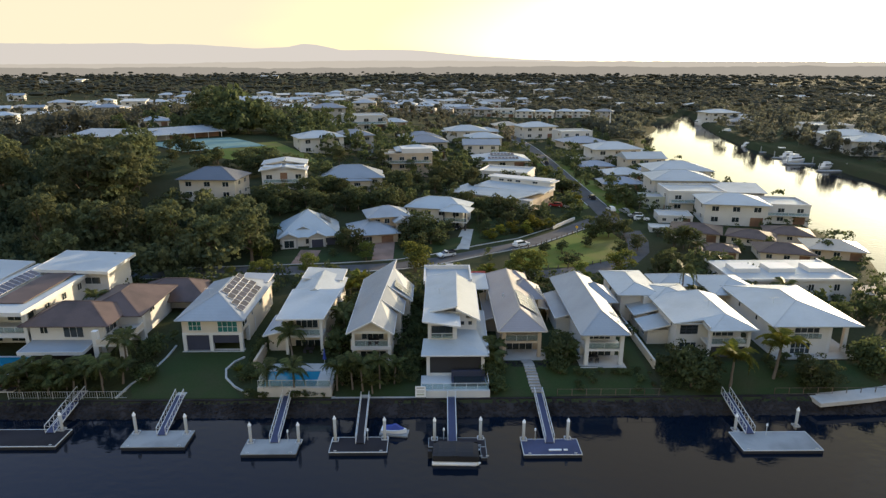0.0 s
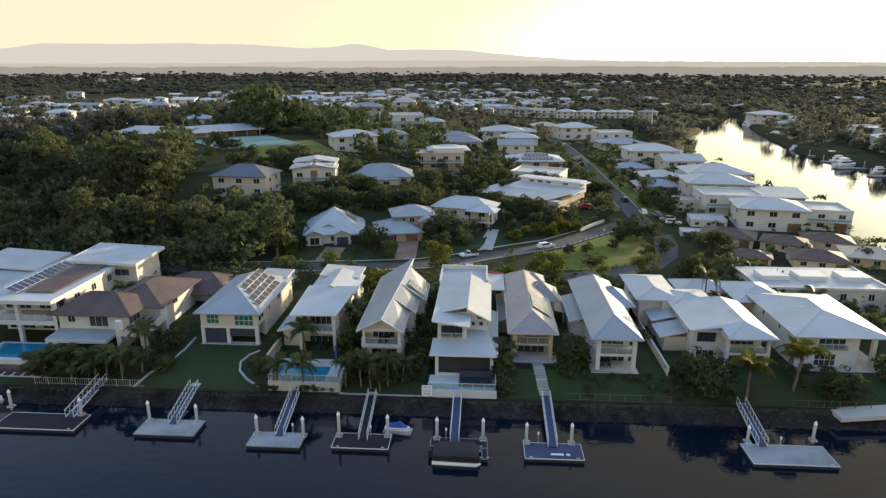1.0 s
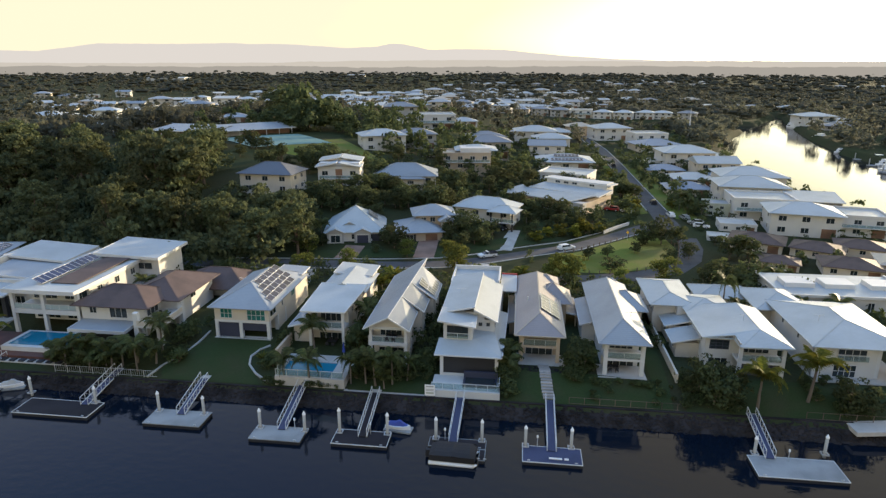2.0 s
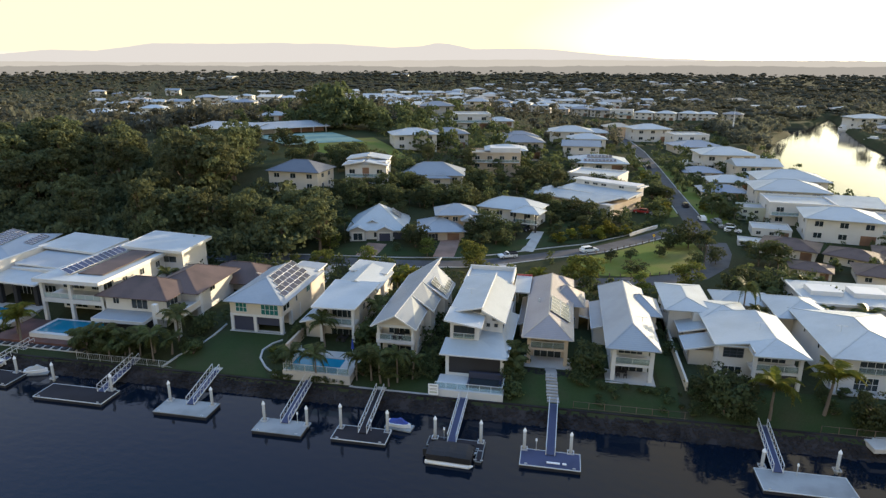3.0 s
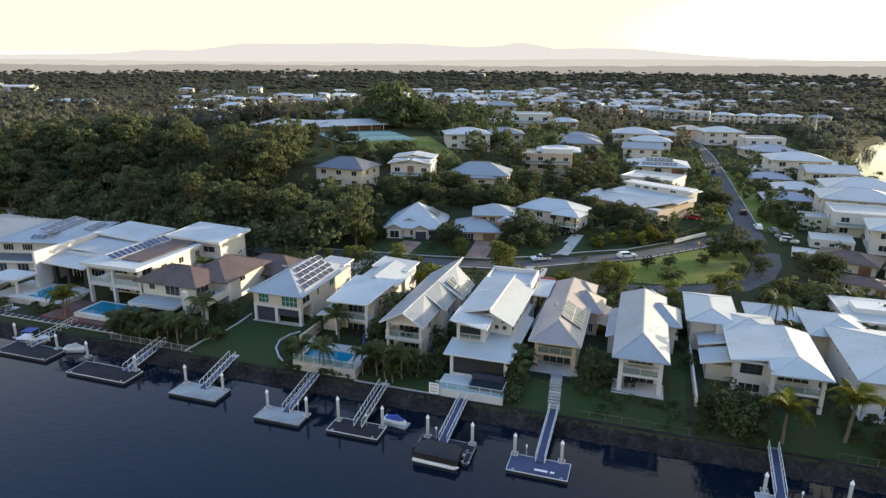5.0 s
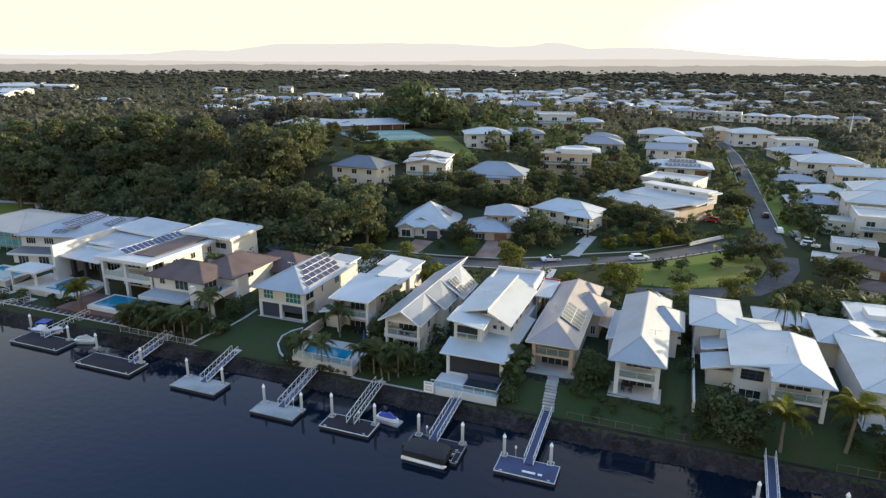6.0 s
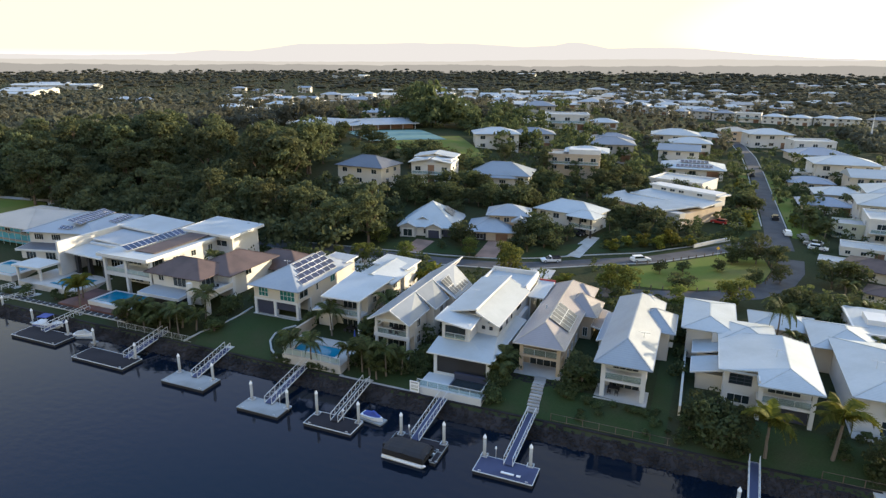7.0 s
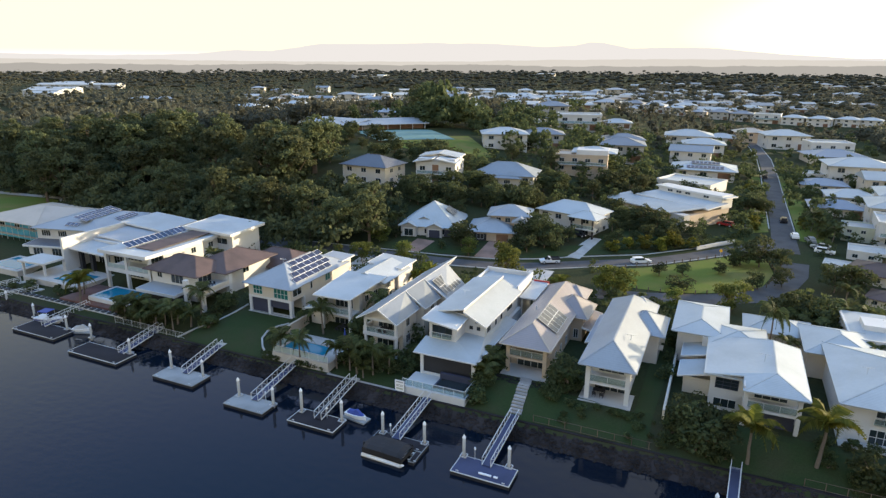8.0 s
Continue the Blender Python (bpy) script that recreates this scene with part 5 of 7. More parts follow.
part("canopy", Geo().slab([(-1.8, -0.95, 2.2), (0.4, -0.95, 2.25), (0.4, 0.95, 2.25), (-1.8, 0.95, 2.2)], 0.08), BLUE_COVER, b)
for x in (-1.7, 0.3):
    for y in (-0.85, 0.85):
        part("canopy_pole", Geo().tube((x, y, 0.8), (x, y, 2.15), 0.03, n=6), ALLOY, b)
part("outboard", Geo().box(-3.3, -2.8, -0.22, 0.22, 0.2, 1.3), W_DARK, b)
part("stripe", Geo().box(-2.8, 0.4, -1.12, -1.06, 0.5, 0.65), BLUE_COVER, b)
for x, w in ((14.3, 1.0), (15.3, 0.6), (16.2, 0.5)):
    single("paddle_board", Geo().box(x, x + w, 68.9, 69.15, 0.53, 0.66), HULL, "white boat fender lying on a pontoon", "fender", (x, 69, 0.53), group="fenders")

# sign on two posts beside a terrace
s = thing("sale_sign", "white property sign board on two posts at the bank", "sign", (-2.2, 80.2, 1.5))
part("board", Geo().box(-2.95, -1.45, 80.1, 80.16, 1.9, 3.6), CAP, s)
for z, h, m in ((3.25, 0.2, W_GREY), (2.85, 0.1, W_GREY), (2.65, 0.1, W_GREY), (2.2, 0.25, W_SAGE)):
    part("bar", Geo().box(-2.75, -1.65, 80.08, 80.1, z, z + h), m, s)
for x in (-2.9, -1.56):
    part("post", Geo().box(x, x + 0.1, 80.17, 80.27, 1.3, 3.7), W_DARK, s)


# ---- roads, kerbs, lawns ----
MAIN = [(-150, 128), (-110, 128), (-70, 131), (-44, 133.5), (-22, 135.5), (-8, 138), (1, 142), (11.5, 148.5), (23.5, 155.5), (32, 164), (41, 173.5), (52.6, 184)]
SIDE = [(52.6, 176), (52.8, 200), (53, 250), (53.4, 300), (53, 350), (50, 400), (44, 450)]
LANE = [(54, 168), (53, 158), (50, 148), (44, 139), (36, 134.5), (26, 131), (14, 128), (4, 124)]
ribbon("road", MAIN, 6.6, ASPHALT, "worn grey asphalt street curving past a park", 0.05)
ribbon("road", SIDE, 6.0, ASPHALT, "straight grey asphalt side street", 0.055)
ribbon("road", LANE, 5.5, ASPHALT, "narrow pale asphalt lane beside a park", 0.06)


def offset(line, d):
    out = []
    for k, (x, y) in enumerate(line):
        a, b = line[max(k - 1, 0)], line[min(k + 1, len(line) - 1)]
        dx, dy = b[0] - a[0], b[1] - a[1]
        l = math.hypot(dx, dy)
        out.append((x - dy / l * d, y + dx / l * d))
    return out


for line, d in ((MAIN[:-1], 3.45), (MAIN[:-1], -3.45), (SIDE[1:], 3.15), (SIDE[1:], -3.15)):
    ribbon("kerb", offset(line, d), 0.3, KERB, "pale concrete kerb along a street", 0.16, 0.12, "kerb")
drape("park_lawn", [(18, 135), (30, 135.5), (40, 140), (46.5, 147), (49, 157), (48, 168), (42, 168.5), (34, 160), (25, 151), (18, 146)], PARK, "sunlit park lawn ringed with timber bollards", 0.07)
# the first verge takes the darkened grass so that it reads as shadowed
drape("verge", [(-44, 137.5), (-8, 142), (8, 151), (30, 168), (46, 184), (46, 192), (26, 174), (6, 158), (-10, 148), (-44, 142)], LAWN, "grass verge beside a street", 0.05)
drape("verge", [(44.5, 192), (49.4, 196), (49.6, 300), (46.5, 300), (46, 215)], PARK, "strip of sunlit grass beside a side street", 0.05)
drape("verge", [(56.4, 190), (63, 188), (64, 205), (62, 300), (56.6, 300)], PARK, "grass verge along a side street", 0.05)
drape("front_lawn", [(10, 160), (20, 168), (24, 174), (14, 176), (9, 168)], LAWN, "small green front lawn", 0.06)
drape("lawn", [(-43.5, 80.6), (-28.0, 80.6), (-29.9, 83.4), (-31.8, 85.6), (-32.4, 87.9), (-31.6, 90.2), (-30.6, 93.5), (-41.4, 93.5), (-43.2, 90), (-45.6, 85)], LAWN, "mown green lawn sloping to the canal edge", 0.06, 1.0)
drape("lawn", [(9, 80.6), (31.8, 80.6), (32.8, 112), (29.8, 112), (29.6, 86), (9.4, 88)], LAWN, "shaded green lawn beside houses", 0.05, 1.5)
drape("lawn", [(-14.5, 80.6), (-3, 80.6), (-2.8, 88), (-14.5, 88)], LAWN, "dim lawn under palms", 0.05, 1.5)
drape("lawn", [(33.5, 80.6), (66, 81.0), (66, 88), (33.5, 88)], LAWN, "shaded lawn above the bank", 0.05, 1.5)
drape("oval", [(-190, 120), (-154, 118), (-148, 128), (-160, 140), (-190, 142)], PARK, "mown oval beside a road", 0.05)
ribbon("path", [(-200, 140), (-160, 143), (-144, 134), (-138, 126)], 5.0, PAVE, "pale path round an oval", 0.06, category="path")
drape("far_field", [(-352, 440), (-300, 424), (-205, 420), (-214, 446), (-262, 478), (-345, 500)], PARK, "dry mown field between far houses", 0.15, 25)
drape("field", [(-86, 236), (-66, 262), (-42, 230), (-58, 214), (-80, 222)], PARK, "sunlit grass slope below a court", 0.1)
drape("court", [(-112, 244.5), (-86, 266), (-66, 248), (-90, 227)], COURT, "blue-green hard court beside a shed", 0.25)
for a, b, c, m, l in (((-31, 138), (-30.4, 147), 5.0, BRICKPAVE, "brown paved driveway to a house"), ((-12.5, 141), (-12.8, 153), 5.0, BRICKPAVE, "red-brown paved driveway to a garage"), ((6.5, 149), (8.5, 165), 3.6, KERB, "pale concrete driveway to a house"), ((-37, 130), (-35, 114), 4.5, PAVE, "pale paved driveway to a house"), ((1.5, 138.5), (2, 116), 7.0, PAVE, "pale driveway between houses")):
    ribbon("driveway", [a, b], c, m, l, 0.08, category="driveway")
ribbon("garden_edge", [(-45.8, 80.7), (-45.2, 84), (-43.4, 88), (-42.8, 91), (-42.6, 95)], 0.3, KERB, "curved pale concrete lawn edging", 0.2, 0.1, "edging")
ribbon("garden_edge", [(-27.0, 81.4), (-29.7, 83.4), (-31.6, 85.6), (-32.3, 87.9), (-31.6, 90.0), (-30.4, 91.4)], 0.3, KERB, "curved pale concrete lawn edging", 0.2, 0.1, "edging")
ribbon("retaining_edge", [(-130, 80.15), (-60, 80.15), (0, 80.15), (66, 80.6)], 0.35, ROCK, "dark stone capping along the canal bank", 0.12, 0.3, "capping")
ribbon("paver_strip", [(-15, 80.7), (-1.4, 80.7)], 0.6, STEP, "strip of pale pavers along the bank", 0.06, 0.1, "paving")
ribbon("boat_ramp", [(54, 80), (62, 81), (76, 83.5)], 4.0, PAVE, "pale concrete ramp at the water's edge", 0.2, 0.3, "ramp")

# stepping stones from terrace to gangway
path = thing("stone_path", "path of broad pale stepping stones to a gangway", "path", (14.4, 85, 1.6))
for k in range(13):
    y = 81.6 + k * 0.58
    x = 14.7 - 0.05 * k + random.uniform(-0.08, 0.08)
    z = lift(x, y) + 0.05
    g = Geo().slab([(x - 0.85, y - 0.22, z + 0.1), (x + 0.85, y - 0.24, z + 0.1), (x + 0.8, y + 0.24, z + 0.12), (x - 0.82, y + 0.22, z + 0.12)], 0.25)
    part("stone", g, STEP, path)


def rocks(name, xs, ys, n, size, label):
    """Loose angular stones on the bank, one mesh."""
    V, Fc = [], []
    for _ in range(n):
        x, y = random.uniform(*xs), random.uniform(*ys)
        s = random.uniform(*size)
        z = lift(x, y) if y > 81 else np.interp(y, [76.6, 78.6, 80.35], [-0.75, 0.35, 1.6]) - 0.05
        i = len(V)
        a = random.uniform(0, 3.14)
        for zz, k in ((-0.3, 1.0), (0.35, 0.7)):
            for q in range(5):
                b = a + q * 1.2566 + random.uniform(-0.25, 0.25)
                r = s * k * random.uniform(0.7, 1.1)
                V.append((x + r * math.cos(b), y + r * math.sin(b), z + zz * s + random.uniform(-0.1, 0.1) * s))
        for q in range(5):
            j = (q + 1) % 5
            Fc.append((i + q, i + j, i + 5 + j, i + 5 + q))
        Fc.append(tuple(i + 5 + q for q in range(5)))
    me = bpy.data.meshes.new(name)
    me.from_pydata(V, [], Fc)
    me.materials.append(ROCK)
    return tagged(new(name, me), label, "rocks", kind="stuff")


g = Geo()
for k in range(66):
    xa, xb = -130 + k * 3, -127 + k * 3
    g.face((xa, 76.6, -0.75), (xb, 76.6, -0.75), (xb, 78.6, 0.35), (xa, 78.6, 0.35)).face((xa, 78.6, 0.35), (xb, 78.6, 0.35), (xb, 80.35, 1.62), (xa, 80.35, 1.62))
single("bank", g, MUD, "dark muddy stone bank of the canal", "bank", kind="structure")
rocks("bank_rocks", (-130, 66), (77.7, 80.2), 4200, (0.2, 0.5), "dark wet rocks of the canal bank")
rocks("garden_rocks", (9.6, 20), (86.6, 88.3), 160, (0.15, 0.3), "brown stones bedded below a terrace")


# ---- trees ----
def leaves(n, blobs, size, seed, squash=0.8, calm=0.0):
    """Small leaf sprays on the outside of many uneven blobs: (x, y, z, radius)."""
    rng = np.random.default_rng(seed)
    b = np.array(blobs)
    w = b[:, 3] ** 2
    pick = rng.choice(len(b), n, p=w / w.sum())
    d = rng.normal(size=(n, 3))
    d[:, 2] = np.where(d[:, 2] < -0.2, -d[:, 2] * 0.5, d[:, 2])
    d /= np.linalg.norm(d, axis=1)[:, None]
    r = b[pick, 3] * rng.uniform(0.62, 1.08, n)
    c = b[pick, :3] + d * r[:, None] * np.array([1, 1, squash])
    nrm = d * (1 - calm) + rng.normal(scale=0.55 * (1 - calm), size=(n, 3)) + np.array([0, 0, 1.2 * calm])
    nrm /= np.linalg.norm(nrm, axis=1)[:, None]
    u = np.cross(nrm, rng.normal(size=(n, 3)))
    u /= np.linalg.norm(u, axis=1)[:, None]
    v = np.cross(nrm, u)
    s = size * rng.uniform(0.55, 1.25, n)[:, None]
    k = s * rng.uniform(0.5, 0.9, n)[:, None]
    pts = np.stack([c - u * s, c - v * k, c + u * s * 1.1, c + v * k], 1).reshape(-1, 3)
    return pts, np.arange(4 * n).reshape(n, 4)


def leaf_mesh(name, pts, faces, material):
    me = bpy.data.meshes.new(name)
    me.vertices.add(len(pts))
    me.vertices.foreach_set("co", pts.astype(np.float32).ravel())
    me.loops.add(faces.size)
    me.loops.foreach_set("vertex_index", faces.astype(np.int32).ravel())
    me.polygons.add(len(faces))
    me.polygons.foreach_set("loop_start", np.arange(0, faces.size, faces.shape[1], dtype=np.int32))
    me.materials.append(material)
    me.update(calc_edges=True)
    me.validate()
    return me


def crown_blobs(rng, n, rx, z0, z1, rb):
    out = []
    for _ in range(n):
        a, q = rng.uniform(0, 6.283), rng.uniform(0, 1) ** 0.6
        z = rng.uniform(z0, z1)
        f = math.sqrt(max(0.15, 1 - ((z - (z0 * 0.55 + z1 * 0.45)) / (z1 - z0) * 1.5) ** 2))
        out.append((rx * q * f * math.cos(a), rx * q * f * math.sin(a), z, rb * rng.uniform(0.6, 1.25)))
    return out


def tree(name, label, rx, height, trunk_h, nblob, nleaf, size, material, seed, rb):
    """A tapered trunk with limbs, and a crown of leaf sprays in uneven clumps."""
    rng = np.random.default_rng(seed)
    t = thing(name, label, "tree", (0, 0, 0), local=True)
    g = Geo()
    r0 = 0.028 * height
    g.tube((0, 0, -1.5), (0.1, 0, trunk_h), r0, r0 * 0.7, 8, False)
    blobs = crown_blobs(rng, nblob, rx, trunk_h * 0.95, height - rb * 0.7, rb)
    for bx, by, bz, _ in blobs[:7]:
        m = (bx * 0.45, by * 0.45, trunk_h + (bz - trunk_h) * 0.55)
        g.tube((0.1, 0, trunk_h - 0.3), m, r0 * 0.5, r0 * 0.3, 4, False).tube(m, (bx, by, bz), r0 * 0.3, r0 * 0.1, 4, False)
    part("trunk", g, BARK, t)
    pts, fc = leaves(nleaf, blobs, size, seed)
    c = new("crown", leaf_mesh("crown", pts, fc, material))
    c.parent = t
    return t


def place(kinds, x, y, s, z=None, turn=None, squash=1.0):
    k = random.choice(kinds)
    z = lift(x, y) if z is None else z
    m = pose(x, y, z, 0, 0, random.uniform(0, 360) if turn is None else turn) @ Matrix.Diagonal((s, s, s * squash, 1))
    if k not in USED:
        USED.add(k)
        k.matrix_basis = m
        return k
    return copy_thing(k, m)


USED = set()
GUMS = [tree("gum_tree", "tall dense gum tree with olive-green crown", 4.4, 15.5, 3.4, 56, 2350, 0.4, LEAF_GUM, s, 1.5) for s in (1, 2, 3, 4)]
BROAD = [tree("street_tree", "round leafy street tree with green crown", 2.5, 5.4, 1.2, 30, 1080, 0.24, LEAF_GREEN, s, 1.0) for s in (11, 12, 13)]
ROUND = [tree("street_tree", "round dense street tree with bright green crown", 2.2, 4.9, 1.0, 40, 2000, 0.17, LEAF_LIME, s, 0.9) for s in (14, 15)]
SHRUBS = [tree("shrub", "low dense dark green garden shrub", 1.2, 1.8, 0.3, 14, 380, 0.175, LEAF_HEDGE, s, 0.6) for s in (21, 22, 23)]
GOLD = [tree("golden_shrub", "golden yellow-green garden shrub", 1.3, 2.6, 0.5, 14, 800, 0.2, LEAF_YELLOW, s, 0.7) for s in (31, 32)]


def frond_mesh(name, length, droop, material, seed):
    rng = np.random.default_rng(seed)
    n, V, Fc = 20, [], []
    line = []
    for k in range(n + 1):
        s = k / n
        line.append((length * s * (1 - 0.2 * s), 0, length * (0.95 * s - 1.55 * droop * s * s)))
    for k in range(1, n):
        x, y, z = line[k]
        s = k / n
        l = 0.72 * math.sin(math.pi * min(1, 0.18 + s * 0.85)) * length / 2.6
        for sg in (-1, 1):
            i = len(V)
            tip = (x + l * 0.55, sg * l, z - l * 0.45 + rng.uniform(-0.06, 0.06))
            V += [(x - 0.12, 0, z), (x + 0.13, 0, z + 0.01), tip]
            Fc.append((i, i + 1, i + 2))
    for k in range(n):
        a, b = line[k], line[k + 1]
        i = len(V)
        V += [(a[0], -0.035, a[2]), (a[0], 0.035, a[2]), (b[0], 0.03, b[2]), (b[0], -0.03, b[2])]
        Fc.append((i, i + 1, i + 2, i + 3))
    me = bpy.data.meshes.new(name)
    me.from_pydata(V, [], Fc)
    me.materials.append(material)
    return me


def palm(label, height, length, material, seed, count=15, droop=0.75):
    rng = np.random.default_rng(seed)
    t = thing("palm_tree", label, "palm tree", (0, 0, 0), local=True)
    g, p = Geo(), Vector((0, 0, -0.6))
    lean = Vector((rng.uniform(-0.06, 0.06), rng.uniform(-0.06, 0.06), 1))
    for k in range(5):
        q = p + lean * (height + 0.6) / 5 + Vector((rng.uniform(-0.05, 0.05), rng.uniform(-0.05, 0.05), 0))
        g.tube(p, q, 0.17 - 0.015 * k, 0.155 - 0.015 * k, 8, False)
        p = q
    part("trunk", g, PALM_BARK, t)
    part("crownshaft", Geo().tube(p - Vector((0, 0, 0.1)), p + Vector((0, 0, 0.55)), 0.14, 0.06, 8), LEAF_PALM, t)
    meshes = [frond_mesh("frond", length * f, droop * d, material, seed + k) for k, (f, d) in enumerate(((1, 1), (0.92, 1.25), (0.8, 0.6)))]
    for k in range(count):
        ob = new("frond", meshes[k % 3])
        ob.parent = t
        ob.matrix_basis = Matrix.Translation(p + Vector((0, 0, 0.4))) @ pose(0, 0, 0, 0, rng.uniform(-32, 22), k * 137.5 + rng.uniform(-14, 14))
    return t


PALMS = [palm("slender garden palm with a ringed trunk and arching green fronds", h, 3.3, LEAF_PALM, s, 13) for h, s in ((3.6, 51), (4.4, 52))]
GOLDPALM = [palm("garden palm with yellow-green fronds", 3.2, 3.0, LEAF_YELLOW, 61, 13)]
LOWPALM = [palm("clumping low palm with arching green fronds", 1.6, 2.4, LEAF_PALM, 71, 11, 0.6)]

BUSHES, BACK_TREES = [], []


def agave(x, y, r):
    """A rosette of stiff pointed leaves."""
    t = thing("agave", "pale striped agave rosette at a lawn edge", "plant", (x, y, lift(x, y) + 0.05), local=True)
    for k in range(22):
        a, up = k * 2.4, 0.25 + 0.9 * (k / 22)
        d, side = Vector((math.cos(a), math.sin(a), up)).normalized(), Vector((-math.sin(a), math.cos(a), 0))
        tip, mid, w = d * r, d * r * 0.45 + Vector((0, 0, 0.04)), 0.11 * r / 1.3
        g = Geo().face((0, 0, 0), mid - side * w, tip, mid - Vector((0, 0, 0.1))).face((0, 0, 0), mid - Vector((0, 0, 0.1)), tip, mid + side * w)
        part("leaf", g, LEAF_YELLOW, t)
    return t


agave(-30.2, 87.6, 1.5)

# palms and planting along the canal
for x, y, s in ((-24.4, 81.2, 1.0), (-20.3, 80.9, 1.05), (-12.2, 82.6, 1.0), (-10.6, 82.2, 1.1), (-8.2, 82.8, 0.95), (-14.4, 82.4, 0.95), (-6.2, 84, 0.8), (-22.6, 90.6, 1.1), (-15.4, 97, 1.15), (-47.4, 87.8, 1.2), (-48.2, 82.0, 1.0),
                (-51.4, 83.2, 0.9), (-54, 83, 0.8), (-57.5, 83.4, 0.9), (-60, 83.8, 0.8), (48.4, 109.4, 0.9), (61.5, 128, 1.0), (58.5, 127, 1.1), (65, 110, 1.1), (60, 110.5, 0.9), (-60.4, 106, 1.1), (-77, 110, 0.9)):
    place(PALMS, x, y, s)
for x, y, s in ((61, 196, 1.0), (60, 202, 1.1), (62.5, 207, 1.0), (64, 192, 0.9), (66, 210, 1.0), (75, 232, 1.0), (80, 252, 1.0), (98, 214, 1.0), (104, 236, 1.1), (97, 182, 1.0), (62, 150, 1.0), (59.5, 137, 1.1), (-33.5, 160, 1.0), (-42, 148, 1.1), (-40, 150, 1.0), (2, 176, 1.0), (12, 170, 0.8)):
    place(PALMS, x, y, s)
# the fourth and fifth are yellow-leaved to imitate low sun on their fronds
for x, y, s in ((-78.2, 87.4, 1.1), (-74.5, 83.9, 1.25), (-77.2, 86, 0.9), (43.2, 82.2, 1.3), (50.4, 84.0, 1.45), (-16.4, 113.5, 0.9), (-14.6, 117, 1.0), (10.6, 120.5, 1.0)):
    place(GOLDPALM, x, y, s)
for x, y, s in ((-15.6, 92.6, 1.2), (-15.2, 95, 1.0), (-46.5, 84.5, 1.1), (-60.5, 82.4, 1.2), (-58.2, 84.2, 1.1), (-49.6, 84.4, 1.2), (-54.6, 84.6, 1.1), (-63, 83.6, 1.0), (-52.5, 82.2, 1.1), (-56, 81.8, 1.0), (-9.2, 81.6, 0.8), (8.7, 88.4, 1.1), (8.6, 86, 1.0), (20.2, 88, 1.0), (-42.6, 118, 1.2), (-63, 104, 1.1), (7.4, 118.5, 1.0), (53, 122, 1.2), (50.8, 125, 1.1)):
    place(LOWPALM, x, y, s)
for x0, x1, y0, y1, n, s0, s1 in ((-66, -46.5, 81.6, 87.0, 30, 0.6, 1.2), (-46, -43, 84, 97, 16, 0.7, 1.3), (-29.0, -27.6, 84.5, 97, 20, 0.6, 1.0), (-27, -15, 80.8, 81.5, 12, 0.4, 0.7), (-15, -3, 83.5, 88, 30, 0.7, 1.3), (-6, -2.2, 86, 104, 30, 0.8, 1.5), (8.0, 9.4, 81, 90, 18, 0.7, 1.3),
                                  (17.4, 21.6, 85, 91, 18, 0.6, 1.1), (18, 33, 81.6, 85.6, 20, 0.3, 0.7), (33.6, 41.6, 81, 88, 18, 0.5, 1.0), (49.5, 58, 81, 89, 18, 0.5, 1.0), (-100, -80, 84, 88, 14, 0.5, 0.9), (-16.5, -13.2, 91, 112, 30, 0.7, 1.5), (31.4, 32.8, 96, 118, 14, 0.7, 1.1),
                                  (-62, -40, 117.5, 124, 40, 0.8, 1.6), (-40, 12, 117, 128, 70, 0.6, 1.4), (12, 40, 117, 126, 46, 0.6, 1.3), (52, 66, 119, 134, 40, 0.9, 1.8), (67, 84, 100, 112, 40, 0.8, 1.8), (-4.8, -2.6, 104, 116, 14, 0.8, 1.2), (64, 70, 83.5, 90, 24, 0.8, 1.6)):
    for _ in range(n):
        x, y, s = random.uniform(x0, x1), random.uniform(y0, y1), random.uniform(s0, s1)
        if y > 90.5 or x > 58:
            BUSHES.append((x, y, s * 0.33))
        else:
            place(SHRUBS, x, y, s)
for x, y, s in ((37.4, 82.4, 1.15), (36, 85, 1.0), (39.4, 83.6, 0.85), (55.5, 83, 0.9), (19.6, 88.4, 0.8), (58, 82.2, 0.8)):
    place(BROAD, x, y, s)
for x, y, s in ((-41.0, 141.8, 1.15), (-27.4, 129.4, 1.1), (-37.0, 126.7, 0.9), (-43.5, 127.0, 0.6), (-16.3, 141.0, 0.85), (-4.4, 132.9, 1.27), (19.9, 127.6, 1.25), (17.2, 130.6, 0.8), (31.0, 126.0, 0.8), (40.7, 130.4, 1.05)):
    place(ROUND, x, y, s)
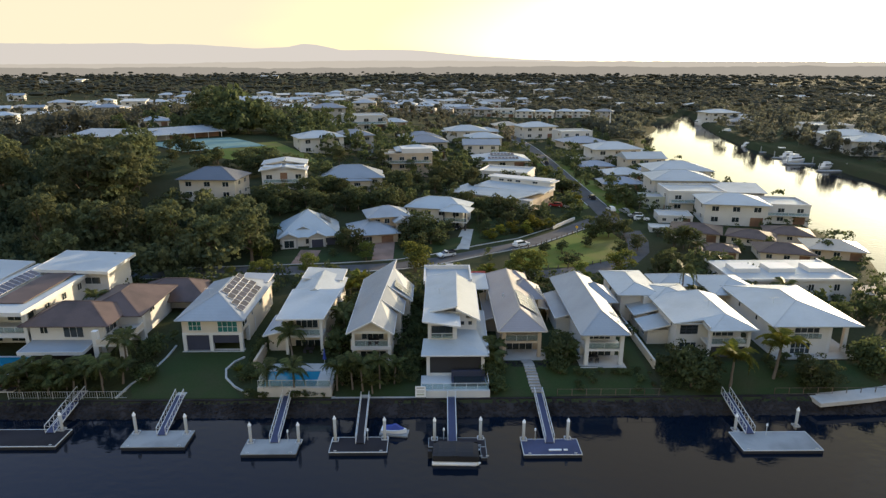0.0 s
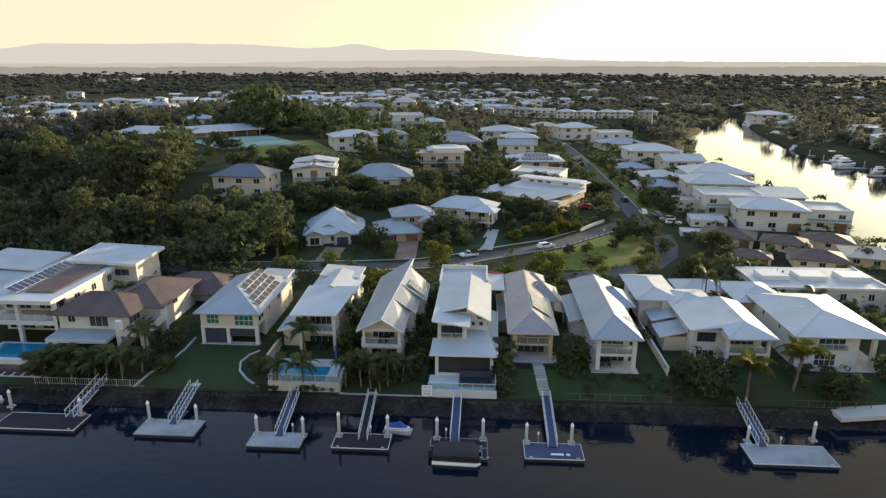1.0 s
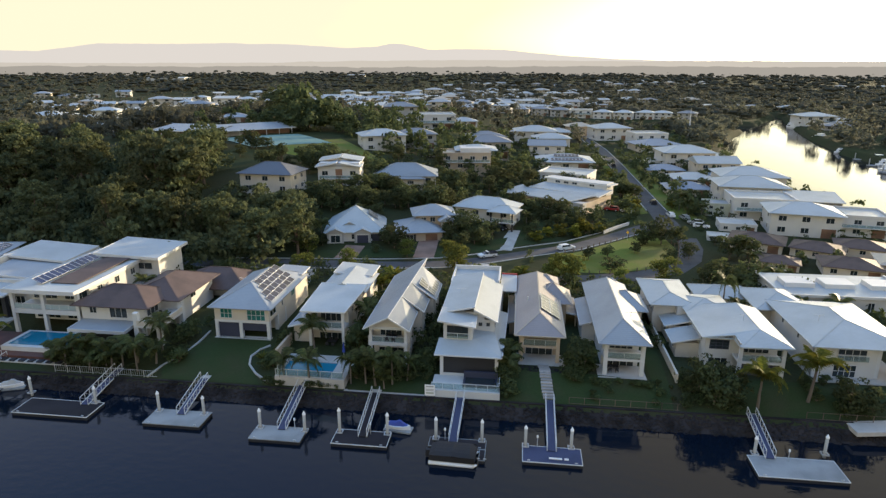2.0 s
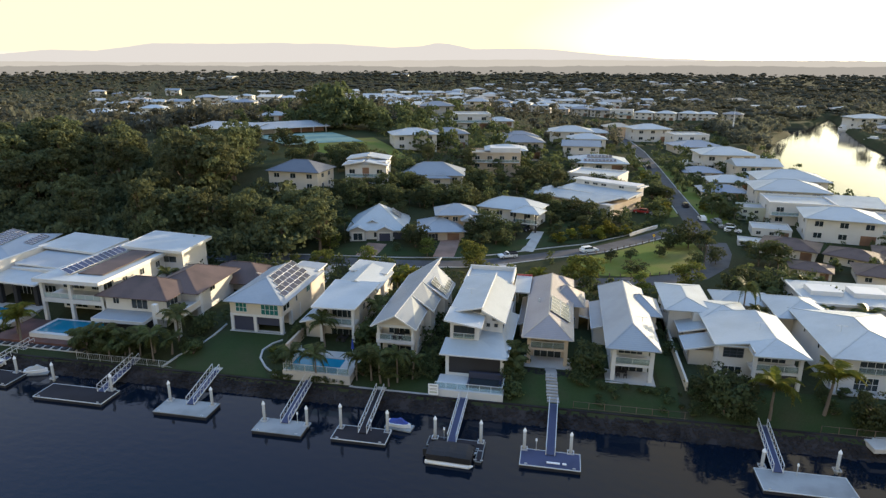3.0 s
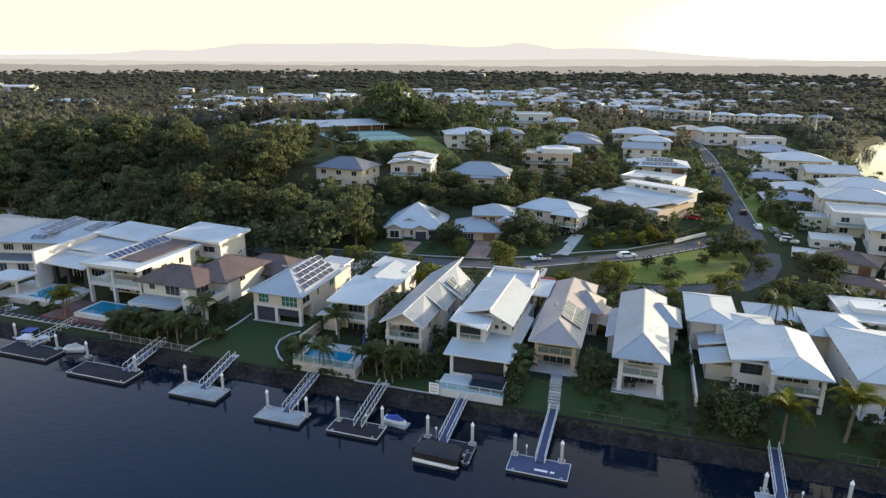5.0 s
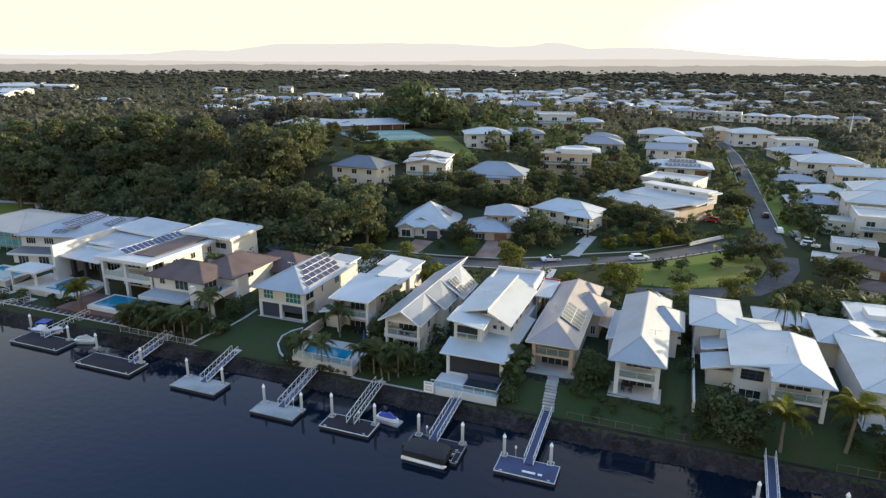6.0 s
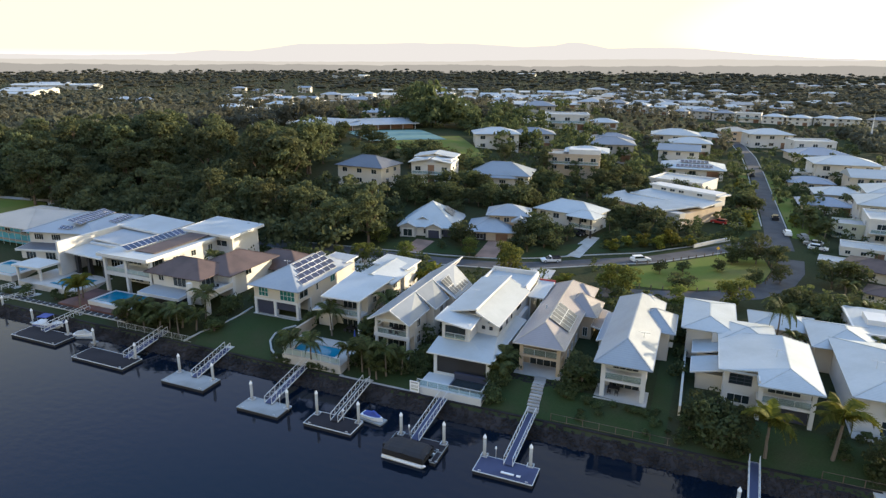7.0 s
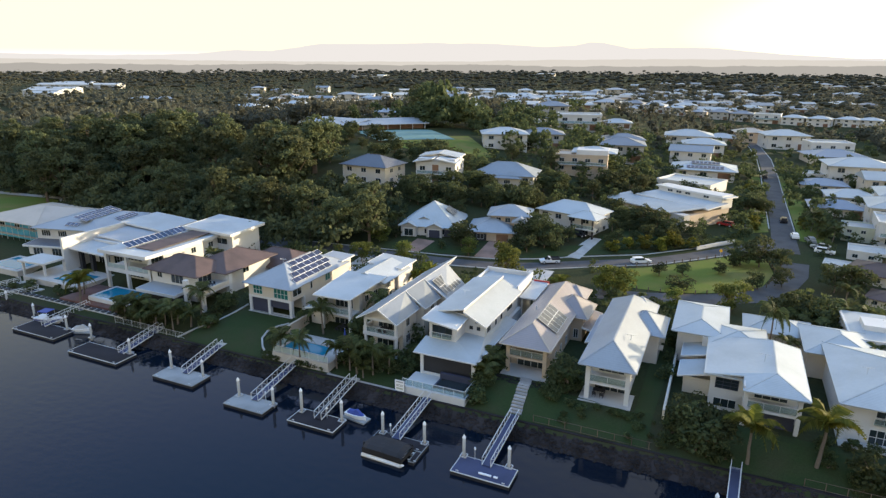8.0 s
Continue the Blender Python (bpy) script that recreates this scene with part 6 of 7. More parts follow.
for x, y, s in ((-20.6, 146.6, 1.2), (13.5, 184.5, 0.9), (17.5, 182, 1.0), (22, 180, 1.0), (27, 179.5, 0.9), (31, 181.5, 0.75), (9.5, 187.5, 0.95), (24.5, 176.5, 0.8), (-22.4, 149.4, 0.9), (-6.6, 153.6, 1.1), (-3.6, 156.6, 1.2), (-1.2, 152.4, 0.85), (0.8, 155.8, 1.0), (3.0, 159.5, 0.8), (-8.4, 148.6, 0.7), (-38.6, 146.2, 0.75), (-24.4, 143.2, 0.55), (-4.2, 148.2, 0.75), (-50.5, 150, 1.0), (-53, 146, 1.1), (-66, 163.5, 1.0), (-61, 162, 0.9), (-57, 163.5, 1.05), (-52, 168, 1.1), (-47.5, 174.5, 1.0), (-41, 175.5, 1.1), (-36.5, 178, 1.2), (-33, 183.5, 1.1), (-28, 184.5, 1.0), (-21, 185, 1.1), (-16, 186.5, 1.2), (-4.4, 157.5, 0.85), (-1.0, 158.6, 0.8), (-7, 159, 0.8), (12, 163, 0.55), (14.2, 165.5, 0.6), (17.5, 168.5, 0.65), (20.5, 170.5, 0.7), (23.5, 172, 0.75), (26.5, 173, 0.6), (15.5, 175.5, 0.8), (18.5, 178, 0.9), (13, 172, 0.6), (38, 152, 0.55), (41, 158, 0.6), (26.4, 145, 0.5), (31, 147, 0.5),
                (51, 128, 1.0), (56, 126, 1.2), (60, 124, 1.1), (48, 127.5, 0.9), (42.2, 160.2, 1.15), (50.6, 161.8, 1.2), (46.2, 160.8, 1.35), (50, 148.6, 0.7), (44.5, 145.5, 0.75), (52.1, 137.1, 0.90), (59.6, 149.6, 1.20), (64.1, 151.4, 0.90), (54.5, 134.9, 0.70), (59.8, 162.0, 0.50)):
    place(BROAD, x, y, s)
place(BROAD, 30.8, 138, 1.0, squash=0.6)
place(PALMS, 46.0, 109.6, 1.15, squash=1.5)
for x, y, s in ((-13.4, 119.5, 1.1), (-11.6, 121.5, 1.0), (-18.2, 121, 1.0), (-15.5, 120.2, 1.2), (10, 119, 0.9), (45, 198, 1.2), (46, 205, 1.2), (58.6, 205, 1.2), (46, 262, 1.3), (45, 250, 1.4)):
    place(GOLD, x, y, s)

for x, y, s in ((24.8, 163, 1.3), (27.7, 167, 1.5), (17.5, 161.4, 1.1), (14.1, 157.4, 1.0), (31.0, 168.5, 1.0), (20.6, 163.6, 1.2), (25.4, 167.4, 1.0), (44.4, 196, 1.5)):
    place(GOLD, x, y, s)
for k in range(26):
    u = k / 25
    BUSHES.append((33.4 + 9.0 * u + random.uniform(-0.3, 0.3), 170.5 + 16.5 * u, 0.24))
for k in range(30):
    u = k / 29
    BUSHES.append((12 + 20 * u + random.uniform(-0.8, 0.8), 157.5 + 11.5 * u + random.uniform(-0.6, 0.6), random.uniform(0.16, 0.3)))
ribbon("garden_wall", [(32.6, 168.2), (36.8, 174.0), (41.0, 179.4)], 0.25, TRIM, "low white rendered wall before a hedge", 0.9, 0.7, "wall")
sg = thing("road_sign", "yellow diamond warning sign on a thin post", "road sign", (38.0, 163.0, lift(38.0, 163.0)), -25, local=True)
part("post", Geo().tube((0, 0, -0.3), (0, 0, 2.5), 0.035), ALLOY, sg)
part("plate", Geo().slab([(0, -0.03, 1.75), (0.42, -0.03, 2.17), (0, -0.03, 2.59), (-0.42, -0.03, 2.17)], 0.0).box(-0.2, 0.2, -0.045, -0.032, 2.05, 2.29), R_YELLOW, sg, "yellow diamond plate")

# the wood on the rise, and trees among the houses behind
random.seed(7)
for k in range(128):
    for _ in range(40):
        x, y = random.uniform(-215, -38), random.uniform(124, 232)
        edge = -36 - 0.32 * max(0, 150 - y) - 0.10 * (y - 124) - 10 * step01(160, 185, y)
        inside = x < edge and y > 124 + 0.02 * (x + 120) + (14 if x < -140 else 0) and not (x > -82 and y > 158 + (-x - 38) * 0.15 and y > 160)
        if inside and y < 190 + 0.22 * max(0, -x - 110):
            break
    else:
        continue
    s = random.uniform(0.75, 1.2) * (0.85 if y < 135 else 1.1 - 0.35 * float(step01(165, 195, y)))
    if -78 < x < -34 and y > 136:
        # the wood thins out and drops below the houses on the rise
        s = min(s, (47 - 0.21 * y - lift(x, y)) / 16.5)
    if s > 0.3:
        place(GUMS, x, y, s)
UNDER = []
for _ in range(620):
    x, y = random.uniform(-205, -42), random.uniform(123, 200)
    if x < -38 - 0.32 * max(0, 150 - y) - 0.10 * (y - 124) - 10 * step01(160, 185, y) and not (x > -84 and y > 160) and y > (140 if x < -140 else 123):
        UNDER.append((x, y, random.uniform(0.5, 1.15)))
for x0, x1, y0, y1, n, s0, s1, kinds in ((-50, -28, 163, 174, 16, 0.8, 1.3, BROAD), (-26, -10, 172, 182, 10, 0.8, 1.3, BROAD), (10, 16, 178, 186, 6, 0.7, 1.1, BROAD), (-75, -10, 196, 214, 34, 0.8, 1.4, BROAD), (-15, 12, 200, 222, 16, 0.4, 0.7, BROAD), (-36, -8, 176, 187, 16, 0.6, 1.0, BROAD), (-140, -84, 205, 232, 40, 0.7, 1.2, BROAD), (-8, 40, 212, 228, 20, 0.7, 1.2, BROAD), (57, 66, 192, 300, 30, 0.6, 1.1, BROAD), (44, 49, 215, 300, 24, 0.6, 1.0, BROAD), (60, 112, 130, 330, 46, 0.5, 1.0, BROAD),
                                         (-120, -50, 276, 300, 34, 0.5, 0.9, GUMS), (-60, 20, 245, 330, 60, 0.8, 1.5, BROAD), (-40, 12, 225, 250, 16, 0.4, 0.6, GUMS), (-95, -70, 268, 292, 8, 0.9, 1.3, GUMS), (10, 110, 300, 470, 60, 0.6, 1.2, BROAD), (-200, -40, 290, 470, 120, 0.8, 1.6, BROAD), (0, 16, 196, 226, 10, 0.4, 0.6, GUMS),
                                         (150, 205, 430, 470, 14, 0.5, 0.8, GUMS)):
    for _ in range(n):
        x, y = random.uniform(x0, x1), random.uniform(y0, y1)
        if wet(x, y) < -3 and not (49 < x < 57):
            if y > 235 or x > 56:
                BACK_TREES.append((x, y, random.uniform(s0, s1) * (0.75 if kinds is BROAD else 1.5)))
            else:
                place(kinds, x, y, random.uniform(s0, s1))


for x, y, s in ((-69, 158, 0.52), (-65, 161, 0.5), (-60.5, 161.5, 0.48), (-56, 164, 0.5), (-52.5, 158, 0.7), (-49.5, 152, 0.78), (-53, 150, 0.85), (-106, 303, 1.15), (-98, 298, 1.0), (-114, 308, 1.05), (-90, 292, 0.75)):
    place(GUMS, x, y, s)


# ---- houses behind the waterfront ----
def plain_house(label, w, d, storeys, roof, roof_m, wall_m, pitch=0.32, garage=True, base=4.0, detail=2, balcony=False):
    """A house in its own metres: front towards -y, ground at 0."""
    r = thing("house", label, "house", (0, 0, 0), local=True)
    h = 2.8 * storeys + 0.1
    part("wall", Geo().box(-w / 2, w / 2, 0, d, -base, h), wall_m, r)
    o = 0.7
    if roof == "hip":
        roof_hip(r, -w / 2 - o, w / 2 + o, -o, d + o, h, min(w, d) / 2 * pitch, roof_m, caps=detail > 0)
    elif roof == "gable":
        a = "x" if w > d else "y"
        roof_hip(r, -w / 2 - o, w / 2 + o, -o, d + o, h, min(w, d) / 2 * pitch, roof_m, gable=True, along=a, caps=detail > 0)
        hh = h + min(w, d) / 2 * pitch * (1 - o / min(w, d))
        g = Geo()
        if a == "x":
            for x in (-w / 2 + 0.05, w / 2 - 0.05):
                g.slab([(x - 0.04, 0, h), (x + 0.04, 0, h), (x + 0.04, d / 2, hh), (x - 0.04, d / 2, hh)], 0.3).slab([(x - 0.04, d / 2, hh), (x + 0.04, d / 2, hh), (x + 0.04, d, h), (x - 0.04, d, h)], 0.3)
        part("gable_wall", g.box(-w / 2 + 1, w / 2 - 1, 1, d - 1, h - 0.1, h + 0.1), wall_m, r)
    elif roof == "skillion":
        part("wall", Geo().slab([(-w / 2, 0, h + 0.2), (w / 2, 0, h + 0.2), (w / 2, d, h + 1.4), (-w / 2, d, h + 1.4)], 1.2), wall_m, r)
        roof_slab(r, [(-w / 2 - o, -o, h + 0.35), (w / 2 + o, -o, h + 0.35), (w / 2 + o, d + o, h + 1.7), (-w / 2 - o, d + o, h + 1.7)], roof_m, 0.25)
    else:
        part("flat_roof", Geo().box(-w / 2 + 0.25, w / 2 - 0.25, 0.25, d - 0.25, h, h + 0.15), roof_m, r)
        part("parapet", Geo().box(-w / 2 - 0.1, w / 2 + 0.1, -0.1, 0.25, h, h + 0.7).box(-w / 2 - 0.1, w / 2 + 0.1, d - 0.25, d + 0.1, h, h + 0.7).box(-w / 2 - 0.1, -w / 2 + 0.25, 0.25, d - 0.25, h, h + 0.7).box(w / 2 - 0.25, w / 2 + 0.1, 0.25, d - 0.25, h, h + 0.7), wall_m, r)
    for s in range(storeys):
        z = 2.8 * s + 1.6
        n = max(2, int(w / 4)) if detail == 2 else 2 if detail == 0 else 3
        for k in range(n):
            x = -w / 2 + w * (k + 0.5) / n
            if s == 0 and garage and k == n - 1:
                part("garage_door", Geo().box(x - 1.5, x + 1.5, -0.06, 0.02, 0, 2.3), W_BROWN, r)
                continue
            if detail == 0:
                part("window", Geo().box(x - 1.1, x + 1.1, -0.05, 0.02, z - 0.7, z + 0.7), GLASS, r)
                continue
            window(r, "S", (x, 0, z), 1.8, 1.4, 2)
        if detail == 0:
            part("window", Geo().box(w / 2 - 0.02, w / 2 + 0.05, d * 0.4, d * 0.6, z - 0.6, z + 0.6), GLASS, r)
            continue
        for y in (d * 0.3, d * 0.7)[:detail]:
            window(r, "E", (w / 2, y, z), 1.5, 1.2)
            window(r, "W", (-w / 2, y, z), 1.5, 1.2)
    if balcony:
        part("balcony", Geo().box(-w / 2 + 0.4, w / 2 - 0.4, -0.9, 0.0, 2.7, 2.9), TRIM, r)
        balustrade(r, (-w / 2 + 0.5, -0.85), (w / 2 - 0.5, -0.85), 2.9, 0.95)
    return r


HOUSES = [(22, 198, 17), (-104, 264, 20), (-128, 256, 18)]


def stand(r, x, y, z, turn):
    r.matrix_basis = pose(x, y, z, 0, 0, turn)
    HOUSES.append((x - 6 * math.sin(radians(turn)), y + 6 * math.cos(radians(turn)), 10.5))
    return r


# houses across the street
k1 = stand(plain_house("low white house with pale hipped roof and navy garage doors", 14.0, 14.5, 1, "hip", R_WHITE, W_WHITE, 0.74, False), -31.2, 149.6, 4.2, 11)
for x, z, y0, hw in ((-4.8, 2.9, -1.6, 2.5), (2.0, 2.9, -1.6, 2.4), (-1.4, 3.9, 1.3, 2.6)):
    part("gable_roof", Geo().slab([(x - hw, y0, z), (x, y0, z + 1.15), (x, y0 + 5.1, z + 1.15), (x - hw, y0 + 5.1, z)], 0.14).slab([(x, y0, z + 1.15), (x + hw, y0, z), (x + hw, y0 + 5.1, z), (x, y0 + 5.1, z + 1.15)], 0.14), R_WHITE, k1)
    g = Geo().slab([(x - hw + 0.4, y0 + 0.5, z - 0.02), (x + hw - 0.4, y0 + 0.5, z - 0.02), (x + hw - 0.4, y0 + 0.7, z - 0.02), (x - hw + 0.4, y0 + 0.7, z - 0.02)], 0.3).face((x - hw + 0.4, y0 + 0.5, z - 0.02), (x + hw - 0.4, y0 + 0.5, z - 0.02), (x, y0 + 0.5, z + 0.85))
    part("gable_wall", g, W_GREY, k1)
    if z < 3:
        part("bay_wall", Geo().box(x - hw + 0.5, x + hw - 0.5, -1.0, 0.0, -1, 2.6), W_WHITE, k1)
        for sx in (-1, 1):
            part("pier", Geo().box(x + sx * 1.85 - 0.22, x + sx * 1.85 + 0.22, -1.12, -0.98, -1, 2.6), W_GREY, k1)
window(k1, "S", (-4.8, -1.0, 1.3), 2.4, 1.9, 2)
part("garage_door", Geo().box(0.6, 3.4, -1.08, -1.0, -0.4, 2.2), W_NAVY, k1, "closed navy garage door")
part("garage_door", Geo().box(4.3, 6.8, -0.08, -0.01, -0.4, 2.2), W_NAVY, k1, "closed navy garage door")
panels(k1, (5.6, 6.3, 4.45), (0, 1, 0), (-1, 0, 0.74), 4, 1, 1.0, 3.0, SOLAR_OLD)
k2 = stand(plain_house("tan house with stepped pale roofs, tall porch and red-brown garage door", 11.0, 12.0, 1, "hip", R_PALE, W_TAN, 0.46), -14.8, 152.2, 4.0, 14)
# no hole here: a charcoal plate on the wall imitates the bay's dark inside
part("garage_bay", Geo().box(-4.4, -1.2, -0.06, 0.02, -0.3, 2.3), W_DARK, k2, "dark plate painted as the shade inside an open garage bay")
part("upper_wall", Geo().box(-0.6, 8.8, 5.2, 13.0, 1.0, 6.0), W_TAN, k2)
roof_hip(k2, -1.6, 9.8, 4.2, 14.0, 6.1, 2.0, R_PALE, along="x", cap_mat=R_PALE)
part("porch_wall", Geo().box(5.6, 8.6, 3.2, 5.2, -1, 5.0), W_TAN, k2)
for x in (5.5, 8.3):
    part("porch_column", Geo().box(x, x + 0.5, 2.2, 2.8, -1, 5.0), W_GREY, k2)
roof_hip(k2, 4.9, 9.3, 1.6, 5.4, 5.1, 1.2, R_PALE, gable=True, along="y", cap_mat=R_PALE)
part("entry_door", Geo().box(6.3, 7.9, 3.12, 3.2, -0.3, 2.4), W_BROWN, k2)
part("side_wall", Geo().box(8.8, 11.0, 5.4, 10, -1, 2.6), W_TAN, k2)
roof_slab(k2, [(8.8, 4.6, 3.2), (12.2, 4.6, 2.7), (12.2, 10.6, 2.7), (8.8, 10.6, 3.2)], R_PALE, 0.2)
for x in (1.2, 3.6):
    window(k2, "S", (x, 5.2, 4.8), 1.4, 1.3)
k3 = stand(plain_house("white two-storey house with pale hipped roof and corner balcony", 16.0, 9.5, 2, "hip", R_WHITE, W_WHITE, 0.5, False), -0.2, 168.4, 4.2, -16)
part("balcony_floor", Geo().box(3.0, 9.6, -2.6, 0, 2.6, 2.9), TRIM, k3)
for x in (3.2, 6.2, 9.2):
    part("column", Geo().box(x - 0.2, x + 0.2, -2.5, -2.1, -2, 5.6), W_DARK, k3)
balustrade(k3, (3.0, -2.5), (9.6, -2.5), 2.9, 1.0)
roof_hip(k3, 2.2, 10.4, -3.2, 3.0, 5.7, 1.4, R_WHITE, along="x")
lh = thing("house", "broad low house with sweeping pale roof planes and clerestory", "house", (21.5, 197, 4.5), -30, local=True)
part("wall", Geo().box(-10, 12, -6, 14, -3, 3.6), W_TAN, lh)
part("upper_wall", Geo().box(-9, 12, 10, 15.4, 3.4, 7.2), W_WHITE, lh)
roof_slab(lh, [(-18, -5, 3.9), (8.5, -9.4, 4.6), (12.5, 1.5, 5.2), (-15, 4.5, 5.0)], R_WHITE, 0.3)
roof_slab(lh, [(-11, 1.8, 5.2), (13.5, 1.0, 4.9), (13.5, 11, 5.4), (-9.5, 11, 5.8)], R_WHITE, 0.3)
roof_slab(lh, [(-10, 9.8, 7.3), (13.2, 9.8, 6.9), (13.2, 16, 6.7), (-10, 16, 7.1)], R_WHITE, 0.3)
for x in (-5, -2, 1, 7):
    window(lh, "S", (x, 10, 6.3), 1.8, 0.8)
part("screen_wall", Geo().box(8.4, 12.6, -8.4, -5.8, -3, 4.2), W_GREY, lh)
for x in (-6, 0, 5):
    window(lh, "S", (x, -6, 1.6), 2.4, 1.8, 3)
m1 = stand(plain_house("cream two-storey house with charcoal hipped roof", 15.5, 11, 2, "hip", R_DARK, W_CREAM, 0.5, False), -62.3, 169.8, 12.0, -4)
m2 = stand(plain_house("white modern house with butterfly skillion roofs and brown entry", 12.5, 10, 2, "flat", R_WHITE, W_WHITE, 0.3, False, balcony=True), -44.2, 182.0, 11.9, 8)
for sx in (-1, 1):
    roof_slab(m2, sorted([(sx * 0.6, -1.2, 7.6), (sx * 6.9, -1.2, 6.5), (sx * 6.9, 5.2, 6.7), (sx * 0.6, 5.2, 7.8)], key=lambda p: math.atan2(p[1] - 2, p[0] - sx * 3.7)), R_WHITE, 0.25)
    roof_slab(m2, sorted([(sx * 0.2, 4.2, 8.6), (sx * 6.6, 4.2, 7.6), (sx * 6.6, 11, 7.8), (sx * 0.2, 11, 8.8)], key=lambda p: math.atan2(p[1] - 7.6, p[0] - sx * 3.4)), R_WHITE, 0.25)
part("upper_wall", Geo().box(-6, 6, 1, 9.6, 5.6, 7.3), W_WHITE, m2)
part("entry_panel", Geo().box(-1.0, 1.0, -0.14, -0.02, -1, 5.6), W_BROWN, m2)
m3 = stand(plain_house("grey house with broad slate-grey hipped roof", 19.0, 13, 2, "hip", R_GREY, W_GREY, 0.5), -25.8, 191.5, 8.6, 8)
part("bay_wall", Geo().box(-2.2, 5.6, -1.3, 0.0, -3, 5.0), W_CREAM, m3)
roof_hip(m3, -2.9, 6.3, -2.0, 5.0, 5.1, 1.5, R_GREY, along="y")
window(m3, "S", (1.7, -1.3, 3.9), 2.0, 1.1, 3)
m4 = stand(plain_house("tan flat-roofed house with deep balconies", 18.0, 12, 2, "flat", R_TAN, W_TAN, 0.3, False, base=6.0, balcony=True), -10.0, 230.0, 10.4, 8)
part("upper_wall", Geo().box(-2, 9, 3, 12, 5.6, 7.6), W_WHITE, m4)
roof_hip(m4, -4, 12, 4, 18, 6.6, 1.6, R_WHITE, along="x")

# the long shed beside the court
for lab, x, y, tn, l, d in (("long low brick shed with pale metal roof", -104.8, 259.4, 45, 35, 11), ("open-sided shed wing with pale metal roof", -130.0, 249.6, -8, 26, 12)):
    sh = thing("shed", lab, "shed", (x, y, 18), tn, local=True)
    part("wall", Geo().box(-l / 2, l / 2, 0, d, -4, 3.0), W_BROWN, sh)
    roof_slab(sh, [(-l / 2 - 1, -3.0, 3.1), (l / 2 + 2, -3.0, 3.1), (l / 2 + 2, d + 1, 4.6), (-l / 2 - 1, d + 1, 4.6)], R_PALE, 0.22)
    for k in range(7):
        px = -l / 2 + l * k / 6
        part("post", Geo().box(px - 0.1, px + 0.1, -2.7, -2.5, -3, 3.0), TRIM, sh)
    part("bay", Geo().box(-l * 0.3, -l * 0.1, -0.08, 0.02, -0.5, 2.6), W_GREY, sh, "pale bay in a dark brick wall")

LOOKS = [("hip", R_WHITE, W_WHITE, "white house with white hipped metal roof"), ("hip", R_PALE, W_CREAM, "cream house with pale grey hipped roof"), ("gable", R_WHITE, W_CREAM, "cream house with white gabled roof"),
         ("skillion", R_WHITE, W_WHITE, "white house with tilted white roof"), ("hip", R_SLATE, W_GREY, "grey house with slate-grey roof"), ("hip", R_BLUE, W_CREAM, "cream house with blue metal roof"),
         ("flat", R_WHITE, W_WHITE, "white flat-roofed modern house"), ("hip", R_TAN, W_TAN, "tan house with tan roof"), ("hip", R_RED, W_CREAM, "cream house with red-brown tile roof"), ("gable", R_GREY, W_WHITE, "white house with grey gabled roof"),
         ("flat", R_PALE, W_SAGE, "sage-grey flat-roofed modern house"), ("hip", R_BROWN, W_CREAM, "cream arched house with brown tile roof")]
KITS = {}


def suburb(look_id, storeys, x, y, turn, s=1.0, z=None, detail=1):
    """One of the suburb's house kinds, set on the land."""
    key = (look_id, storeys, detail)
    HOUSES.append((x - 6 * s * math.sin(radians(turn)), y + 6 * s * math.cos(radians(turn)), 9.0 * s))
    z = lift(x, y) if z is None else z
    roof, rm, wm, lab = LOOKS[look_id]
    m = pose(x, y, z, 0, 0, turn) @ Matrix.Diagonal((s, s, min(s, 1.15), 1))
    if key not in KITS:
        KITS[key] = plain_house(("two-storey " if storeys == 2 else "single-storey ") + lab, 15, 11.5, storeys, roof, rm, wm, 0.34, detail=detail, balcony=storeys == 2 and detail > 0 and look_id in (3, 6))
        KITS[key].matrix_basis = m
        return KITS[key]
    return copy_thing(KITS[key], m)


# along the side street and the river bank
for k, st, x, y, tn, s in ((9, 2, 22, 300, 0, 1.1), (0, 2, 26, 332, 5, 1.2), (0, 2, 18, 352, 5, 1.2), (5, 1, 14, 380, 8, 1.2), (0, 1, 32, 404, 0, 1.1), (7, 2, 48, 418, 10, 1.1), (0, 2, 66, 398, 15, 1.2), (6, 2, 84, 374, 12, 1.3), (5, 1, 84, 346, 12, 1.3)):
    suburb(k, st, x, y, tn, s)
for k, st, x, y, tn, s in ((0, 2, 84, 288, 5, 1.2), (3, 1, 98, 300, 8, 1.0), (6, 1, 70, 294, 2, 0.8), (5, 1, 70, 268, 5, 0.8), (2, 2, 90, 266, 4, 1.1), (5, 1, 94, 246, 4, 1.0), (0, 1, 76, 246, 3, 0.9), (5, 1, 69, 226, 0, 0.8), (0, 2, 90, 226, -2, 1.15), (0, 2, 84, 208, -4, 1.1), (10, 2, 71, 196, -4, 0.62), (6, 2, 82, 192, -4, 0.9),
                           (3, 2, 98, 196, -8, 0.9), (6, 1, 70, 177, -8, 0.8), (0, 2, 86, 174, -10, 0.95), (6, 2, 100, 176, -10, 0.8), (11, 1, 68, 158, -24, 0.8), (11, 1, 80, 153, -30, 0.9), (11, 1, 92, 156, -20, 0.9), (11, 1, 82, 139, -14, 0.95), (7, 1, 95, 141, -18, 0.8), (6, 1, 62, 166, -12, 0.5), (11, 1, 68, 143, -20, 0.7)):
    suburb(k, st, x, y, tn, s)
suburb(6, 1, 24.5, 226, -20, 1.5, 7.4)
sol = suburb(0, 1, 29, 270, 2, 1.35)
BASE[sol] = (0, 0, 0)
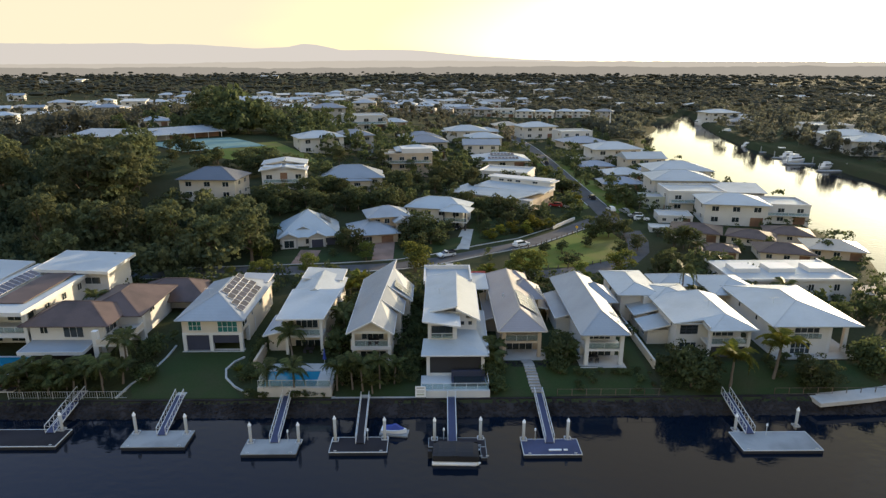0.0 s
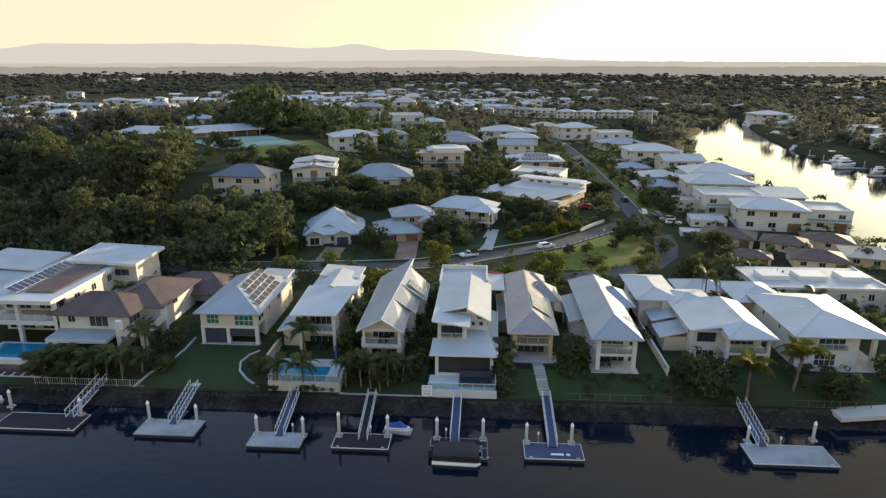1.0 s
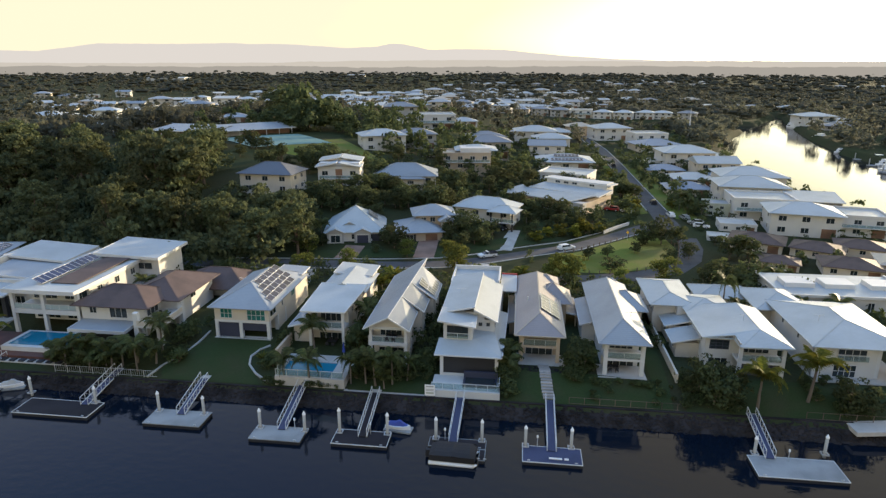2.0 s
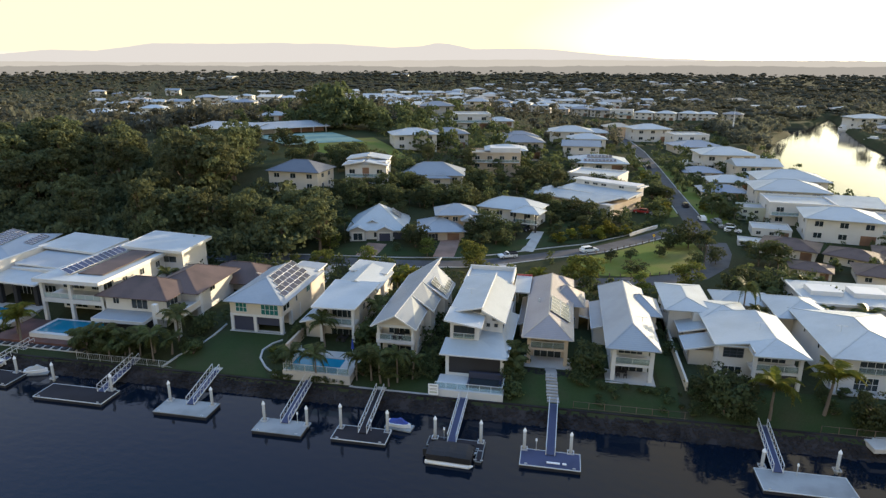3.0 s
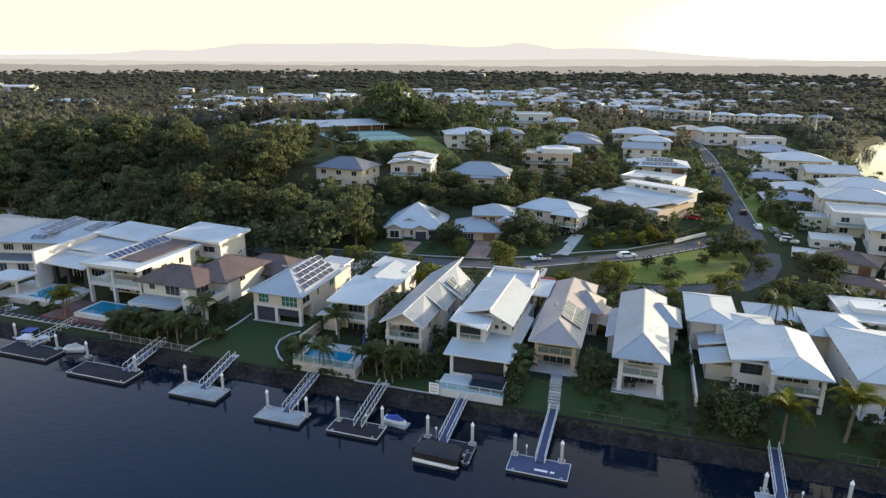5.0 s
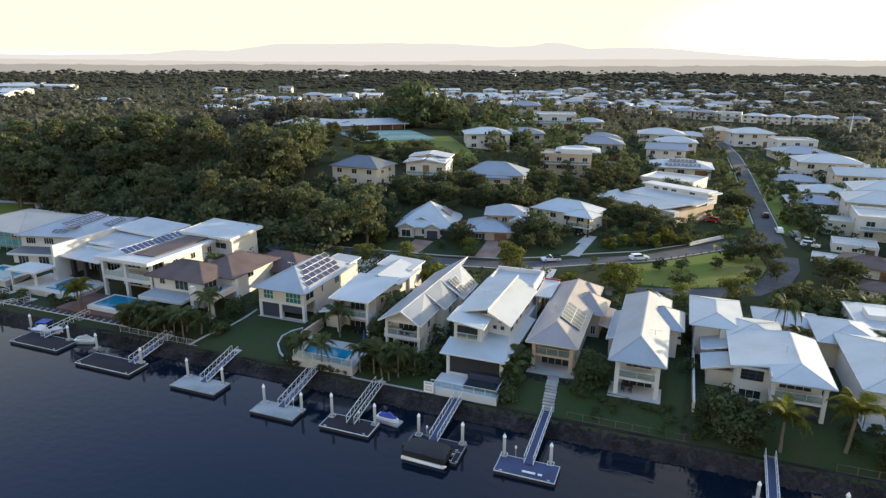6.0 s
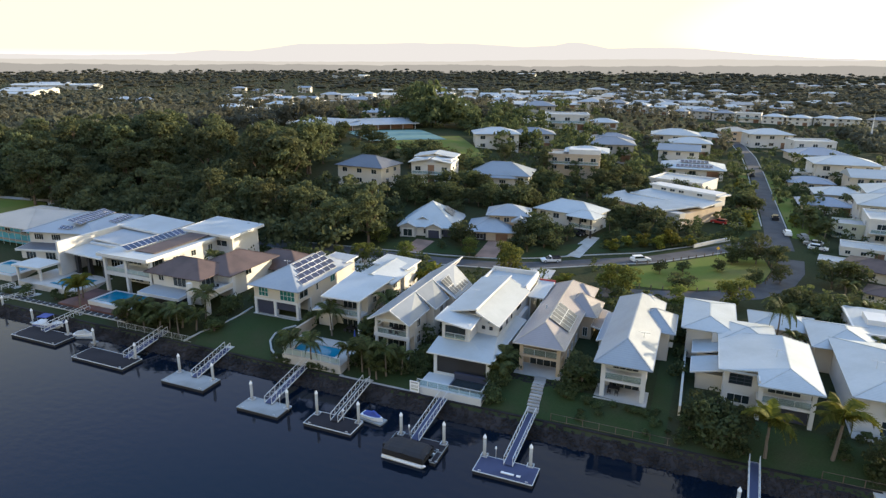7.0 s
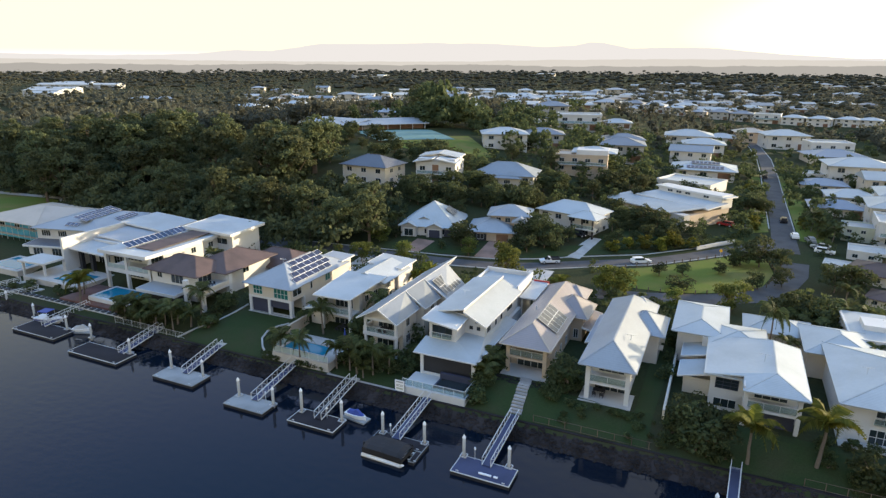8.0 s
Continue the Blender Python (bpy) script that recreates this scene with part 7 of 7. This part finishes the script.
for y, n in ((0.4, 9), (3.0, 7)):
    panels(sol, (-4.2 + (9 - n) * 0.5, y, 3.15 + y * 0.34), (1, 0, 0), (0, 1, 0.34), n, 1, 0.95, 1.6)
# on the rise and behind it
for k, st, x, y, tn, s in ((0, 2, -44, 247, 24, 0.95), (4, 2, -6, 300, 16, 1.15), (4, 2, -4, 276, 10, 1.1), (4, 2, -34, 266, 18, 0.95), (3, 2, -92, 424, 6, 1.2), (4, 2, -66, 398, 12, 1.2), (6, 2, -38, 352, 14, 1.2), (3, 2, -104, 350, 0, 1.1), (0, 1, -26, 402, 12, 1.0), (7, 1, -55, 330, 10, 1.1), (0, 1, -171, 292, 12, 1.0),
                           (1, 1, -145, 330, 16, 1.0), (0, 1, -226, 324, 0, 1.1), (0, 2, -331, 420, 8, 1.5), (0, 1, -316, 440, 20, 1.5), (0, 2, -322, 476, 20, 1.1), (1, 1, -272, 463, 20, 1.1), (2, 1, -258, 472, 15, 1.1), (6, 1, -202, 362, 10, 1.0), (0, 2, -158, 178, -15, 0.9)):
    suburb(k, st, x, y, tn, s)
# the row along the far canal
random.seed(11)
for k in range(13):
    suburb(random.choice((0, 0, 1, 4, 5, 3, 2, 6)), 2, -62 + k * 17.5 + random.uniform(-2, 2), max(564, 606 - 5.0 * k) + random.uniform(-2, 5), random.uniform(-20, 4), random.uniform(0.82, 1.02))
# the far side of the river
for k, st, x, y, tn, s in ((0, 2, 238, 522, 10, 1.4), (0, 1, 254, 520, 0, 1.5), (4, 1, 236, 486, -10, 1.3), (6, 2, 252, 402, -8, 1.4), (0, 2, 232, 346, -10, 1.5), (4, 1, 246, 338, -10, 1.2), (0, 2, 224, 316, -15, 1.3), (0, 2, 236, 284, -20, 1.4), (9, 1, 262, 310, -10, 1.3), (0, 1, 232, 702, 0, 1.5), (1, 1, 252, 706, 0, 1.3), (0, 1, 286, 692, 0, 1.4), (3, 1, 212, 704, 0, 1.2)):
    suburb(k, st, x, y, tn, s)
# streets of houses further back
STREETS = [(-160, 600, 12, 20, 14), (-190, 640, 12, 20, 18), (-175, 700, 11, 22, 10), (-160, 760, 11, 22, 20), (-420, 560, 12, 21, 24), (-430, 610, 12, 22, 18), (-400, 680, 12, 24, 22), (-560, 520, 10, 24, 30), (-120, 850, 10, 24, 20), (-80, 980, 12, 25, 12), (-130, 1250, 10, 27, 20),
           (160, 1400, 10, 30, 20), (190, 1560, 12, 30, 16), (480, 880, 9, 28, 10), (430, 1250, 12, 28, 8), (-600, 760, 12, 30, 30), (-350, 520, 8, 24, 20), (-280, 860, 10, 26, 24),
           (-150, 460, 5, 23, 14), (-270, 400, 5, 23, 12), (-130, 545, 5, 24, 10), (-330, 770, 9, 26, 16), (-30, 690, 7, 24, 8), (-20, 760, 7, 26, 6), (60, 830, 7, 27, 4)]
random.seed(5)
for x, y, n, gap, tn in STREETS:
    for k in range(n):
        a = radians(tn)
        if random.random() < 0.7:
            suburb(random.choice((0, 0, 0, 1, 1, 2, 3, 4, 6, 7, 9)), random.choice((1, 1, 2)), x + k * gap * math.cos(a) + random.uniform(-4, 4), y + k * gap * math.sin(a) + random.uniform(-8, 8), tn + random.uniform(-15, 15), random.uniform(0.95, 1.35), detail=0)
for x, y, w, d, tn in ((-900, 690, 120, 40, 30), (-760, 540, 46, 30, 25), (-800, 580, 60, 26, 25), (-980, 742, 60, 40, 30), (-700, 500, 30, 20, 20), (-860, 1500, 90, 50, 10), (-500, 1900, 80, 50, 10)):
    f = thing("warehouse", "large white metal-roofed warehouse far off", "warehouse", (x, y, lift(x, y)), tn, local=True)
    part("wall", Geo().box(-w / 2, w / 2, 0, d, -3, 7), W_WHITE, f)
    roof_hip(f, -w / 2 - 0.5, w / 2 + 0.5, -0.5, d + 0.5, 7.1, 2.0, R_WHITE, gable=True, along="x")
    for k in range(6):
        part("roller_door", Geo().box(-w / 2 + w * (k + 0.3) / 6, -w / 2 + w * (k + 0.7) / 6, -0.1, 0, 0, 5), W_GREY, f)


# ---- distant woodland, one mesh ----
def lump(rng, x, y, z, r, wide):
    """A rough rounded clump of foliage, closed at the top."""
    rings = []
    for zz, rr in ((-0.7, 0.75), (0.15, 1.0), (0.8, 0.45)):
        rings.append([(x + r * wide * rr * math.cos(a) * f, y + r * wide * rr * math.sin(a) * f, z + r * zz * f) for a, f in ((6.283 * (k + rng.uniform(-0.25, 0.25)) / 6, rng.uniform(0.8, 1.15)) for k in range(6))])
    q = []
    for lo, hi in zip(rings, rings[1:]):
        for k in range(6):
            q += [lo[k], lo[(k + 1) % 6], hi[(k + 1) % 6], hi[k]]
    top = rings[2]
    q += [top[0], top[1], top[2], top[3], top[0], top[3], top[4], top[5]]
    return np.array(q)


def woodland(name, label, spots, nleaf, size, seed, material=None, calm=0.0, core=0, wide=1.3, flat=1.0):
    rng = np.random.default_rng(seed)
    protos = []
    for k in range(6):
        rr = np.random.default_rng(seed + k + 1)
        blobs = crown_blobs(rr, 9, 3.4, 2.0, 8.0, 2.0)
        own = leaves(nleaf, blobs, size, seed + 10 + k, 0.8, calm)[0]
        if core:
            own = np.concatenate([own] + [lump(rr, *b, wide) for b in blobs[:core]])
        protos.append(own)
    P = []
    for x, y, s in spots:
        p = protos[rng.integers(6)]
        a = rng.uniform(0, 6.28)
        c, sn = math.cos(a) * s, math.sin(a) * s
        q = np.stack([p[:, 0] * c - p[:, 1] * sn + x, p[:, 0] * sn + p[:, 1] * c + y, p[:, 2] * s * flat * rng.uniform(0.8, 1.25) + lift(x, y) - 0.5], 1)
        P.append(q)
    P = np.concatenate(P)
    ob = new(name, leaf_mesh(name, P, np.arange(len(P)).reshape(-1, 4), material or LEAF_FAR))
    return tagged(ob, label, "trees", kind="stuff")


def far_from_roads(x, y, gap):
    for line in (MAIN, SIDE, LANE):
        for (x0, y0), (x1, y1) in zip(line, line[1:]):
            dx, dy = x1 - x0, y1 - y0
            k = max(0, min(1, ((x - x0) * dx + (y - y0) * dy) / (dx * dx + dy * dy)))
            if math.hypot(x - x0 - k * dx, y - y0 - k * dy) < gap:
                return False
    return True


def free(x, y, r):
    return wet(x, y) < -3 and far_from_roads(x, y, 4.4 + r) and all(math.hypot(x - a, y - b) > c + r - 1.5 for a, b, c in HOUSES)


DRIVES = [(-31, 142, 6), (-12.6, 147, 6), (7.5, 157, 7), (16, 168, 4), (-66, 240, 22), (-95, 252, 26)]
random.seed(21)
for x0, x1, y0, y1, n, s0, s1, tall in ((-50, 46, 141, 232, 520, 0.16, 0.5, 0.25), (57, 108, 120, 330, 420, 0.16, 0.5, 0.25), (12, 49, 196, 420, 300, 0.16, 0.5, 0.25), (-90, 12, 228, 420, 420, 0.2, 0.6, 0.3)):
    for _ in range(n):
        x, y, s = random.uniform(x0, x1), random.uniform(y0, y1), random.uniform(s0, s1)
        if free(x, y, 2.5 * s) and not any(math.hypot(x - a, y - b) < c for a, b, c in DRIVES) and not (17 < x < 50 and 133 < y < 170):
            (BACK_TREES if random.random() < tall else BUSHES).append((x, y, s * (1.1 if y > 180 else 0.8)))
woodland("wood_understory", "dark understory filling the wood on the rise", UNDER, 150, 0.6, 900, LEAF_GUM)
woodland("garden_shrubs", "dense dark garden shrubs between houses", BUSHES, 72, 0.76, 700, LEAF_HEDGE)
woodland("garden_trees", "leafy garden trees between suburb houses", BACK_TREES, 130, 0.75, 800, LEAF_GREEN)
rng = np.random.default_rng(3)


def scatter(n, xs, ys, s0, s1, keep):
    out = []
    for _ in range(n):
        x, y = rng.uniform(*xs), rng.uniform(*ys)
        if wet(x, y) < -4 and keep(x, y):
            out.append((x, y, rng.uniform(s0, s1)))
    return out


def patch(x, y):
    return noise.noise(Vector((x / 70, y / 70, 3.1)))


def in_garden(x, y):
    """Clear of the houses and of the open ground before them."""
    if -355 < x < -200 and 405 < y < 500:
        return False
    return all(abs(x - a) > 0.9 * c or not -2.4 * c < y - b < 0.9 * c for a, b, c in HOUSES)


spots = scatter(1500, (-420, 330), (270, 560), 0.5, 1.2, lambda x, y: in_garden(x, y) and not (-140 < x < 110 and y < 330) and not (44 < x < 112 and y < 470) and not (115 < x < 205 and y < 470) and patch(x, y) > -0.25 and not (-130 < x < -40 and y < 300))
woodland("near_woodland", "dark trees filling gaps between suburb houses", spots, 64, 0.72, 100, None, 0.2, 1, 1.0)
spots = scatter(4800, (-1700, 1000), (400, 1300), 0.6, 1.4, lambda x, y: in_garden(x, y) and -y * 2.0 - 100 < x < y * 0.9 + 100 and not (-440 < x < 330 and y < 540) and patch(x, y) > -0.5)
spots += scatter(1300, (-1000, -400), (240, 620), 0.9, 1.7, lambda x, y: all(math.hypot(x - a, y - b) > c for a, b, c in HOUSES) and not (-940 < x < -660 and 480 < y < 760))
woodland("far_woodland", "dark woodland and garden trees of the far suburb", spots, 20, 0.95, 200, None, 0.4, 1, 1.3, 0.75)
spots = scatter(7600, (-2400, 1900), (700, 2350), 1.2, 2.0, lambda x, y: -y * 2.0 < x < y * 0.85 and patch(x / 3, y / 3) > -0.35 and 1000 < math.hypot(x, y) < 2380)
woodland("horizon_woodland", "dark woodland towards the horizon, haze toned into its leaves", spots, 5, 1.6, 300, None, 0.7, 1, 2.2, 0.8)
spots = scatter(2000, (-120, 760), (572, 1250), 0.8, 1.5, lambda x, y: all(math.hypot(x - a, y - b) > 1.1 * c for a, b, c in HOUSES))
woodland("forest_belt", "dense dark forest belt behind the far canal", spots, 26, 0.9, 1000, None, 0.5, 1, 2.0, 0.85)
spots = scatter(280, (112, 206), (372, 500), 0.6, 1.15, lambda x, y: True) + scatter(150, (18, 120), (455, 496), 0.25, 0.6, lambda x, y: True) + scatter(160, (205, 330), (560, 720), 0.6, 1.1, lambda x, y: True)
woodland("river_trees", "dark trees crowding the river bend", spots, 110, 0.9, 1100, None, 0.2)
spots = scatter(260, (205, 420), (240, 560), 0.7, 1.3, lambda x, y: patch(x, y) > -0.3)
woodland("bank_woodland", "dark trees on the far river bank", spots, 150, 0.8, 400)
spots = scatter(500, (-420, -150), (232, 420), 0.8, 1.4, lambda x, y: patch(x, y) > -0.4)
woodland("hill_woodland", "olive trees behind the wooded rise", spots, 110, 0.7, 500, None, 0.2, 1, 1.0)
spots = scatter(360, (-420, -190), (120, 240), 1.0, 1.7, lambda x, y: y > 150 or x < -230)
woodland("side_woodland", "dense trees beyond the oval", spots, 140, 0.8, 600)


# ---- cars, bollards, boats on the river ----
def car(label, material, ute=False):
    c = thing("car", label, "car", (0, 0, 0), local=True)
    prof = [(-2.2, 0.35), (2.2, 0.35), (2.25, 0.75), (1.2, 0.95), (-2.2, 0.98)]
    g = Geo()
    n = len(prof)
    for y in (-0.88, 0.88):
        g.v += [(x, y, z) for x, z in prof]
    g.f += [tuple(range(n - 1, -1, -1))[::-1], tuple(range(2 * n - 1, n - 1, -1))] + [(k, (k + 1) % n, n + (k + 1) % n, n + k) for k in range(n)]
    part("body", g, material, c)
    x0 = -0.2 if ute else -1.9
    part("cabin", Geo().slab([(x0 + 0.35, -0.66, 1.48), (0.35, -0.66, 1.48), (0.35, 0.66, 1.48), (x0 + 0.35, 0.66, 1.48)], 0.06).beam((x0 + 0.1, 0, 1.22), (x0 + 0.3, 0, 1.22), 1.4, 0.52), material, c)
    part("glazing", Geo().box(x0 + 0.2, 0.55, -0.72, 0.72, 0.95, 1.43).face((1.15, -0.72, 0.95), (1.15, 0.72, 0.95), (0.4, 0.62, 1.44), (0.4, -0.62, 1.44)), GLASS, c)
    if ute:
        part("tray", Geo().box(-2.3, -0.25, -0.9, 0.9, 0.95, 1.0).box(-2.3, -2.24, -0.9, 0.9, 1.0, 1.3).box(-2.24, -0.25, -0.9, -0.84, 1.0, 1.3).box(-2.24, -0.25, 0.84, 0.9, 1.0, 1.3), W_DARK, c)
    for x in (-1.4, 1.4):
        for y in (-0.82, 0.82):
            w = part("wheel", Geo().tube((x, y - 0.1, 0.34), (x, y + 0.1, 0.34), 0.34, 0.34, 12), RUBBER, c)
            s = 0.11 if y > 0 else -0.11
            part("rim", Geo().tube((x, y + s * 0.9, 0.34), (x, y + s, 0.34), 0.2, 0.2, 8), ALLOY, w)
    for y in (-0.65, 0.65):
        part("headlight", Geo().box(2.2, 2.27, y - 0.18, y + 0.18, 0.6, 0.74), CAP, c)
    return c


WHITE_CAR, DARK_CAR = car("white family car parked beside a street", CAR_WHITE), car("dark family car parked beside a street", CAR_DARK)
SILVER_CAR, RED_CAR = car("silver family car parked beside a street", CAR_SILVER), car("red family car parked beside a street", CAR_RED)
UTE = car("white utility truck with dark tray parked at a kerb", CAR_WHITE, True)
for c, x, y, tn in ((UTE, 2.6, 143.6, 208), (WHITE_CAR, 21.6, 151.9, 32), (SILVER_CAR, 43.2, 195.4, 150), (RED_CAR, 38.6, 197.0, 160), (DARK_CAR, 53.8, 211, 90), (DARK_CAR, 60.5, 211, 85), (SILVER_CAR, 58.8, 190, 100)):
    c.matrix_basis = pose(x, y, lift(x, y) + 0.06, 0, 0, tn) if c.location.length < 0.01 else c.matrix_basis
    if abs(c.location.x - x) > 0.01:
        copy_thing(c, pose(x, y, lift(x, y) + 0.06, 0, 0, tn))
for c, x, y, tn in ((WHITE_CAR, 61.0, 180.0, -12), (WHITE_CAR, 55.4, 192.6, 92), (DARK_CAR, 4.5, 164.5, -15), (DARK_CAR, 56.5, 131, 130), (DARK_CAR, 54.5, 133.5, 130), (SILVER_CAR, 60.5, 184, 170), (WHITE_CAR, 46, 240, 90), (WHITE_CAR, 46.5, 222, 100), (DARK_CAR, 51.5, 290, 88), (DARK_CAR, -28, 250, 20), (SILVER_CAR, -25, 252, 30), (WHITE_CAR, -18, 276, 80)):
    copy_thing(c, pose(x, y, lift(x, y) + 0.06, 0, 0, tn))

g = Geo().tube((0, 0, -0.2), (0, 0, 0.95), 0.12, 0.11, 8)
bo = tagged(new("bollard", g.mesh("bollard", BARK)), "short dark timber bollard at the park edge", "bollard", "park bollards")
first = True
RING = [(19, 147.2), (25.4, 152), (33.4, 159.6), (40.6, 167.6), (47.6, 168.4), (49.6, 157), (47.2, 147), (40.4, 139.4), (30, 134.8), (18.6, 134)]
for (x0, y0), (x1, y1) in zip(RING, RING[1:]):
    n = max(2, int(math.hypot(x1 - x0, y1 - y0) / 2.2))
    for k in range(n):
        x, y = x0 + (x1 - x0) * k / n, y0 + (y1 - y0) * k / n
        m = pose(x, y, lift(x, y), 0, 0, k * 40)
        if first:
            bo.matrix_basis, first = m, False
        else:
            copy_thing(bo, m)

# fences along the bank
for x0, x1, lab in ((-61, -44.2, "low white pool-style fence above the bank"), (17.5, 32.5, "low wire garden fence above the bank"), (49, 66, "low garden fence above the bank")):
    f = thing("fence", lab, "fence", ((x0 + x1) / 2, 80.7, 1.6))
    for k in range(int((x1 - x0) / 2.1) + 1):
        x = x0 + k * 2.1
        part("post", Geo().box(x - 0.04, x + 0.04, 80.66, 80.74, 1.4, 2.75), ALLOY if x0 < 0 else BARK, f)
    for z in (1.75, 2.7):
        part("rail", Geo().box(x0, x1, 80.68, 80.72, z, z + 0.04), ALLOY if x0 < 0 else BARK, f)
    if x0 < 0:
        for k in range(int((x1 - x0) / 0.35)):
            part("bar", Geo().box(x0 + k * 0.35, x0 + k * 0.35 + 0.03, 80.69, 80.71, 1.8, 2.7), ALLOY, f)

sail = thing("yacht", "moored white yacht with a tall mast and pale furled sail", "yacht", (118, 430, 0), 60, local=True)
boat_hull(0, 0, 14, 4, 0, 1.4, 0, HULL, sail)
part("mast", Geo().tube((0.5, 0, 1.2), (0.5, 0, 22), 0.14, 0.07, 8), ALLOY, sail)
part("furled_sail", Geo().tube((1.2, 0, 1.8), (0.7, 0, 21), 0.9, 0.08, 8), HULL, sail)
part("cabin", Geo().box(-3, 2.5, -1.2, 1.2, 1.4, 2.3), HULL, sail)
cr = thing("cruiser", "moored white motor cruiser on the river", "boat", (208, 452, 0), 110, local=True, group="river cruisers")
boat_hull(0, 0, 13, 4.2, 0, 1.6, 0, HULL, cr)
part("cabin", Geo().box(-4.5, 2.2, -1.6, 1.6, 1.6, 3.4), HULL, cr)
part("flybridge", Geo().box(-3.5, 0.5, -1.3, 1.3, 3.4, 4.6), HULL, cr)
part("glazing", Geo().box(-4.3, 2.26, -1.64, 1.64, 2.3, 3.0), GLASS, cr)
for x, y, tn, s in ((230, 545, 70, 1.2), (222, 536, 90, 1.0), (184, 318, 20, 1.0), (190, 334, 10, 0.8), (196, 352, 5, 0.8), (198, 368, 30, 0.7), (190, 300, 15, 0.7), (192, 385, 15, 0.6)):
    copy_thing(cr, pose(x, y, 0, 0, 0, tn) @ Matrix.Diagonal((s, s, s, 1)))
for x, y, w in ((184, 312, 16), (188, 334, 14), (191, 356, 12), (187, 290, 16)):
    f = thing("jetty", "floating jetty on the far river bank", "jetty", (x, y, 0), group="far jetties")
    part("deck", Geo().box(x - w / 2, x + w / 2, y - 1.4, y + 1.4, 0.1, 0.6), DECK_GREY, f)
    for k in (-1, 1):
        part("pile", Geo().tube((x + k * w * 0.4, y + 1.7, -1), (x + k * w * 0.4, y + 1.7, 3.6), 0.25), PILE, f)


# ---- far hills behind everything ----
def ridge(name, dist, profile, colour, label):
    """A range of hills round the horizon: profile of (azimuth, height) in degrees and metres."""
    az = np.linspace(-80, 60, 420)
    hs = np.interp(az, [p[0] for p in profile], [p[1] for p in profile])
    g, row = Geo(), []
    for a, h in zip(az, hs):
        h += 5 * noise.noise(Vector((a / 2.2, dist, 0))) + 2.5 * noise.noise(Vector((a / 0.5, dist, 5)))
        x, y = dist * math.sin(radians(a)), dist * math.cos(radians(a))
        row.append(((x, y, -30), (x, y, h), (x * 1.02, y * 1.02, -30)))
    for a, b in zip(row, row[1:]):
        g.face(a[0], b[0], b[1], a[1]).face(a[1], b[1], b[2], a[2])
    # the hills glow by themselves; their pale colour carries the haze of distance
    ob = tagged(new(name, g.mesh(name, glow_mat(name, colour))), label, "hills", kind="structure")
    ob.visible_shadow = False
    return ob


# the nearest ridge is added as a glowing band of haze over the plain
ridge("backdrop", 2400, [(-80, 40), (-60, 42), (-45, 38), (-38, 43), (-30, 41), (-20, 44), (-12, 40), (-4, 43), (4, 46), (12, 48), (20, 45), (30, 49), (40, 46), (60, 48)], (0.115, 0.103, 0.09), "added glowing ridge in haze colour standing for the far plain")
ridge("backdrop", 4700, [(-80, 87), (-58.6, 92), (-50.6, 87), (-44.6, 101), (-41.6, 129), (-38.6, 124), (-34.6, 175), (-28.6, 180), (-24.6, 189), (-19.6, 185), (-15.1, 163), (-12.6, 175), (-11.4, 197), (-10.2, 193), (-8.1, 157), (-4.6, 161), (-1.6, 157), (1.4, 133), (5.4, 106), (10.4, 87), (21.4, 78), (60, 68)], (0.215, 0.195, 0.178), "mountain range on the horizon, haze put into its pale glow")
ridge("backdrop", 4500, [(-80, 58), (-50, 62), (-38, 55), (-30, 58), (-22, 62), (-16, 74), (-8, 82), (0, 84), (10, 78), (20, 80), (34, 74), (60, 70)], (0.18, 0.16, 0.138), "low hills at the horizon, haze put into their pale glow")
